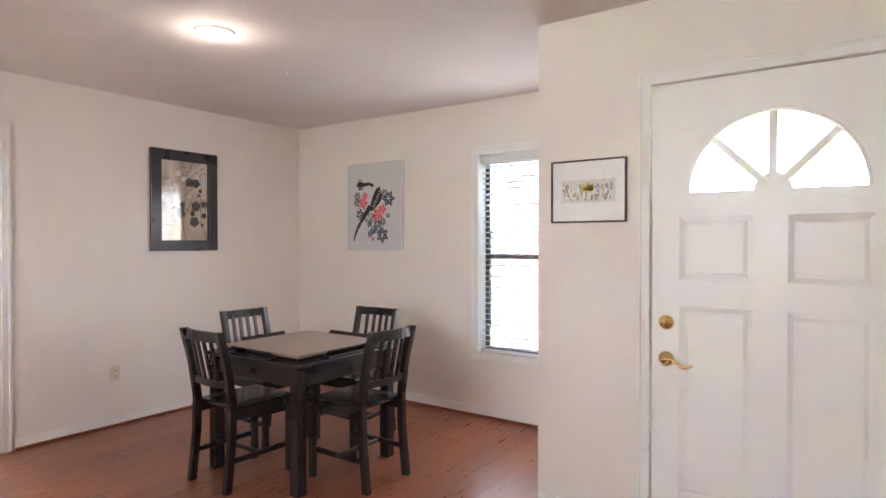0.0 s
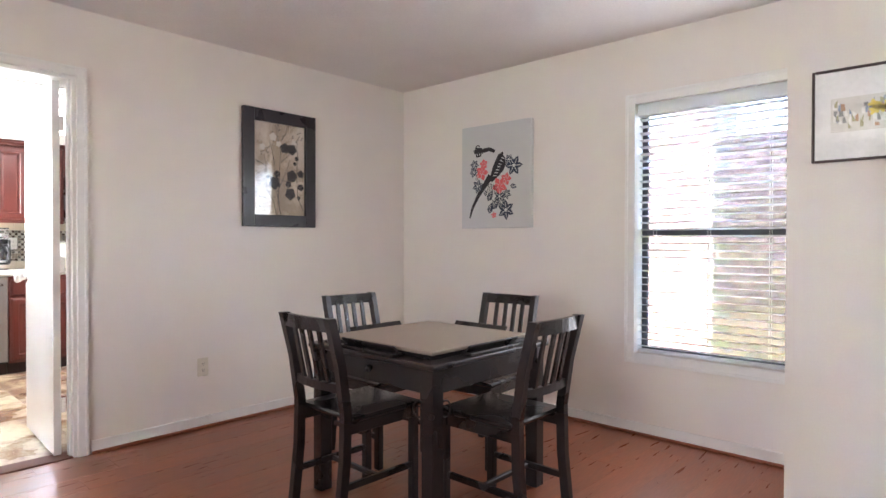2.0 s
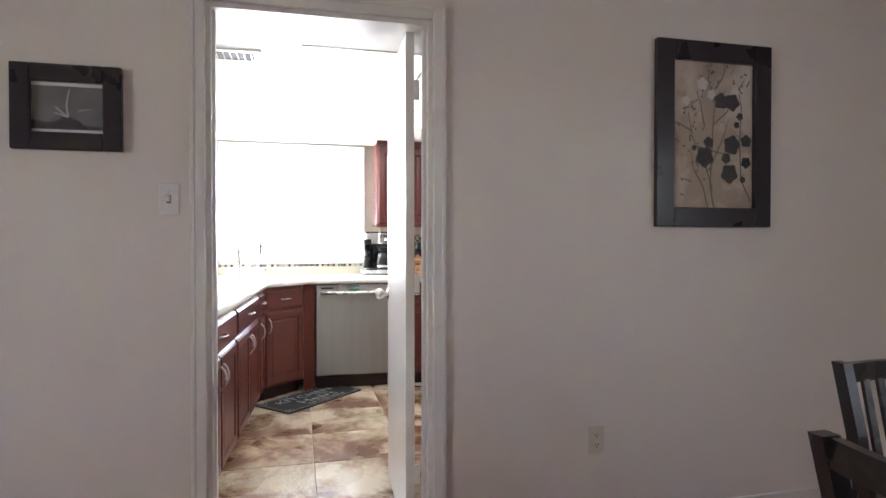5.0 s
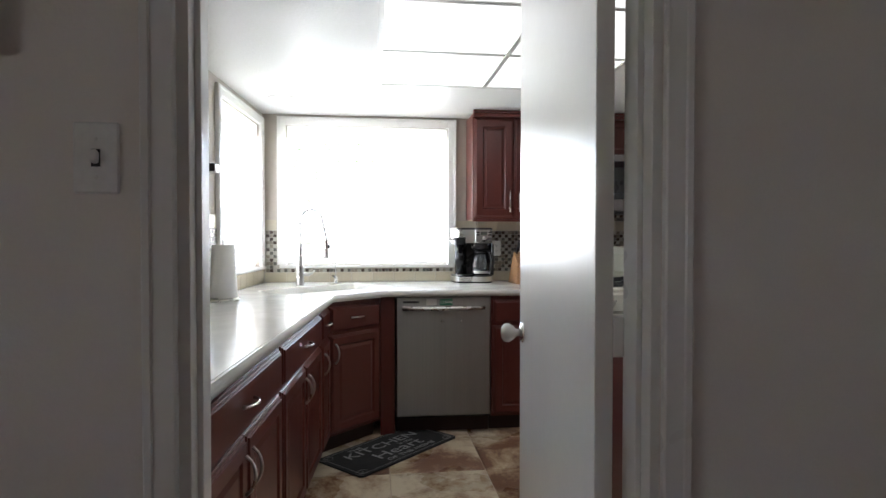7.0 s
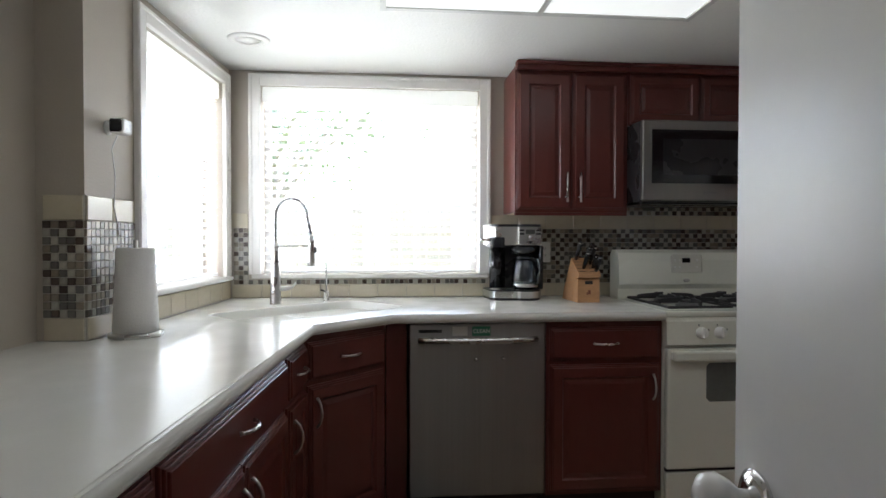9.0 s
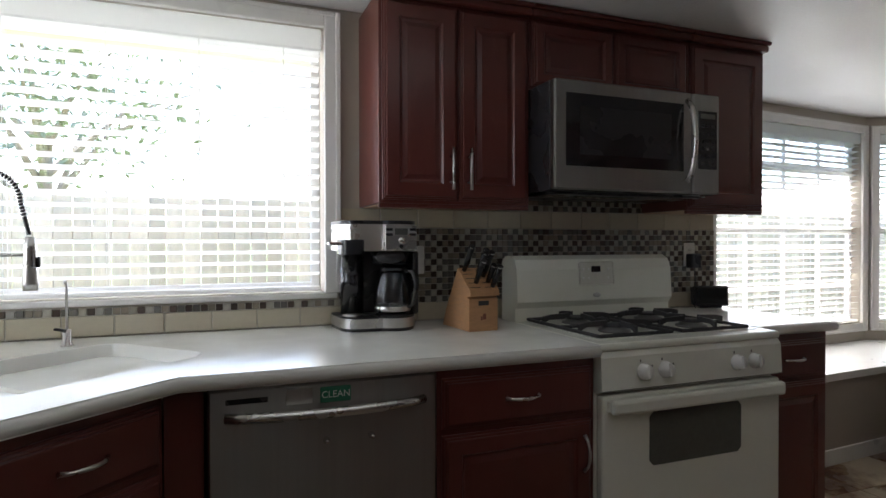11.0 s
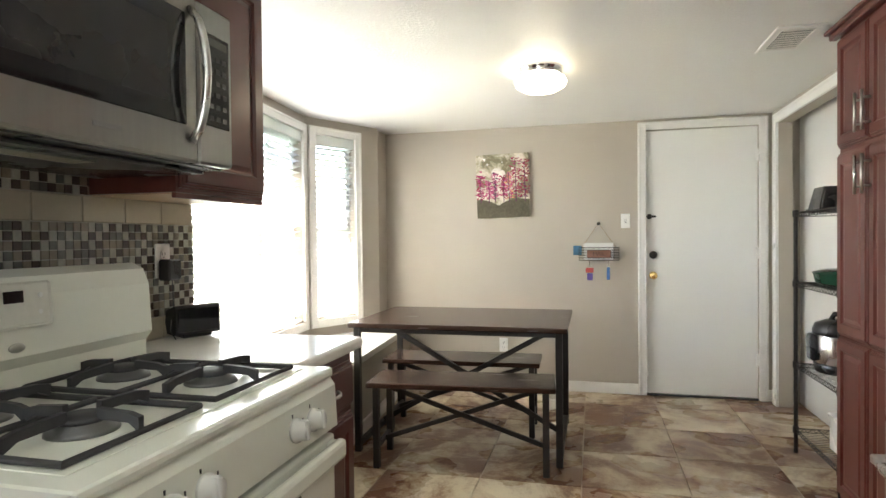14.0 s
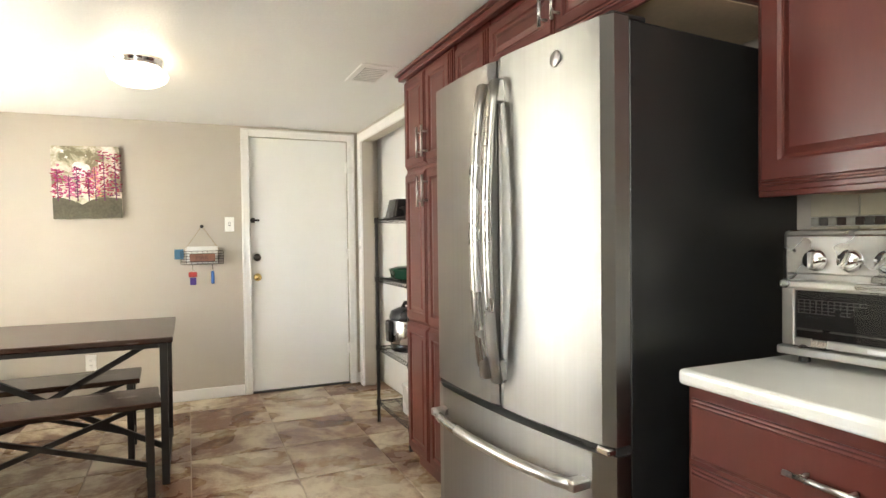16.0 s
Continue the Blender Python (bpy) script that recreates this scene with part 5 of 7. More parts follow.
SW, SH = 0.80, 0.44
hole = inside_of(rrect(SW, SH, 0.07), sink_m)
bm = bmesh.new()
ed = 0.014
tops = filled(bm, [outline, hole], CT)
rim = [[bm.verts.new((x, y, CB)) for x, y in outline]]
for i in range(len(outline)):
    j = (i + 1) % len(outline)
    bm.faces.new((tops[0][i], tops[0][j], rim[0][j], rim[0][i]))
filled(bm, [outline], CB)
part("slab", bm, SOLID, ct)
edge = [side_point(3.262, E1 - 0.008), side_point(1.0, E1 - 0.008), (E2 - 0.008, 0.849), (E2 - 0.008, 2.044)]
part("rolled_edge", tube(bmesh.new(), [(x, y, (CT + CB) / 2) for x, y in edge], 0.0195, 14), SOLID, ct, smooth=True)
bm = bmesh.new()
rings = []
for k, (s, z) in enumerate(((1.0, CT), (0.985, CT - 0.006), (0.955, CT - 0.06), (0.93, CT - 0.14), (0.86, CT - 0.165))):
    rings.append([bm.verts.new((*p, z)) for p in inside_of(rrect(SW - (1 - s) * 0.8, SH - (1 - s) * 0.8, 0.07), sink_m)])
for u, v in zip(rings, rings[1:]):
    for k in range(len(u)):
        bm.faces.new((u[k], u[(k + 1) % len(u)], v[(k + 1) % len(u)], v[k]))
bm.faces.new(rings[-1])
part("sink_bowl", bm, SOLID, ct, "integral white double sink bowl", True)
bm = box(bmesh.new(), -0.012, 0.012, -SH / 2 + 0.03, SH / 2 - 0.03, CT - 0.16, CT - 0.03, 0.01, sink_m @ pose(0.02, 0, 0))
part("bowl_divider", bm, SOLID, ct)
for x in (-0.19, 0.21):
    part("drain", lathe(bmesh.new(), [(0, 0.004), (0.02, 0.002), (0.04, 0.004), (0.042, 0), (0, 0)], 20, sink_m @ pose(x, 0, CT - 0.165)), CHROME, ct, "steel drain", True)
ce = thing("countertop", pose(0, 0, 0), "short white countertop between stove and bay", "countertop")
part("slab", B(XK + 0.002, -7.188, 2.826, 3.278, CB, CT, 0.012, seg=3), SOLID, ce)

# ---- upper cabinets on the sink wall ----
UX = -7.555
wall_unit(pose(UX, 1.470, 0, 0, 0, RZ), 0.592, 1.365, 2.106, UX - XK, "dark cherry two-door wall cabinet", 2)
wall_unit(pose(UX, 2.064, 0, 0, 0, RZ), 0.77, 1.815, 2.106, UX - XK, "dark cherry cabinet above the microwave", 2, hl=0, under=False)
wall_unit(pose(UX, 2.836, 0, 0, 0, RZ), 0.444, 1.365, 2.106, UX - XK, "dark cherry single-door wall cabinet", 1, "l", hl=0.15)

# ---- fridge wall ----
SX = -5.405
base_unit(pose(SX, 2.404, 0, 0, 0, -90), 0.715, "cherry base cabinet with wide drawers", 1, depth=0.59, top=0.878, bow=False, drawers=3)
base_unit(pose(SX, 1.685, 0, 0, 0, -90), 0.16, "narrow cherry base cabinet beside the drawers", 1, depth=0.59, top=0.878, bow=False)
cs = thing("countertop", pose(0, 0, 0), "white countertop beside the refrigerator", "countertop")
part("slab", B(-5.437, XW - 0.002, 1.52, 2.41, 0.88, 0.918, 0.012, seg=3), SOLID, cs)
PX = -5.40
pt = thing("pantry_cabinet", pose(PX - 0.012, 4.338, 0, 0, 0, -90), "tall cherry pantry cabinet beside the refrigerator", "cabinet")
part("body", B(0, 0.62, 0, 0.58, 0.09, 2.09, 0.001), CHERRY, pt)
part("toe_kick", B(0.002, 0.62, 0.05, 0.58, 0, 0.09), CHERRY, pt)
for a, b in ((0.01, 0.305), (0.312, 0.61)):
    d = cab_door(pt, a, b, 1.595, 2.06, fr=0.05)
    bar_handle(d, b - 0.028 if a < 0.2 else a + 0.028, 1.70, -0.021, 0.15)
    d = cab_door(pt, a, b, 0.80, 1.575, fr=0.05)
    bar_handle(d, b - 0.028 if a < 0.2 else a + 0.028, 1.46, -0.021, 0.15)
    cab_door(pt, a, b, 0.11, 0.79, fr=0.05)
bm = bmesh.new()
box(bm, -0.03, 1.90, -0.035, 0.0, 2.068, 2.096, 0.005)
box(bm, -0.045, 1.90, -0.05, 0.0, 2.094, 2.112, 0.004)
part("crown_moulding", bm, CHERRY, pt)
wall_unit(pose(PX, 3.714, 0, 0, 0, -90), 0.31, 1.86, 2.085, 0.58, "cherry cabinet panel beside the refrigerator top", 1, crown=False, under=False, hl=0)
wall_unit(pose(PX, 3.40, 0, 0, 0, -90), 0.92, 1.86, 2.085, 0.58, "cherry cabinet above the refrigerator", 2, crown=False, hl=0.12)
wall_unit(pose(-5.13, 2.435, 0, 0, 0, -90), 0.90, 1.345, 2.085, 0.33, "cherry wall cabinet above the toaster oven", 2)

# ---- dishwasher ----
dw = thing("dishwasher", pose(FX + 0.008, 0.912, 0, 0, 0, RZ) @ Matrix.Diagonal((1, 1, 1.028, 1)), "stainless steel dishwasher with a green sign", "dishwasher")
part("body", B(0.004, 0.598, 0.012, 0.56, 0.10, 0.842, 0.002), BLACKP, dw)
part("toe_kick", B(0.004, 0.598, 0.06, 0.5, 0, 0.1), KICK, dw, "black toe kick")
part("door", B(0.004, 0.598, -0.018, 0.010, 0.115, 0.842, 0.006), STEEL, dw, "brushed steel door")
pts = [(0.045 + 0.512 * k / 12, -0.024 - 0.038 * math.sin(math.pi * k / 12) ** 0.5, 0.775) for k in range(13)]
bm = bmesh.new()
tube(bm, pts, 0.012, 10)
part("handle", bm, STEEL_H, dw, "curved steel handle", True)
part("vent", B(0.045, 0.145, -0.0195, -0.0178, 0.805, 0.818), BLACKP, dw, "black vent slot")
part("name_plate", B(0.19, 0.255, -0.0195, -0.0178, 0.792, 0.83), STEEL_H, dw)
sg = part("clean_sign", B(0.275, 0.355, -0.023, -0.018, 0.79, 0.83, 0.002), mat("green_sign", (0.02, 0.16, 0.09), 0.5, bump=0), dw, "small green magnet reading CLEAN")


def text(name, body, size, m, material, parent, label="", align="CENTER", extrude=0.0004):
    cu = bpy.data.curves.new(name, "FONT")
    cu.body, cu.size, cu.align_x, cu.align_y, cu.extrude = body, size, align, "CENTER", extrude
    cu.resolution_u = 3
    tmp = new("lettering", cu)
    dg = bpy.context.evaluated_depsgraph_get()
    me = bpy.data.meshes.new_from_object(tmp.evaluated_get(dg))
    bpy.data.objects.remove(tmp)
    me.materials.clear()
    me.materials.append(material)
    ob = new(name, me)
    ob.parent = parent
    ob.matrix_basis = m
    return tagged(ob, label)


LETTER = mat("pale_lettering", (0.72, 0.75, 0.70), 0.6, bump=0)
text("letters", "CLEAN", 0.024, pose(0.315, -0.0236, 0.81, 90), LETTER, sg)
for x in (0.29, 0.41):
    part("magnet_hook", lathe(bmesh.new(), [(0, 0), (0.009, 0), (0.009, 0.006), (0.004, 0.012), (0.006, 0.02), (0, 0.022)], 12, pose(x, -0.018, 0.695, 90)), CHROME, dw, "small chrome hook", True)

# ---- stove ----
st = thing("gas_stove", pose(-7.10, 2.052, 0, 0, 0, RZ) @ Matrix.Diagonal((1, 1, 1.0225, 1)), "bisque gas range with black cast-iron grates", "stove")
SWD, SDP = 0.768, 0.66
part("body", B(0, SWD, 0.02, SDP, 0.0, 0.862, 0.004), ENAMEL, st)
bm = box(bmesh.new(), -0.004, SWD + 0.004, -0.012, SDP, 0.862, 0.888, 0.009, seg=2)
part("cooktop", bm, ENAMEL, st)
part("cooktop_well", B(0.04, SWD - 0.04, 0.05, SDP - 0.10, 0.8882, 0.8902, 0.001), ENAMEL, st)
bm = prism(bmesh.new(), [(0.0, 0.735), (-0.022, 0.745), (-0.016, 0.845), (-0.004, 0.862), (0.03, 0.862), (0.03, 0.735)], SWD, Matrix(((0, 0, 1, 0), (1, 0, 0, 0), (0, 1, 0, 0), (0, 0, 0, 1))))
part("control_panel", bm, ENAMEL, st)
for x in (0.16, 0.245, 0.555, 0.635):
    kb = part("burner_knob", lathe(bmesh.new(), [(0, 0), (0.026, 0), (0.026, 0.008), (0.022, 0.012), (0.02, 0.028), (0, 0.03)], 24, pose(x, -0.019, 0.795, 84)), KNOBW, st, "white burner knob", True)
    part("grip", B(-0.006, 0.006, -0.038, -0.016, -0.022, 0.022, 0.003, pose(x, -0.014, 0.795, -6)), KNOBW, kb)
    for k in range(4):
        a = radians(20 + 90 * k)
        part("mark", B(-0.002, 0.002, -0.0008, 0.0, -0.004, 0.004, 0, pose(x + 0.036 * math.cos(a), -0.0195, 0.797 + 0.034 * math.sin(a), -4)), SLOT, st) if k < 2 else None
od = part("oven_door", B(0.006, SWD - 0.006, -0.018, 0.018, 0.20, 0.728, 0.008, seg=2), ENAMEL, st)
bm = prism(bmesh.new(), [(0.20, 0.495), (0.56, 0.495), (0.575, 0.51), (0.575, 0.65), (0.56, 0.665), (0.20, 0.665), (0.185, 0.65), (0.185, 0.51)], 0.004, Matrix(((1, 0, 0, 0), (0, 0, 1, -0.021), (0, 1, 0, 0), (0, 0, 0, 1))))
part("oven_window", bm, GREYGLASS, od, "grey oven window")
bm = bmesh.new()
box(bm, 0.02, SWD - 0.02, -0.058, -0.03, 0.675, 0.722, 0.011, seg=2)
box(bm, 0.02, 0.06, -0.034, -0.014, 0.68, 0.716, 0.004)
box(bm, SWD - 0.06, SWD - 0.02, -0.034, -0.014, 0.68, 0.716, 0.004)
part("oven_handle", bm, ENAMEL, od)
part("drawer", B(0.006, SWD - 0.006, -0.014, 0.018, 0.03, 0.185, 0.006), ENAMEL, st, "bisque bottom drawer")
part("gap", B(0.01, SWD - 0.01, 0.0, 0.019, 0.186, 0.199), SLOT, st)
bm = prism(bmesh.new(), [(0.545, 0.888), (0.545, 0.94), (0.525, 0.965), (0.533, 1.09), (0.55, 1.13), (0.585, 1.146), (0.63, 1.144), (0.66, 1.12), (0.66, 0.888)], SWD, Matrix(((0, 0, 1, 0), (1, 0, 0, 0), (0, 1, 0, 0), (0, 0, 0, 1))))
bg = part("backguard", bm, ENAMEL, st)
part("clock_panel", B(0.29, 0.46, -0.003, 0.0, -0.048, 0.048, 0.006, pose(0, 0.532, 1.072, -4)), mat("pale_control_panel", (0.70, 0.69, 0.62), 0.3, bump=0), bg)
part("clock", B(0.35, 0.395, -0.005, -0.002, 0.005, 0.03, 0.001, pose(0, 0.532, 1.072, -4)), DARKGLASS, bg, "dark clock display")
for i in range(3):
    for j in range(2):
        part("button", lathe(bmesh.new(), [(0, 0), (0.006, 0), (0.005, 0.002), (0, 0.002)], 10, pose(0.31 + 0.014 * (i % 2) + (0.1 if i == 2 else 0) + 0.012 * i, 0.529, 1.054 + 0.036 * j, 86)), KNOBW, bg)
part("badge", lathe(bmesh.new(), [(0, 0), (0.02, 0), (0.016, 0.003), (0, 0.003)], 20, pose(0.375, 0.526, 0.985, 86) @ Matrix.Diagonal((1, 0.5, 1, 1))), STEEL_H, bg, "small oval metal badge", True)
part("side_gap", B(0.0, SWD, 0.5455, 0.548, 0.935, 0.9385), SLOT, bg)


BURNER = mat("grey_burner_base", (0.16, 0.16, 0.16), 0.45, 0.6, bump=0)


def grate(cx):
    bm = bmesh.new()
    w, d, z = 0.30, 0.47, 0.897
    r = 0.0065
    y0 = 0.07
    tube(bm, [(cx - w / 2, y0, z), (cx + w / 2, y0, z), (cx + w / 2, y0 + d, z), (cx - w / 2, y0 + d, z)], r, 6, True)
    tube(bm, [(cx - w / 2, y0 + d / 2, z), (cx + w / 2, y0 + d / 2, z)], r, 6)
    for by in (y0 + d * 0.25, y0 + d * 0.75):
        for k in range(4):
            a = radians(90 * k)
            ex = (cx + w / 2 * math.cos(a), by + d / 4 * math.sin(a))
            ix = (cx + 0.035 * math.cos(a), by + 0.035 * math.sin(a))
            px, py = -math.sin(a) * 0.006, math.cos(a) * 0.006
            prof = [(ex, z - 0.004, z + 0.004), (ex, z + 0.0, z + 0.024), ((ex[0] * 0.75 + ix[0] * 0.25, ex[1] * 0.75 + ix[1] * 0.25), z + 0.014, z + 0.03), (ix, z + 0.016, z + 0.034)]
            prev = None
            for (x, y), zl, zh in prof:
                ring = [bm.verts.new(v) for v in ((x + px, y + py, zl), (x - px, y - py, zl), (x - px, y - py, zh), (x + px, y + py, zh))]
                if prev:
                    for q in range(4):
                        bm.faces.new((prev[q], prev[(q + 1) % 4], ring[(q + 1) % 4], ring[q]))
                else:
                    bm.faces.new(ring)
                prev = ring
            bm.faces.new(prev)
    part("grate", bm, IRON, st, "black cast-iron grate")
    for by in (y0 + d * 0.25, y0 + d * 0.75):
        b = part("burner", lathe(bmesh.new(), [(0, 0.0), (0.058, 0.0), (0.055, 0.008), (0.044, 0.01), (0.042, 0.018), (0, 0.018)], 24, pose(cx, by, 0.890)), BURNER, st, "dark burner base", True)
        part("burner_cap", lathe(bmesh.new(), [(0, 0.018), (0.039, 0.018), (0.04, 0.024), (0.034, 0.028), (0, 0.028)], 24, pose(cx, by, 0.890)), IRON, b, "black burner cap", True)


grate(0.205)
grate(0.553)

# ---- microwave ----
mw = thing("microwave", pose(-7.385, 2.064, 0, 0, 0, RZ) @ Matrix.Diagonal((1.043, 1, 1, 1)), "stainless over-range microwave with an arched handle", "microwave")
part("body", B(0, 0.738, 0.02, -7.385 - XK, 1.415, 1.812, 0.003), BLACKP, mw, "black casing")
part("door", B(0.0, 0.602, -0.012, 0.02, 1.418, 1.812, 0.006), STEEL, mw, "brushed steel door")
part("door_glass", B(0.045, 0.56, -0.0145, -0.011, 1.502, 1.765, 0.002), DARKGLASS, mw, "dark door window")
part("inner_screen", B(0.10, 0.50, -0.0150, -0.0144, 1.545, 1.72), BLACKP, mw)
part("control_panel", B(0.606, 0.738, -0.012, 0.02, 1.418, 1.812, 0.006), STEEL, mw)
part("keypad", B(0.63, 0.722, -0.0145, -0.011, 1.515, 1.745, 0.002), DARKGLASS, mw, "black keypad")
for j in range(6):
    for i in range(3):
        part("key", B(0.641 + 0.026 * i, 0.657 + 0.026 * i, -0.0152, -0.0144, 1.53 + 0.03 * j, 1.542 + 0.03 * j), BLACKP, mw)
part("display", B(0.64, 0.712, -0.0153, -0.0144, 1.715, 1.735), GREYGLASS, mw)
pts = [(0.575, -0.014 - 0.045 * math.sin(math.pi * k / 12) ** 0.55, 1.465 + 0.315 * k / 12) for k in range(13)]
part("handle", tube(bmesh.new(), pts, 0.010, 10), STEEL_H, mw, "arched steel handle", True)
part("vent_grille", B(0.03, 0.71, 0.06, 0.40, 1.405, 1.414, 0.002), BLACKP, mw)
part("hood_lamp", B(0.16, 0.42, 0.10, 0.17, 1.400, 1.406, 0.002), GREYGLASS, mw, "grey lamp lens")
part("name_bars", B(0.30, 0.37, -0.0135, -0.0118, 1.452, 1.462), mat("grey_print", (0.25, 0.25, 0.25), 0.5, bump=0), mw)

# ---- refrigerator ----
FDK = mat("dark_grey_fridge_side", (0.012, 0.012, 0.012), 0.40, 0.0, vary=0.02, fine=200, bump=0.03, rough_vary=0.02)
fr = thing("refrigerator", pose(-5.612, 3.40, 0, 0, 0, -84.6), "stainless french-door refrigerator with dark sides", "refrigerator")
part("body", B(0.003, 0.907, 0.03, 0.78, 0.03, 1.768, 0.004), FDK, fr, "dark grey cabinet")


def curved_door(name, x0, x1, z0, z1, bulge, label):
    """Door whose face bows outwards across the whole width."""
    bm = bmesh.new()
    n = 14
    rows = []
    for i in range(n + 1):
        x = x0 + (x1 - x0) * i / n
        u = (x - 0.455) / 0.455
        y = -0.035 - bulge * (1 - u * u)
        e = 0.012 if i in (0, n) else 0.0
        rows.append([bm.verts.new(v) for v in ((x, 0.025, z0), (x, y + e, z0), (x, y + e, z1), (x, 0.025, z1))])
    for u, v in zip(rows, rows[1:]):
        for k in range(4):
            bm.faces.new((u[k], u[(k + 1) % 4], v[(k + 1) % 4], v[k]))
    bm.faces.new(rows[0])
    bm.faces.new(rows[-1])
    return part(name, bm, STEEL, fr, label, False)


BUL = 0.032
dl = curved_door("door", 0.0, 0.451, 0.715, 1.772, BUL, "brushed steel door")
dr = curved_door("door", 0.459, 0.91, 0.715, 1.772, BUL, "brushed steel door")
fz = curved_door("freezer_drawer", 0.0, 0.91, 0.06, 0.69, BUL, "brushed steel freezer drawer")
part("gasket", B(0.004, 0.906, -0.02, 0.03, 0.688, 0.718), SLOT, fr, "black gap")
part("door_gap", B(0.449, 0.461, -0.05, 0.03, 0.72, 1.768), SLOT, fr, "black gap")
for x, d in ((0.422, dl), (0.492, dr)):
    pts = [(x, -0.085 - 0.035 * math.sin(math.pi * k / 14) ** 0.7, 0.80 + 0.90 * k / 14) for k in range(15)]
    bm = bmesh.new()
    prev = None
    for p in pts:
        ring = [bm.verts.new(v) for v in ((p[0] - 0.018, p[1], p[2]), (p[0] - 0.012, p[1] - 0.016, p[2]), (p[0] + 0.012, p[1] - 0.016, p[2]), (p[0] + 0.018, p[1], p[2]), (p[0] + 0.012, p[1] + 0.008, p[2]), (p[0] - 0.012, p[1] + 0.008, p[2]))]
        if prev:
            for q in range(6):
                bm.faces.new((prev[q], prev[(q + 1) % 6], ring[(q + 1) % 6], ring[q]))
        else:
            bm.faces.new(ring)
        prev = ring
    bm.faces.new(prev)
    hd = part("handle", bm, STEEL_H, d, "long arched steel handle", True)
    for z in (0.83, 1.67):
        bm = box(bmesh.new(), x - 0.014, x + 0.014, -0.10, -0.058, z - 0.035, z + 0.035, 0.004)
        part("handle_mount", bm, STEEL_H, d, "handle mount")
pts = [(0.09 + 0.73 * k / 14, -0.085 - 0.045 * math.sin(math.pi * k / 14) ** 0.6, 0.605) for k in range(15)]
part("handle", tube(bmesh.new(), pts, 0.016, 10), STEEL_H, fz, "long arched steel handle", True)
for x in (0.09, 0.82):
    part("handle_mount", B(x - 0.02, x + 0.02, -0.10, -0.04, 0.592, 0.618, 0.004), STEEL_H, fz, "handle mount")
part("round_badge", lathe(bmesh.new(), [(0, 0), (0.022, 0), (0.02, 0.003), (0, 0.003)], 24, pose(0.73, -0.0355 - BUL * (1 - (0.275 / 0.455) ** 2), 1.705, 90, 0, -4)), STEEL_H, dr, "round metal badge", True)
part("hinge_cover", B(0.82, 0.90, -0.02, 0.10, 1.768, 1.786, 0.006), FDK, fr)
part("hinge_cover", B(0.01, 0.09, -0.02, 0.10, 1.768, 1.786, 0.006), FDK, fr)
part("hinge", B(0.86, 0.905, -0.045, 0.02, 0.693, 0.712, 0.004), CHROME, fr, "chrome hinge")
for x in (0.05, 0.86):
    part("foot", B(x - 0.02, x + 0.02, 0.05, 0.10, 0.0, 0.031), BLACKP, fr)
    part("foot", B(x - 0.02, x + 0.02, 0.70, 0.75, 0.0, 0.031), BLACKP, fr)

# ---- breakfast table and benches ----
kt = thing("breakfast_table", pose(-7.20, 5.035, 0), "dark wood table on a black steel frame", "table")
TW, TD, TH = 1.24, 0.86, 0.75
part("tabletop", B(-TW / 2, TW / 2, -TD / 2, TD / 2, TH - 0.028, TH, 0.004), BROWNWOOD, kt)
for sx in (-1, 1):
    for sy in (-1, 1):
        x, y = sx * (TW / 2 - 0.045), sy * (TD / 2 - 0.04)
        part("leg", B(x - 0.018, x + 0.018, y - 0.018, y + 0.018, 0, TH - 0.028, 0.002), BLACKSTEEL, kt)
    part("side_rail", B(sx * (TW / 2 - 0.045) - 0.016, sx * (TW / 2 - 0.045) + 0.016, -TD / 2 + 0.058, TD / 2 - 0.058, 0.03, 0.06, 0.002), BLACKSTEEL, kt)
    part("top_rail", B(sx * (TW / 2 - 0.045) - 0.012, sx * (TW / 2 - 0.045) + 0.012, -TD / 2 + 0.058, TD / 2 - 0.058, TH - 0.06, TH - 0.0285, 0.002), BLACKSTEEL, kt)


def flat_bar(bm, p, q, w, d):
    """A flat steel bar from p to q, w high across its length and d deep."""
    p, q = Vector(p), Vector(q)
    a = (q - p).normalized()
    n = Vector((-a.z, 0, a.x)) * w / 2
    e = Vector((0, d / 2, 0))
    rows = [[bm.verts.new(c + i * n + j * e) for i, j in ((-1, -1), (1, -1), (1, 1), (-1, 1))] for c in (p, q)]
    for k in range(4):
        bm.faces.new((rows[0][k], rows[0][(k + 1) % 4], rows[1][(k + 1) % 4], rows[1][k]))
    bm.faces.new(rows[0])
    bm.faces.new(rows[1][::-1])
    bmesh.ops.recalc_face_normals(bm, faces=bm.faces)
    return bm


for sx in (-1, 1):
    part("cross_brace", flat_bar(bmesh.new(), (sx * (TW / 2 - 0.06), sx * 0.011, TH - 0.05), (-sx * (TW / 2 - 0.06), sx * 0.011, 0.07), 0.03, 0.02), BLACKSTEEL, kt)
for sy in (-1, 1):
    y = sy * (TD / 2 - 0.04)
    part("apron_rail", B(-TW / 2 + 0.064, TW / 2 - 0.064, y - 0.012, y + 0.012, TH - 0.055, TH - 0.0285, 0.002), BLACKSTEEL, kt)


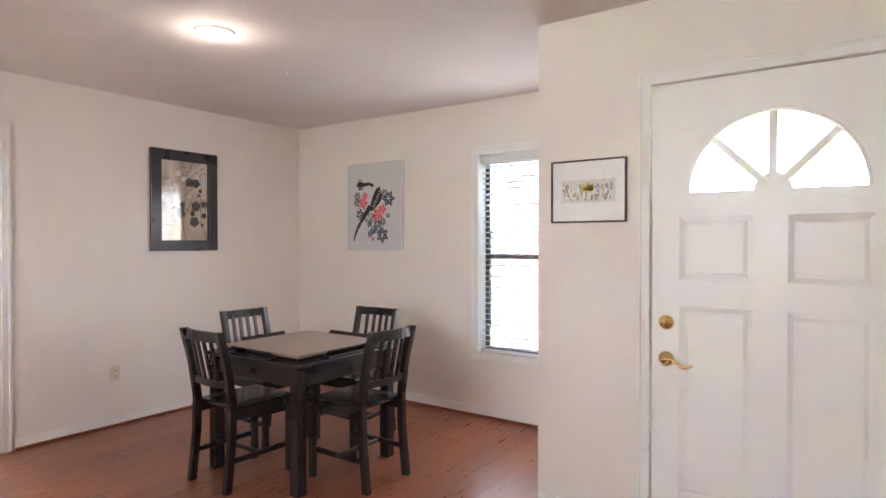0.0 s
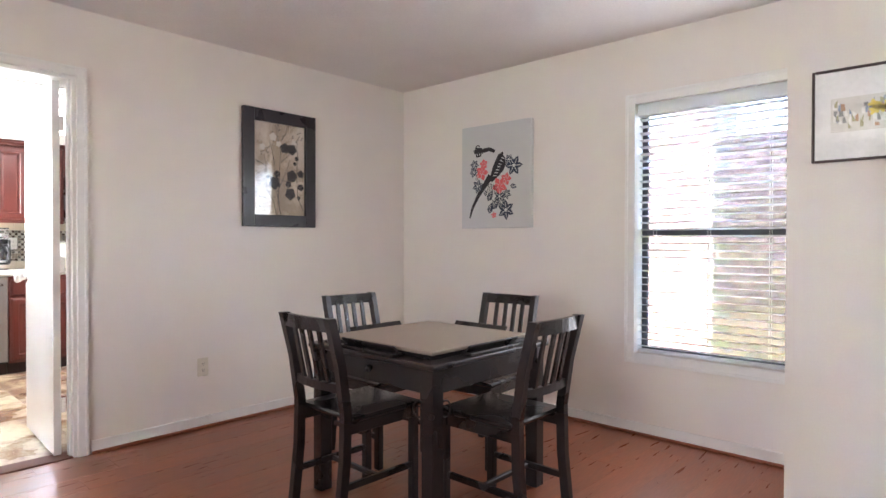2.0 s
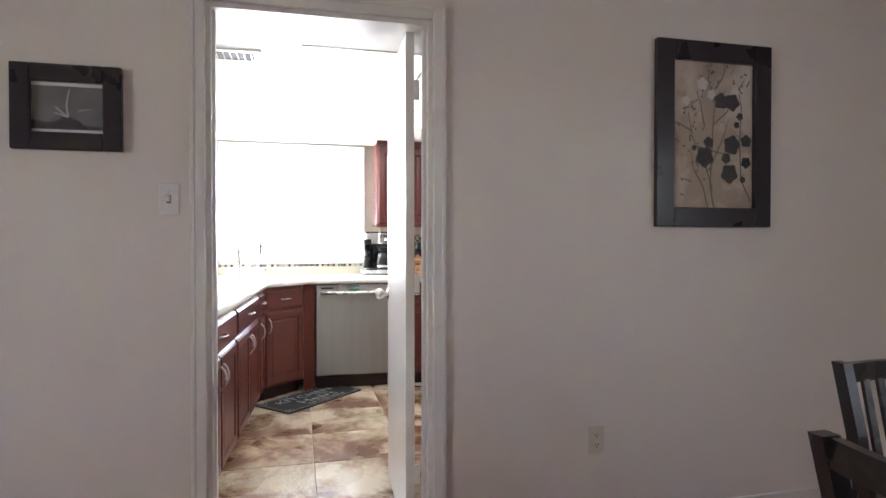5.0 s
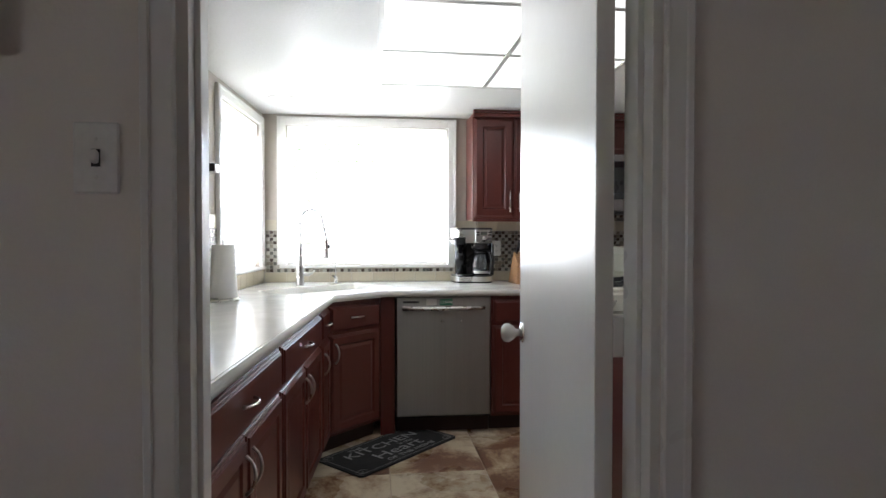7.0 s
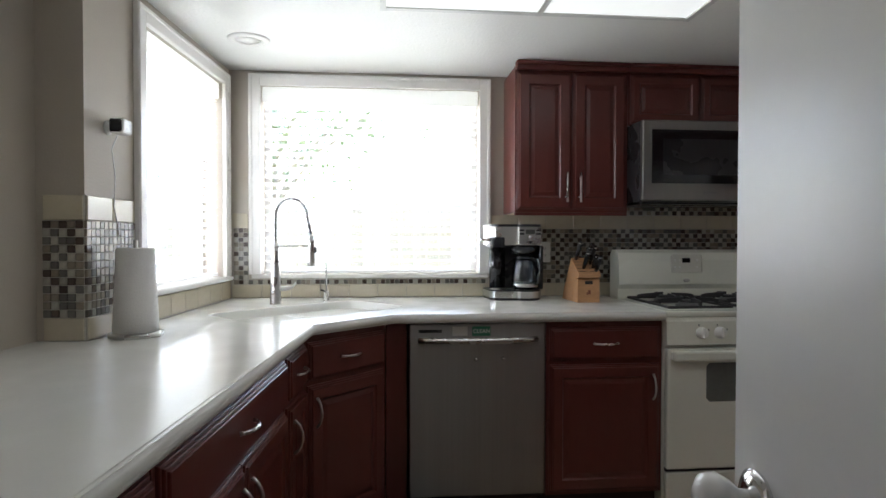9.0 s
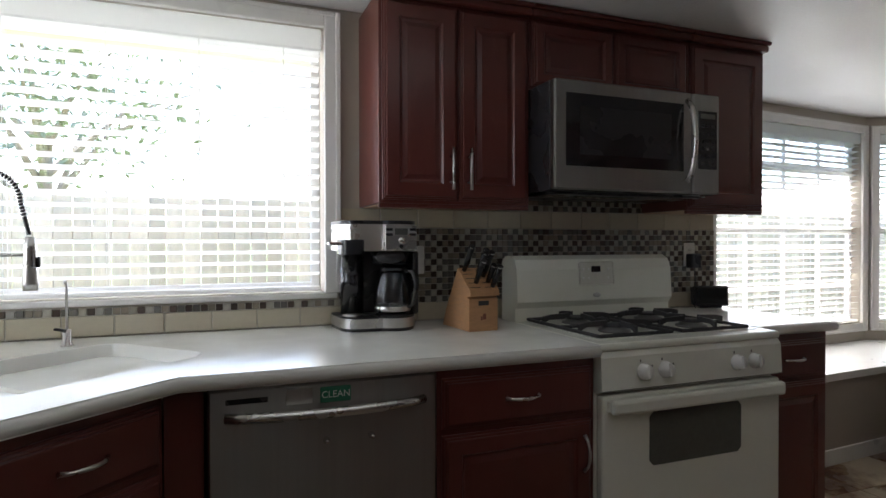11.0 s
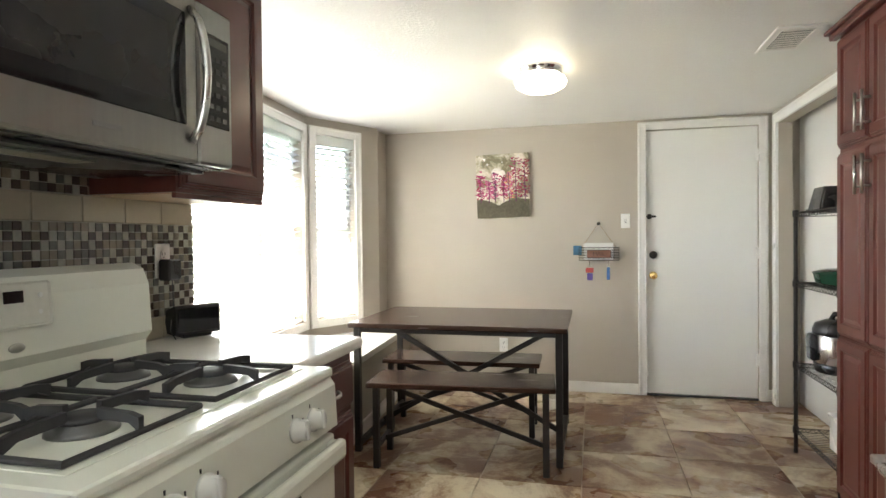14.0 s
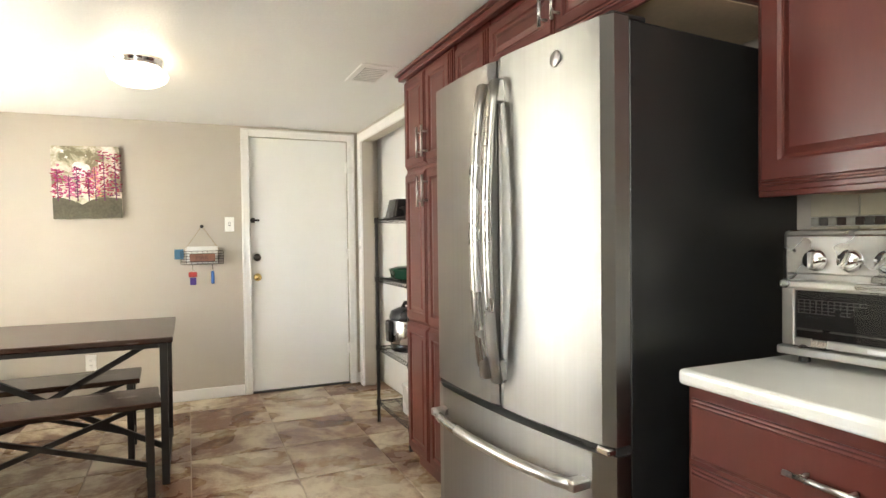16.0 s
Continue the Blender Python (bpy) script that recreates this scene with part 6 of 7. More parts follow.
def bench(m, label):
    t = thing("bench", m, label, "bench", "benches at the breakfast table")
    w, d, h = 1.0, 0.34, 0.462
    part("seat", B(-w / 2, w / 2, -d / 2, d / 2, h - 0.028, h, 0.004), BROWNWOOD, t)
    for sx in (-1, 1):
        for sy in (-1, 1):
            x, y = sx * (w / 2 - 0.05), sy * (d / 2 - 0.03)
            part("leg", B(x - 0.017, x + 0.017, y - 0.017, y + 0.017, 0, h - 0.028, 0.002), BLACKSTEEL, t)
        part("side_rail", B(sx * (w / 2 - 0.05) - 0.012, sx * (w / 2 - 0.05) + 0.012, -d / 2 + 0.047, d / 2 - 0.047, 0.10, 0.125, 0.002), BLACKSTEEL, t)
    for sx in (-1, 1):
        part("cross_brace", flat_bar(bmesh.new(), (sx * (w / 2 - 0.06), sx * 0.010, h - 0.045), (-sx * (w / 2 - 0.06), sx * 0.010, 0.115), 0.024, 0.018), BLACKSTEEL, t)
    return t


b0 = bench(pose(-7.145, 4.605, 0, 0, 0, 4.4), "dark wood bench pushed under the table")
copy_thing(b0, pose(-7.27, 5.21, 0, 0, 0, 2.0))

# ---- canvas and mail holder on the back wall ----
SKY = blotched("painted_dusk_sky", (0.20, 0.18, 0.11), (0.42, 0.38, 0.27), (0.75, 0.68, 0.60), 5, 0.7, 0.1)
HILL = mat("painted_olive_hill", (0.10, 0.09, 0.06), 0.8, vary=0.4, scale=14, bump=0.1)
MAG = [mat("paint_" + n, c, 0.7, vary=0.4, scale=20, bump=0.15) for n, c in (("crimson", (0.26, 0.015, 0.05)), ("magenta", (0.36, 0.03, 0.14)), ("pink", (0.52, 0.14, 0.25)), ("plum", (0.10, 0.015, 0.07)), ("white", (0.80, 0.76, 0.72)), ("orange", (0.62, 0.32, 0.15)))]
pc = thing("tree_canvas", pose(-7.362, YB, 1.389, 0, -1.4), "small painted canvas of red trees on hills", "picture")
cw, ch = 0.43, 0.52
part("canvas", B(0, cw, -0.032, -0.001, 0, ch, 0.003), SKY, pc)
PV = lambda u, v: (u * cw, (1 - v) * ch)
bm = bmesh.new()
flat(bm, [PV(*p) for p in ((0.0, 0.995), (0.0, 0.70), (0.12, 0.70), (0.28, 0.74), (0.42, 0.80), (0.55, 0.74), (0.75, 0.70), (1.0, 0.72), (1.0, 0.995))], -0.0322)
part("hill", bm, HILL, pc, "dark painted hills")
rng = random.Random(3)
bms = [bmesh.new() for _ in MAG]
petal(bms[4], *PV(0.42, 0.32), 0.055, -0.0322, 3, 0.12, 2)
for u, top, wid, ms in ((0.08, 0.32, 0.13, (0, 1)), (0.24, 0.40, 0.10, (1, 2)), (0.36, 0.30, 0.11, (1, 3, 2)), (0.52, 0.34, 0.10, (0, 1)), (0.62, 0.28, 0.10, (2, 5, 1)), (0.75, 0.08, 0.15, (0, 0, 1)), (0.92, 0.10, 0.14, (0, 0, 3))):
    stroke(bms[3], [PV(u, 0.75), PV(u, top)], 0.004, 0.002, -0.0332)
    for k in range(95):
        v = top + (0.70 - top) * rng.random()
        r = wid * (0.35 + 0.65 * (v - top) / (0.70 - top)) if ms[0] else wid
        x, z = PV(min(0.97, max(0.03, u + rng.uniform(-r, r) * 0.6)), v)
        leafshape(bms[rng.choice(ms)], x, z, rng.uniform(0.014, 0.03), 0.010, rng.choice((0, 180, 20, 160)) + rng.uniform(-15, 15), -0.0326 - 0.0001 * rng.random())
for k in range(26):
    x, z = PV(rng.uniform(0.04, 0.96), rng.uniform(0.03, 0.6))
    petal(bms[4 if k % 3 else 2], x, z, rng.choice((0.003, 0.003, 0.004, 0.009, 0.012)), -0.0336, 4, 0.3, k)
for bm, c in zip(bms, MAG):
    tagged(part("brushwork", bm, c, pc), "dabs of paint", kind="stuff")

WIRE = mat("dark_wire", (0.03, 0.025, 0.025), 0.4, 0.6, bump=0)
JUTE = mat("jute_string", (0.36, 0.27, 0.18), 0.9, bump=0)
mh = thing("mail_holder", pose(-6.40, YB, 1.05), "wire mail basket with letters hung on a string", "mail holder")
mwid, mdep, mhei = 0.30, 0.07, 0.10
for k in range(6):
    z = mhei * k / 5
    part("wire", tube(bmesh.new(), [(-mwid / 2, -0.004, z), (-mwid / 2, -mdep, z), (mwid / 2, -mdep, z), (mwid / 2, -0.004, z)], 0.0022, 6), WIRE, mh)
for k in range(9):
    x = -mwid / 2 + mwid * k / 8
    part("wire", tube(bmesh.new(), [(x, -0.004, 0), (x, -mdep, 0), (x, -mdep, mhei)], 0.0016, 5), WIRE, mh)
mp_ = part("name_board", B(-0.09, 0.09, -mdep - 0.008, -mdep - 0.003, 0.022, 0.078, 0.003), mat("rust_sign", (0.22, 0.10, 0.07), 0.7, vary=0.3, bump=0.1), mh, "rusty sign plate")
text("letters", "MAIL", 0.042, pose(0, -mdep - 0.0085, 0.05, 90), mat("dark_sign_letters", (0.06, 0.03, 0.025), 0.7, bump=0), mp_)
part("letter", B(-0.11, 0.11, -0.055, -0.05, 0.005, 0.135), WHITEMAT, mh, "white envelope")
part("letter", B(-0.12, 0.10, -0.04, -0.036, 0.005, 0.125), PALE, mh, "cream envelope")
part("card", B(-0.195, -0.13, -0.03, -0.026, 0.04, 0.115), mat("blue_card", (0.05, 0.16, 0.26), 0.6, bump=0), mh, "blue folded card")
part("string", tube(bmesh.new(), [(-0.13, -0.01, mhei), (-0.004, -0.016, 0.285), (0.004, -0.016, 0.285), (0.13, -0.01, mhei)], 0.002, 5), JUTE, mh, "jute string")
part("wall_knob", lathe(bmesh.new(), [(0, 0), (0.006, 0), (0.008, 0.012), (0.014, 0.018), (0.012, 0.028), (0, 0.03)], 14, pose(0, 0, 0.288, 90)), BLACKSTEEL, mh, "dark round peg", True)
for x in (-0.07, 0.07):
    part("key_hook", tube(bmesh.new(), [(x, -mdep, 0), (x, -mdep - 0.004, -0.03), (x, -mdep - 0.012, -0.036), (x, -mdep - 0.018, -0.028)], 0.002, 5), WIRE, mh, "wire key hook")
kr = thing("key_ring", pose(-6.47, YB - 0.085, 0.985), "key ring with a red and purple charm", "keys")
part("ring", tube(bmesh.new(), [(0.012 * math.cos(a), 0, 0.012 * math.sin(a) + 0.022) for a in [k * math.pi / 8 for k in range(16)]], 0.0015, 5, True), CHROME, kr)
part("charm", B(-0.03, 0.03, -0.006, 0.006, -0.03, 0.008, 0.005), mat("red_charm", (0.45, 0.05, 0.04), 0.5, bump=0), kr, "red charm")
part("charm", B(-0.02, 0.024, -0.005, 0.005, -0.09, -0.034, 0.004), mat("purple_charm", (0.10, 0.06, 0.30), 0.5, bump=0), kr, "purple charm")
kr2 = thing("key_ring", pose(-6.33, YB - 0.085, 0.985), "key ring with a slim blue tag", "keys")
part("ring", tube(bmesh.new(), [(0.010 * math.cos(a), 0, 0.010 * math.sin(a) + 0.024) for a in [k * math.pi / 8 for k in range(16)]], 0.0015, 5, True), CHROME, kr2)
part("tag", B(-0.012, 0.012, -0.005, 0.005, -0.085, 0.012, 0.004), mat("blue_tag", (0.04, 0.14, 0.40), 0.5, bump=0), kr2, "blue tag")

# ---- ceiling fixtures ----
DOME = glow("lit_opal_glass", (1.0, 0.90, 0.72), 0.35)
dm = thing("dome_light", pose(-6.71, 4.63, ZK), "lit white opal dome light with brass base", "ceiling light")
part("base", lathe(bmesh.new(), [(0, 0), (0.115, 0), (0.118, -0.012), (0.108, -0.02), (0.112, -0.03), (0.104, -0.045), (0, -0.045)], 32), CHROME, dm, "polished nickel base", True)
part("shade", lathe(bmesh.new(), [(0.10, -0.042), (0.128, -0.055), (0.138, -0.075), (0.128, -0.100), (0.09, -0.122), (0.04, -0.133), (0, -0.135)], 32), DOME, dm, "glowing opal glass shade", True)


def vent(m, label, w=0.36, d=0.20):
    t = thing("ceiling_vent", m, label, "vent")
    # Near-black sheet that stands in for the shade between the louvres.
    part("backing", B(-w / 2 + 0.03, w / 2 - 0.03, -d / 2 + 0.03, d / 2 - 0.03, -0.004, -0.001), SLOT, t)
    for a, b, c, e in ((-w / 2, -w / 2 + 0.04, -d / 2, d / 2), (w / 2 - 0.04, w / 2, -d / 2, d / 2), (-w / 2 + 0.04, w / 2 - 0.04, -d / 2, -d / 2 + 0.035), (-w / 2 + 0.04, w / 2 - 0.04, d / 2 - 0.035, d / 2)):
        part("frame", B(a, b, c, e, -0.009, 0, 0.003), TRIM, t)
    n = 9
    for k in range(n):
        x = -w / 2 + 0.05 + (w - 0.10) * k / (n - 1)
        part("slat", B(-0.0045, 0.0045, -d / 2 + 0.036, d / 2 - 0.036, -0.001, 0.001, 0, pose(x, 0, -0.008, 0, 28)), TRIM, t)
    return t


vent(pose(-5.57, 4.47, ZK, 0, 0, 90), "white louvred ceiling vent above the pantry")
vent(pose(-5.25, 0.43, ZK, 0, 0, 90), "white louvred ceiling vent near the doorway")

# ---- wire rack in the closet opening ----
rk = thing("wire_rack", pose(-5.34, 5.155, 0), "black four-tier wire shelving rack", "shelf")
rw, rd = 0.33, 0.62
for x in (0, rw):
    for y in (0, -rd):
        pl = part("post", tube(bmesh.new(), [(x, y, 0.0), (x, y, 1.37)], 0.011, 10), BLACKSTEEL, rk)
        for z in (0.137, 0.506, 0.964, 1.356):
            part("collar", tube(bmesh.new(), [(x, y, z - 0.025), (x, y, z + 0.012)], 0.016, 10), BLACKSTEEL, pl)
SHELVES = (0.137, 0.506, 0.964, 1.356)
for z in SHELVES:
    bm = bmesh.new()
    for dz in (0.0, -0.022):
        tube(bm, [(0, 0, z + dz), (rw, 0, z + dz), (rw, -rd, z + dz), (0, -rd, z + dz)], 0.003, 5, True)
    for k in range(16):
        for x in (0, rw):
            tube(bm, [(x, -rd * k / 16, z), (x, -rd * (k + 0.5) / 16, z - 0.022), (x, -rd * (k + 1) / 16, z)], 0.002, 4)
    for k in range(8):
        for y in (0, -rd):
            tube(bm, [(rw * k / 8, y, z), (rw * (k + 0.5) / 8, y, z - 0.022), (rw * (k + 1) / 8, y, z)], 0.002, 4)
    for k in range(1, 22):
        tube(bm, [(0, -rd * k / 22, z + 0.002), (rw, -rd * k / 22, z + 0.002)], 0.0017, 4)
    for x in (rw / 3, 2 * rw / 3):
        tube(bm, [(x, 0, z - 0.001), (x, -rd, z - 0.001)], 0.003, 4)
    part("shelf", bm, BLACKSTEEL, rk, "black wire shelf")
RX, RY = -5.34, 5.155
ip = thing("pressure_cooker", pose(RX + 0.16, RY - 0.22, 0.5095), "steel electric pressure cooker with black lid", "pressure cooker")
part("base", lathe(bmesh.new(), [(0, 0), (0.125, 0), (0.135, 0.01), (0.138, 0.045), (0.132, 0.05), (0, 0.05)], 32), BLACKP, ip, smooth=True)
part("body", lathe(bmesh.new(), [(0, 0.05), (0.136, 0.05), (0.138, 0.055), (0.138, 0.195), (0.134, 0.2), (0, 0.2)], 32), STEEL_H, ip, "brushed steel body", True)
part("lid", lathe(bmesh.new(), [(0, 0.2), (0.142, 0.2), (0.144, 0.22), (0.13, 0.255), (0.08, 0.275), (0, 0.28)], 32), BLACKP, ip, "black lid", True)
part("lid_handle", tube(bmesh.new(), [(-0.06, 0, 0.27), (-0.045, 0, 0.305), (0.045, 0, 0.305), (0.06, 0, 0.27)], 0.014, 10), BLACKP, ip, "black lid handle", True)
part("control_panel", B(-0.165, -0.13, -0.04, 0.05, 0.06, 0.20, 0.015, seg=2), BLACKP, ip, "black control panel")
part("display", B(-0.168, -0.164, -0.02, 0.03, 0.13, 0.18), GREYGLASS, ip)
gp = thing("casserole_pan", pose(RX + 0.16, RY - 0.25, 0.9675), "dark green enamelled casserole pan with lid", "pan")
GREEN = mat("green_enamel", (0.015, 0.06, 0.035), 0.2, vary=0.1, bump=0)
part("pan", lathe(bmesh.new(), [(0, 0), (0.12, 0), (0.138, 0.015), (0.148, 0.06), (0.152, 0.063), (0, 0.063)], 32), GREEN, gp, smooth=True)
part("lid", lathe(bmesh.new(), [(0.152, 0.063), (0.15, 0.068), (0.10, 0.083), (0, 0.09)], 32), GREEN, gp, smooth=True)
part("knob", lathe(bmesh.new(), [(0, 0.09), (0.01, 0.09), (0.018, 0.104), (0, 0.11)], 16), GREEN, gp, smooth=True)
part("pan_handle", B(-0.03, 0.03, 0.14, 0.20, 0.048, 0.06, 0.005), GREEN, gp)
lt = thing("loaf_tin", pose(RX + 0.15, RY - 0.27, 1.3595), "black upside-down loaf tin", "baking tin")
bm = prism(bmesh.new(), rrect(0.30, 0.20, 0.02, 3), 0.115)
for v in bm.verts:
    if v.co.z > 0.05:
        v.co.x *= 0.82
        v.co.y *= 0.82
part("tin", bm, BLACKP, lt)
part("rim", B(-0.155, 0.155, -0.105, 0.105, 0.0, 0.006, 0.002), BLACKP, lt)
bl = thing("blender_jar", pose(RX + 0.17, RY - 0.50, 1.3595), "clear blender jar with a black lid", "blender")
part("motor_base", lathe(bmesh.new(), [(0, 0), (0.075, 0), (0.075, 0.10), (0.05, 0.14), (0, 0.14)], 24), BLACKP, bl, smooth=True)
part("jar", lathe(bmesh.new(), [(0.045, 0.14), (0.075, 0.38), (0.07, 0.38), (0.04, 0.145)], 24), KNOBW, bl, "cloudy plastic jar", True)
part("lid", lathe(bmesh.new(), [(0, 0.38), (0.08, 0.38), (0.078, 0.405), (0, 0.41)], 24), BLACKP, bl, smooth=True)
wb = thing("plastic_bin", pose(RX + 0.17, RY - 0.42, 0.1405), "white plastic storage bin", "bin")
part("bin", prism(bmesh.new(), rrect(0.22, 0.26, 0.03, 3), 0.16), KNOBW, wb)
part("bin_lid", prism(bmesh.new(), rrect(0.23, 0.27, 0.03, 3), 0.015, pose(0, 0, 0.16)), KNOBW, wb)

# ---- on the counters ----
CZ = CT + 0.0005
ft = thing("kitchen_faucet", pose(-7.53, 0.28, CZ, 0, 0, 82), "tall steel spring faucet behind the sink", "faucet")
part("base", lathe(bmesh.new(), [(0, 0), (0.028, 0), (0.028, 0.006), (0.026, 0.01), (0.024, 0.12), (0.018, 0.25), (0.018, 0.30), (0, 0.30)], 20), STEEL_H, ft, "tapered steel body", True)
path = [(0, 0, 0.30 + 0.13 * k / 8) for k in range(9)] + [(0.078 - 0.078 * math.cos(a), 0, 0.43 + 0.085 * math.sin(a)) for a in [math.pi * k / 16 for k in range(1, 17)]] + [(0.156 + 0.004 * k, 0, 0.43 - 0.018 * k) for k in range(1, 6)]
part("hose", tube(bmesh.new(), path, 0.006, 8), BLACKP, ft, "dark hose")
coil = []
L = [0]
for a, b in zip(path, path[1:]):
    L.append(L[-1] + (Vector(b) - Vector(a)).length)
turns, n = 46, 46 * 8
for k in range(n + 1):
    s = L[-1] * 0.90 * k / n
    i = max(j for j in range(len(L) - 1) if L[j] <= s)
    u = (s - L[i]) / (L[i + 1] - L[i])
    p = Vector(path[i]).lerp(Vector(path[i + 1]), u)
    d = (Vector(path[i + 1]) - Vector(path[i])).normalized()
    e = Vector((0, 1, 0))
    c = d.cross(e)
    a = 2 * math.pi * turns * k / n
    coil.append(p + (e * math.cos(a) + c * math.sin(a)) * 0.010)
part("spring", tube(bmesh.new(), coil, 0.0022, 5), CHROME, ft, "steel spring coil", True)
part("holder_arm", tube(bmesh.new(), [(0, 0, 0.285), (0.166, 0, 0.285)], 0.005, 8), STEEL_H, ft)
part("spray_head", lathe(bmesh.new(), [(0, 0), (0.018, 0), (0.02, 0.02), (0.016, 0.12), (0.011, 0.15), (0, 0.15)], 18, pose(0.178, 0, 0.185)), STEEL_H, ft, "steel spray head", True)
part("spray_button", B(0.196, 0.203, -0.005, 0.005, 0.25, 0.28, 0.002), BLACKP, ft)
part("lever", tube(bmesh.new(), [(0.01, 0, 0.075), (0.06, 0, 0.078), (0.085, 0, 0.085), (0.10, 0, 0.105)], [0.013, 0.013, 0.006, 0.005], 10), STEEL_H, ft, "side lever", True)
tp = thing("filter_tap", pose(-7.67, 0.51, CZ, 0, 0, -20), "slim steel filtered-water tap", "faucet")
part("base", lathe(bmesh.new(), [(0, 0), (0.018, 0), (0.018, 0.004), (0.012, 0.008), (0.012, 0.05), (0, 0.052)], 16), STEEL_H, tp, smooth=True)
part("spout", tube(bmesh.new(), [(0, 0, 0.05), (0, 0, 0.19), (0.006, 0, 0.20), (0.012, 0, 0.195)], 0.004, 8), STEEL_H, tp, smooth=True)
part("lever", tube(bmesh.new(), [(0, 0, 0.045), (0.035, 0, 0.055), (0.06, 0, 0.06)], [0.006, 0.005, 0.004], 8), BLACKP, tp, "black lever", True)

PAPER = mat("paper_towel", (0.84, 0.83, 0.81), 0.95, vary=0.03, fine=200, bump=0.15)
pp = thing("paper_towel_holder", pose(-6.60, 0.005, CZ), "white paper towel roll on a steel stand", "paper towel")
part("base", lathe(bmesh.new(), [(0, 0), (0.082, 0), (0.083, 0.012), (0.076, 0.016), (0, 0.016)], 32), STEEL_H, pp, smooth=True)
part("roll", lathe(bmesh.new(), [(0.02, 0.017), (0.070, 0.017), (0.066, 0.10), (0.058, 0.285), (0.054, 0.290), (0.02, 0.29)], 32), PAPER, pp, smooth=True)
part("post", tube(bmesh.new(), [(0, 0, 0.01), (0, 0, 0.315)], 0.006, 10), STEEL_H, pp)
part("arm", tube(bmesh.new(), [(-0.078, 0, 0.01), (-0.08, 0, 0.16), (-0.08, 0, 0.25)], 0.004, 8), STEEL_H, pp, "steel tension arm")

cf = thing("coffee_maker", pose(-7.575, 1.36, CZ, 0, 0, 94), "black and steel coffee maker with glass carafe", "coffee maker")


def waisted(w, z0, z1):
    """Outline of two rounded lobes side by side, the second deeper, drawn from z0 to z1."""
    left = [(0.05 - (0.05 + w) * math.cos(radians(a)), 0.10 - (0.07 + w) * math.sin(radians(a))) for a in range(0, 81, 10)]
    right = [(0.195 - (0.09 + w) * math.cos(radians(a)), 0.10 - (0.11 + w) * math.sin(radians(a))) for a in range(50, 181, 13)]
    return prism(bmesh.new(), [(-w, 0.215), *left, *right, (0.285 + w, 0.215)], z1 - z0, pose(0, 0, z0))


part("foot", waisted(-0.004, 0, 0.012), BLACKP, cf)
part("base", waisted(0.0, 0.012, 0.046), STEEL_H, cf, "steel base band")
part("base_top", waisted(-0.003, 0.0465, 0.054), BLACKP, cf, "black base deck")
part("warming_plate", lathe(bmesh.new(), [(0, 0), (0.062, 0), (0.06, 0.004), (0, 0.004)], 24, pose(0.195, 0.085, 0.0545)), BLACKP, cf)
part("drip_tray", lathe(bmesh.new(), [(0, 0), (0.040, 0), (0.038, 0.004), (0, 0.004)], 24, pose(0.05, 0.085, 0.0545)), STEEL_H, cf, "steel drip tray", True)
part("tower", B(0.05, 0.28, 0.15, 0.213, 0.0545, 0.285, 0.008), BLACKP, cf)
part("pod_column", lathe(bmesh.new(), [(0, 0), (0.043, 0), (0.043, 0.235), (0, 0.235)], 28, pose(0.065, 0.155, 0.0545)), DARKGLASS, cf, "glossy black column", True)
part("side_column", B(0.262, 0.283, 0.03, 0.15, 0.0545, 0.285, 0.006), BLACKP, cf)
part("brew_basket", lathe(bmesh.new(), [(0, 0), (0.07, 0.004), (0.078, 0.05), (0, 0.05)], 28, pose(0.195, 0.09, 0.236)), BLACKP, cf, "black brew basket", True)
part("head", waisted(-0.002, 0.288, 0.383), STEEL_H, cf, "brushed steel head")
part("top_cover", waisted(0.0, 0.3835, 0.396), BLACKP, cf, "black lid")
part("control_panel", B(0.135, 0.256, -0.016, -0.0075, 0.292, 0.379, 0.002), STEEL_H, cf, "steel control panel")
part("display", B(0.172, 0.220, -0.018, -0.0155, 0.345, 0.368), GREYGLASS, cf, "grey display")
for x in (0.151, 0.240):
    for z in (0.346, 0.364):
        part("button", B(x - 0.012, x + 0.012, -0.0185, -0.0155, z - 0.0045, z + 0.0045, 0.001), BLACKP, cf)
part("dial", lathe(bmesh.new(), [(0, 0), (0.013, 0), (0.012, 0.007), (0, 0.008)], 18, pose(0.196, -0.016, 0.325, 90)), CHROME, cf, "round dial", True)
part("start_button", lathe(bmesh.new(), [(0, 0), (0.008, 0), (0.007, 0.003), (0, 0.003)], 14, pose(0.196, -0.016, 0.304, 90)), BLACKP, cf, "round black button", True)
part("pod_holder", prism(bmesh.new(), rrect(0.085, 0.10, 0.03, 5), 0.052, pose(0.035, 0.065, 0.276)), BLACKP, cf, "black pod holder")
part("pod_lever", B(-0.055, 0.0, 0.035, 0.06, 0.308, 0.320, 0.004), CHROME, cf, "chrome pod lever")
ck_ = part("carafe", lathe(bmesh.new(), [(0.05, 0.0), (0.066, 0.012), (0.070, 0.05), (0.064, 0.10), (0.050, 0.14), (0.047, 0.155), (0.045, 0.155), (0.048, 0.14), (0.061, 0.10), (0.067, 0.05), (0.063, 0.014), (0.046, 0.004), (0, 0.004), (0, 0.0)], 32, pose(0.195, 0.075, 0.059)), glass("carafe_glass", (0.75, 0.78, 0.8)), cf, "clear glass carafe", True)
part("carafe_lid", lathe(bmesh.new(), [(0, 0.155), (0.05, 0.155), (0.05, 0.166), (0.02, 0.174), (0, 0.174)], 24, pose(0.195, 0.075, 0.059)), BLACKP, ck_, "black lid", True)
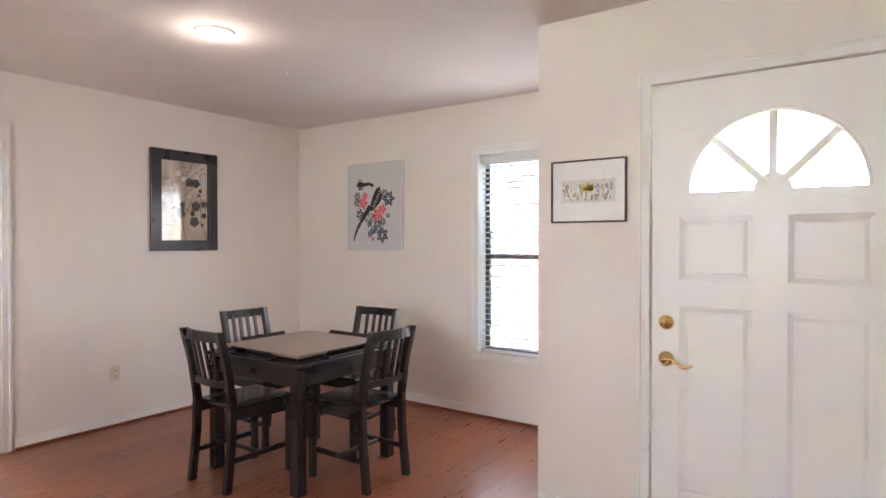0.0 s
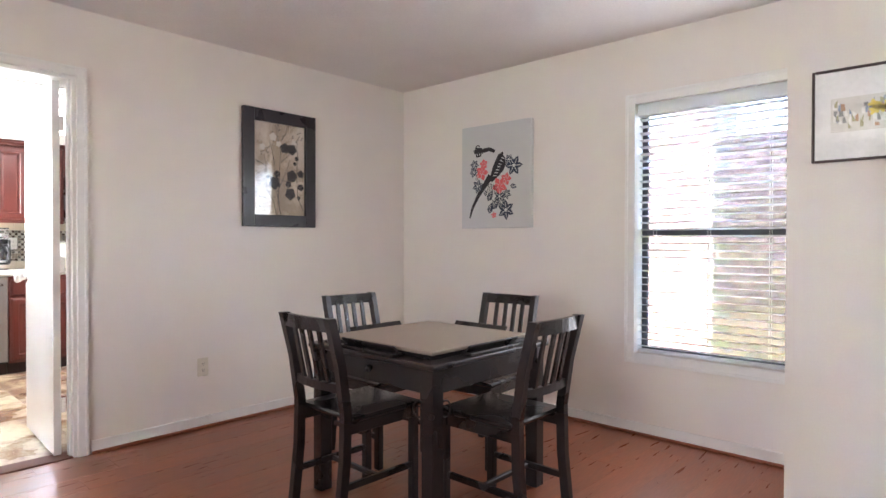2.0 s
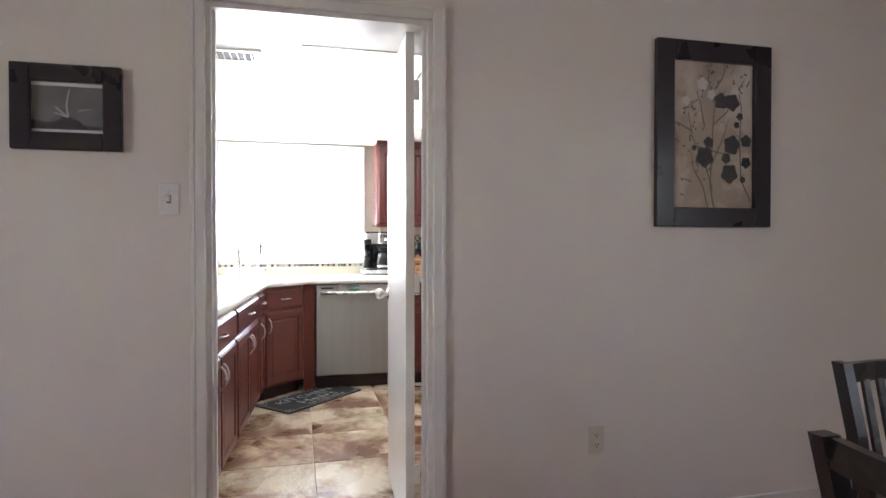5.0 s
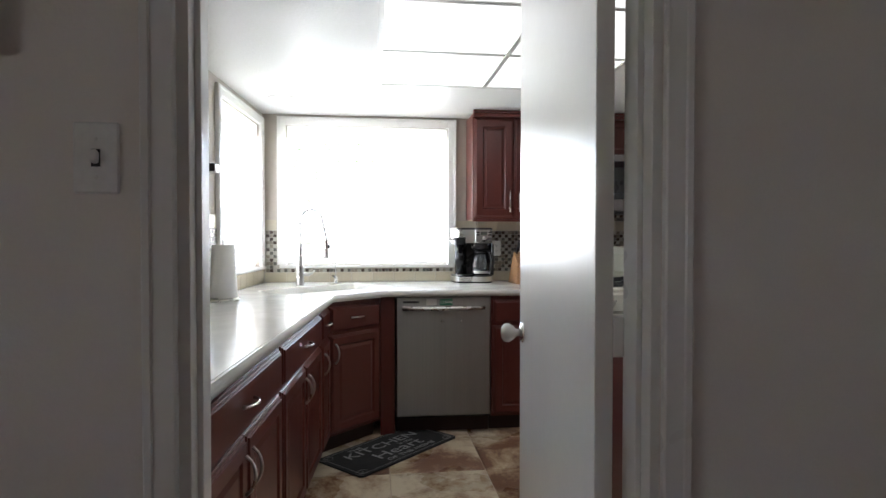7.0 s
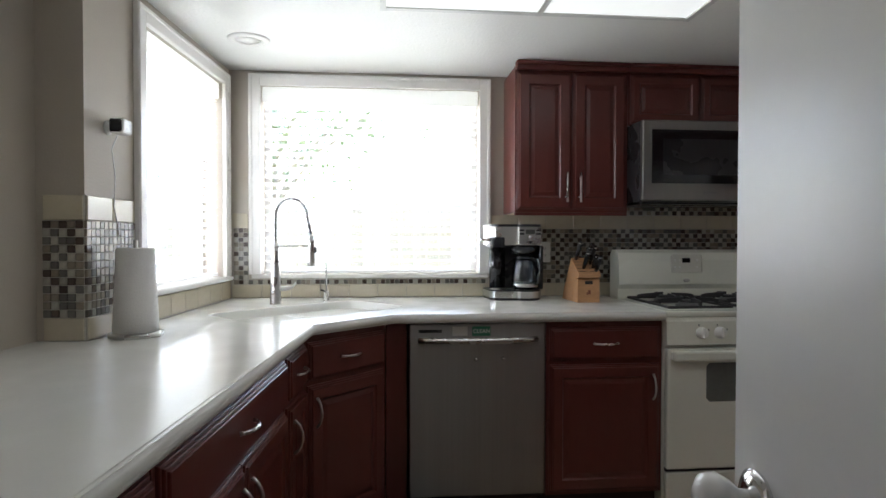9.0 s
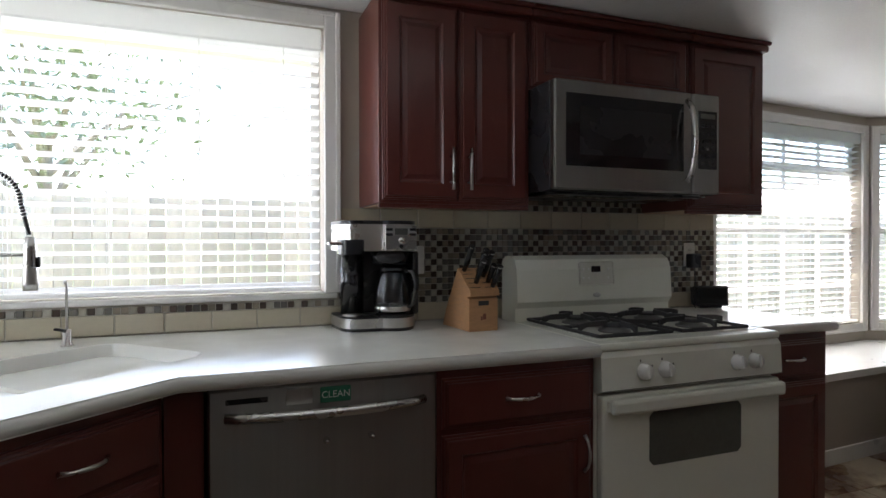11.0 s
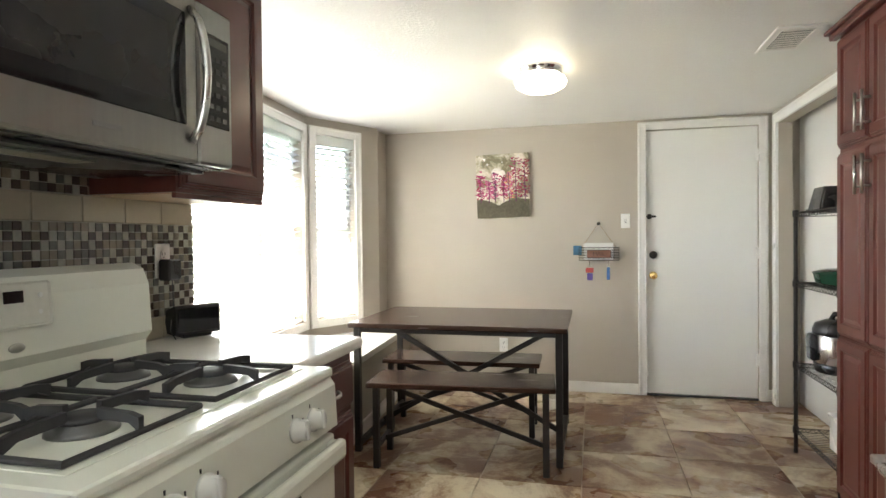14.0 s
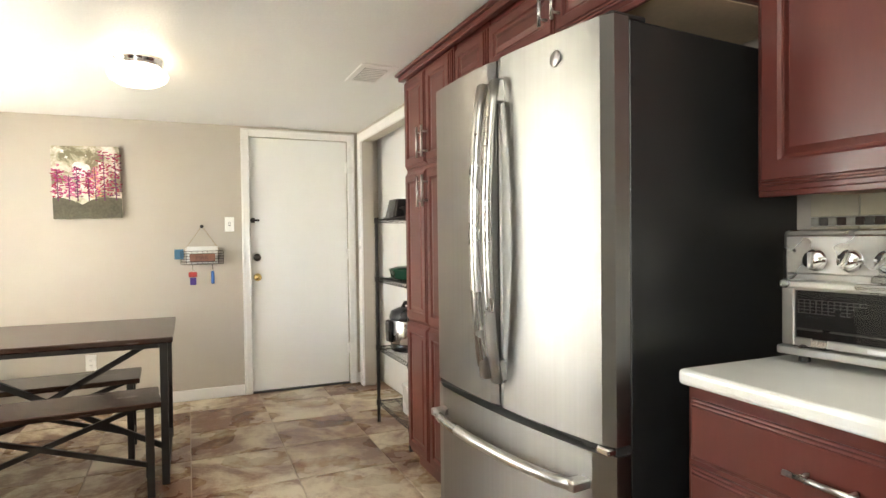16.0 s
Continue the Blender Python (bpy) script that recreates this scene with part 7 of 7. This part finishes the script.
part("carafe_band", lathe(bmesh.new(), [(0.0665, 0.008), (0.0695, 0.014), (0.0705, 0.026), (0.0690, 0.027)], 28, pose(0.195, 0.075, 0.059)), STEEL_H, ck_, "steel band", True)
part("carafe_handle", tube(bmesh.new(), [(0.225, 0.02, 0.215), (0.243, -0.012, 0.212), (0.252, -0.022, 0.165), (0.243, -0.008, 0.10), (0.235, 0.012, 0.085)], 0.0095, 8), BLACKP, ck_, "black handle", True)
part("cord", tube(bmesh.new(), [(0.278, 0.19, 0.22), (0.305, 0.195, 0.15), (0.30, 0.20, 0.05), (0.285, 0.20, 0.004)], 0.004, 6), BLACKP, cf, "black cord")

BEECH = mat("pale_oak_block", (0.50, 0.27, 0.13), 0.5, vary=0.18, scale=4, fine=30, bump=0.04, stretch=(4, 4, 18))
kb = thing("knife_block", pose(-7.576, 1.828, CZ, 0, 0, 93) @ Matrix.Scale(0.92, 4), "light wood knife block full of black knives", "knife block")
KM = Matrix(((0, 0, 1, -0.0625), (1, 0, 0, -0.11), (0, 1, 0, 0), (0, 0, 0, 1)))
part("base_box", prism(bmesh.new(), [(0.0, 0.0), (0.0, 0.128), (0.02, 0.128), (0.095, 0.0)], 0.125, KM), BEECH, kb)
bm = prism(bmesh.new(), [(0.098, 0.0), (0.012, 0.134), (-0.014, 0.138), (-0.008, 0.160), (0.10, 0.242), (0.215, 0.062), (0.245, 0.0)], 0.127, KM @ pose(0, 0, -0.001))
part("block", bm, BEECH, kb)
part("hand_slot", B(-0.022, 0.022, -0.1125, -0.109, 0.100, 0.118), SLOT, kb)
MARK = mat("burnt_mark", (0.22, 0.08, 0.05), 0.7, bump=0)
part("maker_mark", B(-0.003, 0.011, -0.1112, -0.109, 0.045, 0.068), MARK, kb)
part("maker_mark", B(-0.012, -0.005, -0.1112, -0.109, 0.042, 0.058), MARK, kb)
HND = mat("black_knife_handle", (0.018, 0.018, 0.019), 0.3, bump=0)
SLOPE = math.degrees(math.atan2(0.082, 0.108))
for x in (-0.032, 0.032):
    for u in (0.12, 0.32, 0.52, 0.72, 0.90):
        y, z = -0.118 + 0.108 * u, 0.160 + 0.082 * u
        part("knife_slot", box(bmesh.new(), -0.022, 0.022, -0.0016, 0.0016, -0.003, 0.0008, 0, pose(x, y, z, SLOPE)), SLOT, kb, "dark slot")
for x, u, ln in ((-0.04, 0.90, 0.12), (-0.018, 0.34, 0.11), (0.0, 0.55, 0.125), (0.018, 0.80, 0.115), (0.03, 0.62, 0.12), (0.036, 0.36, 0.085), (0.046, 0.16, 0.10)):
    y, z = -0.118 + 0.108 * u, 0.160 + 0.082 * u
    m = pose(x, y, z, SLOPE)
    bm = bmesh.new()
    tube(bm, [m @ Vector((0, 0, k)) for k in (0.0, ln * 0.3, ln * 0.7, ln)], [0.0095, 0.0115, 0.0115, 0.0125], 10)
    k = part("knife_handle", bm, HND, kb, "black knife handle", True)
    part("butt_cap", tube(bmesh.new(), [m @ Vector((0, 0, ln - 0.004)), m @ Vector((0, 0, ln + 0.001))], 0.0129, 12), CHROME, k, "steel end ring")
    part("butt_face", tube(bmesh.new(), [m @ Vector((0, 0, ln)), m @ Vector((0, 0, ln + 0.002))], 0.0118, 12), HND, k)

plate("wall_outlet", pose(XK + 0.012, 1.70, 1.155, 0, 0, 90), "outlet", PLATEW, "white outlet on the mosaic backsplash")
plate("wall_outlet", pose(XK + 0.012, 3.12, 1.165, 0, 0, 90), "outlet", PLATEW, "white outlet on the mosaic above the counter")
pg = thing("power_adapter", pose(XK + 0.022, 3.12, 1.135), "black plug-in power adapter with a cord", "adapter")
part("plug", B(0.0, 0.045, -0.03, 0.03, -0.035, 0.035, 0.005), BLACKP, pg)
part("cord", tube(bmesh.new(), [(0.03, 0, -0.035), (0.03, 0.005, -0.12), (0.035, -0.02, -0.20), (0.07, -0.02, -0.245)], 0.002, 6), BLACKP, pg, "thin black cord")
ec = thing("smart_speaker", pose(-7.73, 3.16, CZ, 0, 0, 62), "small black smart display speaker", "speaker")
bm = prism(bmesh.new(), [(0.0, 0.012), (0.0, 0.10), (0.012, 0.108), (0.075, 0.09), (0.085, 0.05), (0.07, 0.012)], 0.15, Matrix(((0, 0, 1, -0.075), (1, 0, 0, 0), (0, 1, 0, 0), (0, 0, 0, 1))))
part("body", bm, mat("charcoal_fabric", (0.02, 0.02, 0.023), 0.8, fine=300, bump=0.2), ec)
part("screen", B(-0.07, 0.07, -0.004, 0.001, 0.02, 0.098, 0.002), DARKGLASS, ec, "dark screen")
part("foot", B(-0.05, 0.05, 0.005, 0.065, 0, 0.0125, 0.003), BLACKP, ec)

sc_ = thing("security_camera", SIDE @ pose(1.205, 0, 1.597), "small white security camera on the wall", "camera")
part("mount", lathe(bmesh.new(), [(0, 0), (0.024, 0), (0.024, 0.006), (0.008, 0.012), (0.007, 0.03), (0, 0.03)], 20, pose(0, 0, 0, -90)), KNOBW, sc_, smooth=True)
part("housing", B(-0.02, 0.045, 0.028, 0.075, -0.024, 0.026, 0.008, seg=2), KNOBW, sc_)
part("lens_face", B(0.042, 0.048, 0.032, 0.071, -0.020, 0.022, 0.004), BLACKP, sc_, "black lens face")
part("cord", tube(bmesh.new(), [(-0.01, 0.03, -0.02), (-0.005, 0.012, -0.07), (-0.03, 0.01, -0.16), (-0.02, 0.01, -0.26), (-0.05, 0.012, -0.36)], 0.002, 6), CORD, sc_, "white cord")

to = thing("toaster_oven", pose(-5.15, 2.36, 0.9185, 0, 0, -83), "stainless toaster oven with three dials", "toaster oven")
tw, td, th = 0.46, 0.33, 0.325
for x in (0.04, tw - 0.04):
    for y in (0.04, td - 0.04):
        part("foot", lathe(bmesh.new(), [(0, 0), (0.014, 0), (0.012, 0.02), (0, 0.02)], 12, pose(x, y, 0)), BLACKP, to)
part("body", B(0, tw, 0.012, td, 0.02, th, 0.012, seg=2), STEEL_H, to, "stainless casing")
part("cavity", B(0.03, tw - 0.03, 0.008, 0.0135, 0.055, 0.185, 0.002), SLOT, to)
for a, b, c, d in ((0.01, 0.04, 0.045, 0.205), (tw - 0.04, tw - 0.01, 0.045, 0.205), (0.04, tw - 0.04, 0.045, 0.065), (0.04, tw - 0.04, 0.18, 0.205)):
    part("door_frame", B(a, b, -0.008, 0.010, c, d, 0.003), STEEL_H, to)
g = part("door_glass", B(0.038, tw - 0.038, -0.002, 0.002, 0.063, 0.182), glass("smoked_glass", (0.5, 0.5, 0.5)), to, "smoked door glass")
g.visible_shadow = False
bm = bmesh.new()
for k in range(26):
    tube(bm, [(0.045 + 0.0135 * k, 0.005, 0.125), (0.045 + 0.0135 * k, 0.005, 0.158)], 0.0012, 4)
for k in range(5):
    tube(bm, [(0.042, 0.005, 0.125 + 0.008 * k), (tw - 0.042, 0.005, 0.125 + 0.008 * k)], 0.0012, 4)
part("basket", bm, STEEL_H, to, "wire air-fry basket")
part("rack", tube(bmesh.new(), [(0.042, 0.006, 0.085), (tw - 0.042, 0.006, 0.085)], 0.003, 6), STEEL_H, to)
part("door_handle", B(0.02, tw - 0.02, -0.04, -0.022, 0.186, 0.206, 0.006, seg=2), STEEL_H, to, "steel door handle")
for x in (0.03, tw - 0.03):
    part("handle_post", B(x - 0.008, x + 0.008, -0.03, -0.006, 0.19, 0.203), STEEL_H, to)
part("control_panel", B(0.012, tw - 0.012, 0.004, 0.014, 0.218, th - 0.012, 0.004), STEEL_H, to)
for k in range(5):
    x = 0.085 + 0.075 * k
    d = part("dial", lathe(bmesh.new(), [(0, 0), (0.026, 0), (0.026, 0.005), (0.021, 0.007), (0.02, 0.022), (0, 0.024)], 24, pose(x, 0.004, 0.253, 90)), CHROME, to, "chrome dial", True)
    part("dial_grip", B(-0.005, 0.005, -0.027, -0.016, -0.019, 0.019, 0.002, pose(x, 0.0, 0.253, 0, 25 * k)), STEEL_H, d)
part("name_bars", B(0.20, 0.30, -0.0095, -0.0078, 0.051, 0.059), mat("pale_print", (0.7, 0.7, 0.7), 0.5, bump=0), to)
part("lower_lip", B(0.0, tw, -0.014, 0.012, 0.022, 0.042, 0.003), STEEL_H, to)
part("led", lathe(bmesh.new(), [(0, 0), (0.004, 0), (0, 0.002)], 10, pose(0.035, 0.004, 0.275, 90)), SLOT, to)

# ---- kitchen mat ----
MATBLACK = mat("black_mat", (0.016, 0.017, 0.019), 0.85, vary=0.25, fine=200, bump=0.25)
MATPRINT = mat("mat_grey_print", (0.33, 0.34, 0.34), 0.85, vary=0.15, bump=0)
km = thing("kitchen_mat", pose(-6.873, 0.873, 0.0, 0, 0, 134.2) @ Matrix.Diagonal((1, 0.76, 1, 1)), "black kitchen mat with grey lettering", "mat")
part("mat", prism(bmesh.new(), rrect(0.80, 0.48, 0.03, 4), 0.009, pose(0, 0, 0.0005)), MATBLACK, km)
zt = 0.0100
text("letters", "THE", 0.055, pose(-0.16, 0.165, zt), MATPRINT, km)
text("letters", "KITCHEN", 0.135, pose(0, 0.085, zt), MATPRINT, km)
text("letters", "is the", 0.055, pose(0.13, 0.005, zt), MATPRINT, km)
text("letters", "Heart", 0.16, pose(0.02, -0.065, zt), MATPRINT, km)
text("letters", "OF THE HOME", 0.06, pose(0.05, -0.165, zt), MATPRINT, km)
for sx in (-1, 1):
    for sy in (-1, 1):
        pts = [(sx * (0.35 - 0.004 * k * math.cos(k * 0.8)), sy * (0.19 - 0.004 * k * math.sin(k * 0.8)), zt) for k in range(14)]
        part("scroll_print", tube(bmesh.new(), pts, 0.0012, 4), MATPRINT, km)
bm = bmesh.new()
tube(bm, [(x, y, zt) for x, y in rrect(0.75, 0.43, 0.02, 3)], 0.0012, 4, True)
part("border_print", bm, MATPRINT, km)

# ---- outside: brick house, fence, tree ----
def brick_wall(name, p0, p1, z0, z1, label, limit):
    t = thing(name, along(p0, p1)[0], label, "wall", kind="structure")
    n = along(p0, p1)[1]
    part("backing", B(0, n, -0.2, -0.012, z0, z1), MORTAR, t)
    me = mesh_of("brick", B(-0.097, 0.097, -0.012, 0.0, -0.029, 0.029, 0.003), BRICK)
    rest = bmesh.new()
    made, row, z = 0, 0, z0 + 0.035
    while z < z1 - 0.02:
        x = 0.1 + (0.1 if row % 2 else 0.0)
        while x < n - 0.1:
            if limit[0] < x < limit[1] and z > limit[2] and made < 300:
                piece("brick", me, t, pose(x, 0, z))
                made += 1
            else:
                box(rest, x - 0.097, x + 0.097, -0.012, 0, z - 0.029, z + 0.029)
            x += 0.204
        z += 0.0685
        row += 1
    tagged(part("bricks", rest, BRICK, t), kind="stuff")
    return t


brick_wall("wall_neighbour_near", (-0.2, 5.45), (-2.47, 5.45), -0.2, 2.06, "pale red brick wall of a neighbouring house in open shade", (0.9, 2.3, 0.6))
brick_wall("wall_neighbour_far", (-2.475, 5.46), (-4.1, 7.3), -0.2, 2.45, "pale red brick wall further off in open shade", (0.0, 1.6, 0.6))


# Unseen overhang, added to keep sky light off the neighbouring brick.
ev = obj("added_shade_board", B(XD - 0.5, 3.4, YD + 0.162, YD + 0.72, 2.46, 2.56, 0.004), TRIM)
tagged(ev, "unseen white board added to shade the brick outside the dining window", "eave", kind="structure")


def fence(m, n, label):
    t = thing("fence", m, label, "fence")
    w = 0.142
    me = mesh_of("board", B(-0.068, 0.068, -0.01, 0.01, 0, 1.82, 0.004), FENCE)
    for k in range(n):
        piece("board", me, t, pose(k * w, 0.002 * (k % 3), -0.2 + 0.008 * ((k * 7) % 3)))
    for z in (0.15, 1.25):
        part("rail", B(-0.07, n * w, 0.012, 0.05, z, z + 0.08), FENCE, t)
    for k in range(0, n, 16):
        part("post", B(k * w - 0.045, k * w + 0.045, 0.05, 0.14, -0.2, 1.7, 0.005), FENCE, t)
    return t


fence(pose(-11.3, -3.5, 0, 0, 0, 90), 92, "weathered wooden privacy fence behind the kitchen")
fence(pose(-11.2, -3.6, 0, 0, 0, 0), 52, "weathered wooden privacy fence beside the kitchen")
fence(pose(-11.2, 9.4, 0, 0, 0, 0), 60, "weathered wooden privacy fence past the bay")


def tree(x, y, h, r, seed, label):
    rng = random.Random(seed)
    t = thing("tree", pose(x, y, -0.2), label, "tree")
    part("trunk", tube(bmesh.new(), [(0.03 * math.sin(k), 0.03 * math.cos(k), h * 0.62 * k / 6) for k in range(7)], [0.16 - 0.016 * k for k in range(7)], 10), BARK, t)
    bm = bmesh.new()
    tips = []
    for k in range(11):
        a = rng.uniform(0, 6.28)
        z = h * rng.uniform(0.35, 0.6)
        e = Vector((math.cos(a) * r * rng.uniform(0.5, 1), math.sin(a) * r * rng.uniform(0.5, 1), h * rng.uniform(0.62, 1.0)))
        mid = Vector((e.x * 0.45, e.y * 0.45, z + (e.z - z) * 0.65))
        tube(bm, [(0, 0, z), mid, e], [0.05, 0.03, 0.01], 6)
        tips += [e, mid, (e + mid) / 2]
    part("limbs", bm, BARK, t)
    bm = bmesh.new()
    for k in range(1800):
        c = rng.choice(tips) + Vector((rng.gauss(0, 1), rng.gauss(0, 1), rng.gauss(0, 0.7))) * r * 0.24
        s = rng.uniform(0.05, 0.11)
        q = Euler((rng.uniform(-1, 1), rng.uniform(-1, 1), rng.uniform(0, 6.28))).to_matrix()
        bm.faces.new([bm.verts.new(c + q @ Vector(v)) for v in ((-s, 0, 0), (0, -s * 0.4, 0.01), (s, 0, 0), (0, s * 0.4, 0.01))])
    part("crown", bm, LEAF, t)
    return t


tree(-14.6, -1.1, 4.6, 2.2, 1, "leafy garden tree behind the fence")
tree(-14.6, 6.6, 5.2, 2.1, 2, "leafy garden tree behind the fence")

# ---- backsplash tiles ----
BEIGE = mat("glazed_beige_tile", (0.56, 0.50, 0.38), 0.14, vary=0.05, bump=0.01, each=0.06)
MOS = [mat("mosaic_" + n, c, 0.12, vary=0.15, scale=30, bump=0.0, each=0.15, rough_vary=0.05) for n, c in (("umber", (0.07, 0.05, 0.04)), ("slate", (0.13, 0.125, 0.11)), ("taupe", (0.25, 0.215, 0.17)), ("pale", (0.41, 0.385, 0.33)))]
GROUTW = mat("pale_tile_grout", (0.50, 0.47, 0.41), 0.9, bump=0.1)
PM = 0.0253
MES = [mesh_of("mosaic_tile", B(-PM / 2 + 0.0012, PM / 2 - 0.0012, -0.0095, 0, -PM / 2 + 0.0012, PM / 2 - 0.0012, 0.001), c) for c in MOS]
rngm = random.Random(21)


def choose(i, j):
    return rngm.choice((0, 0, 1, 0, 2, 1)) if (i + j) % 2 else rngm.choice((2, 3, 3, 1, 2, 3))


def splash(name, p0, p1, label, mosaics, rows, keep=None):
    """Tiled strip on a wall. mosaics and rows: s0, s1, z0, z1 of mosaic and of large tiles."""
    m, n = along(p0, p1)
    t = thing(name, m, label, "backsplash", kind="structure")
    for a, b, c, d in [*mosaics, *rows]:
        part("grout_bed", B(a, b, 0.0005, 0.0048, c, d), GROUTW, t)
    for a, b, c, d in rows:
        k = max(1, round((b - a) / 0.152))
        w = (b - a) / k
        me = mesh_of("tile", B(-w / 2 + 0.0015, w / 2 - 0.0015, -0.0085, 0, -(d - c) / 2 + 0.0015, (d - c) / 2 - 0.0015, 0.002), BEIGE)
        for i in range(k):
            piece("tile", me, t, pose(a + w * (i + 0.5), 0.0, (c + d) / 2, 0, 0, 180))
    rest = bmesh.new()
    made = 0
    for a, b, c, d in mosaics:
        ni, nj = max(1, round((b - a) / PM)), max(1, round((d - c) / PM))
        for i in range(ni):
            for j in range(nj):
                q = choose(i, j)
                x, z = a + PM * (i + 0.5), c + PM * (j + 0.5)
                if made < 300 and (keep is None or keep[0] <= x <= keep[1]):
                    piece("mosaic_tile", MES[q], t, pose(x, 0, z, 0, 0, 180))
                    made += 1
                else:
                    n0 = len(rest.faces)
                    vs = [rest.verts.new((x + u * (PM / 2 - 0.0012), y, z + v * (PM / 2 - 0.0012))) for y in (0.0, 0.0095) for u, v in ((-1, -1), (1, -1), (1, 1), (-1, 1))]
                    for f in ((0, 1, 2, 3), (4, 5, 6, 7), (0, 1, 5, 4), (1, 2, 6, 5), (2, 3, 7, 6), (3, 0, 4, 7)):
                        rest.faces.new([vs[k] for k in f]).material_index = q
    if len(rest.faces):
        ob = part("mosaic", rest, MOS[0], t, "glass mosaic tiles")
        for c in MOS[1:]:
            ob.data.materials.append(c)
        tagged(ob, kind="stuff")
    else:
        rest.free()
    return t


Z0 = CT + 0.001
zb = 0.981
zt_ = zb + 12 * PM
zr = zb + PM
c0y, c1y = end_y - 1.392, end_y - 0.085
# right of the window, down to the stove and the bay
splash("backsplash_stove", SA, SB, "beige tile with a band of glass mosaic", [(0.0, end_y - 1.395, zb, zt_), (0.43, 1.22, zt_ + 0.078, zt_ + 0.078 + 2 * PM)], [(0.0, end_y - 1.395, Z0, zb), (0.0, end_y - 1.395, zt_, zt_ + 0.077)], (1.22, 1.90))
splash("backsplash_sink", SA, SB, "beige tile under the sink window with a mosaic row", [(end_y - 1.394, end_y - YL - 0.012, zb, zb + PM)], [(end_y - 1.394, end_y - YL - 0.012, Z0, zb)])
splash("backsplash_corner", SA, SB, "glass mosaic beside the sink window", [(end_y - 0.078, end_y - YL - 0.012, zr, zr + 11 * PM)], [(end_y - 0.078, end_y - YL - 0.012, zr + 11 * PM, zr + 11 * PM + 0.08)])
lw = SPIL
ls = lw - 1.04
splash("backsplash_side", LA0, LA1, "beige tile under the side window", [], [(0.012, lw - ls, Z0, zb + 0.02)])
splash("backsplash_pillar_side", LA0, LA1, "glass mosaic beside the side window", [(lw - ls, lw, zb, zt_)], [(lw - ls, lw, Z0, zb), (lw - ls, lw, zt_, zt_ + 0.08)])
splash("backsplash_pillar", LA1, side_point(SPIL, -0.15), "glass mosaic on the wall's end", [(0.0, 0.1265, zb, zt_)], [(0.0, 0.1265, Z0, zb), (0.0, 0.1265, zt_, zt_ + 0.08)])
splash("backsplash_fridge_side", (XW, 1.53), (XW, 2.52), "beige tile with a row of glass mosaic", [(0.0, 0.99, 1.255, 1.255 + PM)], [(0.0, 0.99, 0.92, 1.09), (0.0, 0.99, 1.09, 1.255), (0.0, 0.99, 1.255 + PM, 1.392)])

# ---- floors ----
PW, PL = 0.192, 1.21
rngf = random.Random(8)
plank = mesh_of("plank", B(-PW / 2 + 0.0004, PW / 2 - 0.0004, -PL / 2 + 0.0003, PL / 2 - 0.0003, -0.009, 0.0, 0.0008), LAMINATE)
made = 0
x = XD - 0.06 + PW / 2
col = 0
while x < 3.3:
    y = -4.1 - rngf.random() * PL
    while y < YD + PL / 2:
        inside = y - PL / 2 > -4.1 and y + PL / 2 < YD + 0.1 and made < 300 and x < 0.5
        if inside:
            piece("plank", plank, fd, pose(x, y, 0))
            made += 1
        else:
            a, b = max(y - PL / 2, -4.1), min(y + PL / 2, YD + 0.1)
            if b - a > 0.02:
                part("plank", B(x - PW / 2 + 0.0004, x + PW / 2 - 0.0004, a + 0.0008, b - 0.0008, -0.009, 0.0), LAMINATE, fd)
        y += PL
    x += PW
    col += 1
TS = 0.508
tile = mesh_of("tile", B(-TS / 2 + 0.0025, TS / 2 - 0.0025, -TS / 2 + 0.0025, TS / 2 - 0.0025, -0.009, 0.0, 0.002), TILE)
y = 0.86 - TS * 3 + TS / 2
row = 0
while y < YB + 0.14:
    x = -6.0 - TS * 6 + TS / 2
    while x < XD - 0.06:
        if -8.7 < x - TS / 2 and x + TS / 2 < XD - 0.06 and y - TS / 2 > -0.5 and y + TS / 2 < YB + 0.1:
            piece("tile", tile, fk, pose(x, y, 0, 0, 0, rngf.choice((0, 90, 180, 270))))
        else:
            a, b = max(x - TS / 2, -8.7), min(x + TS / 2, XD - 0.0605)
            c, d = max(y - TS / 2, -0.48), min(y + TS / 2, YB + 0.12)
            if b - a > 0.01 and d - c > 0.01:
                part("tile", B(a + 0.0025, b - 0.0025, c + 0.0025, d - 0.0025, -0.009, 0.0), TILE, fk)
        x += TS
    y += TS
    row += 1
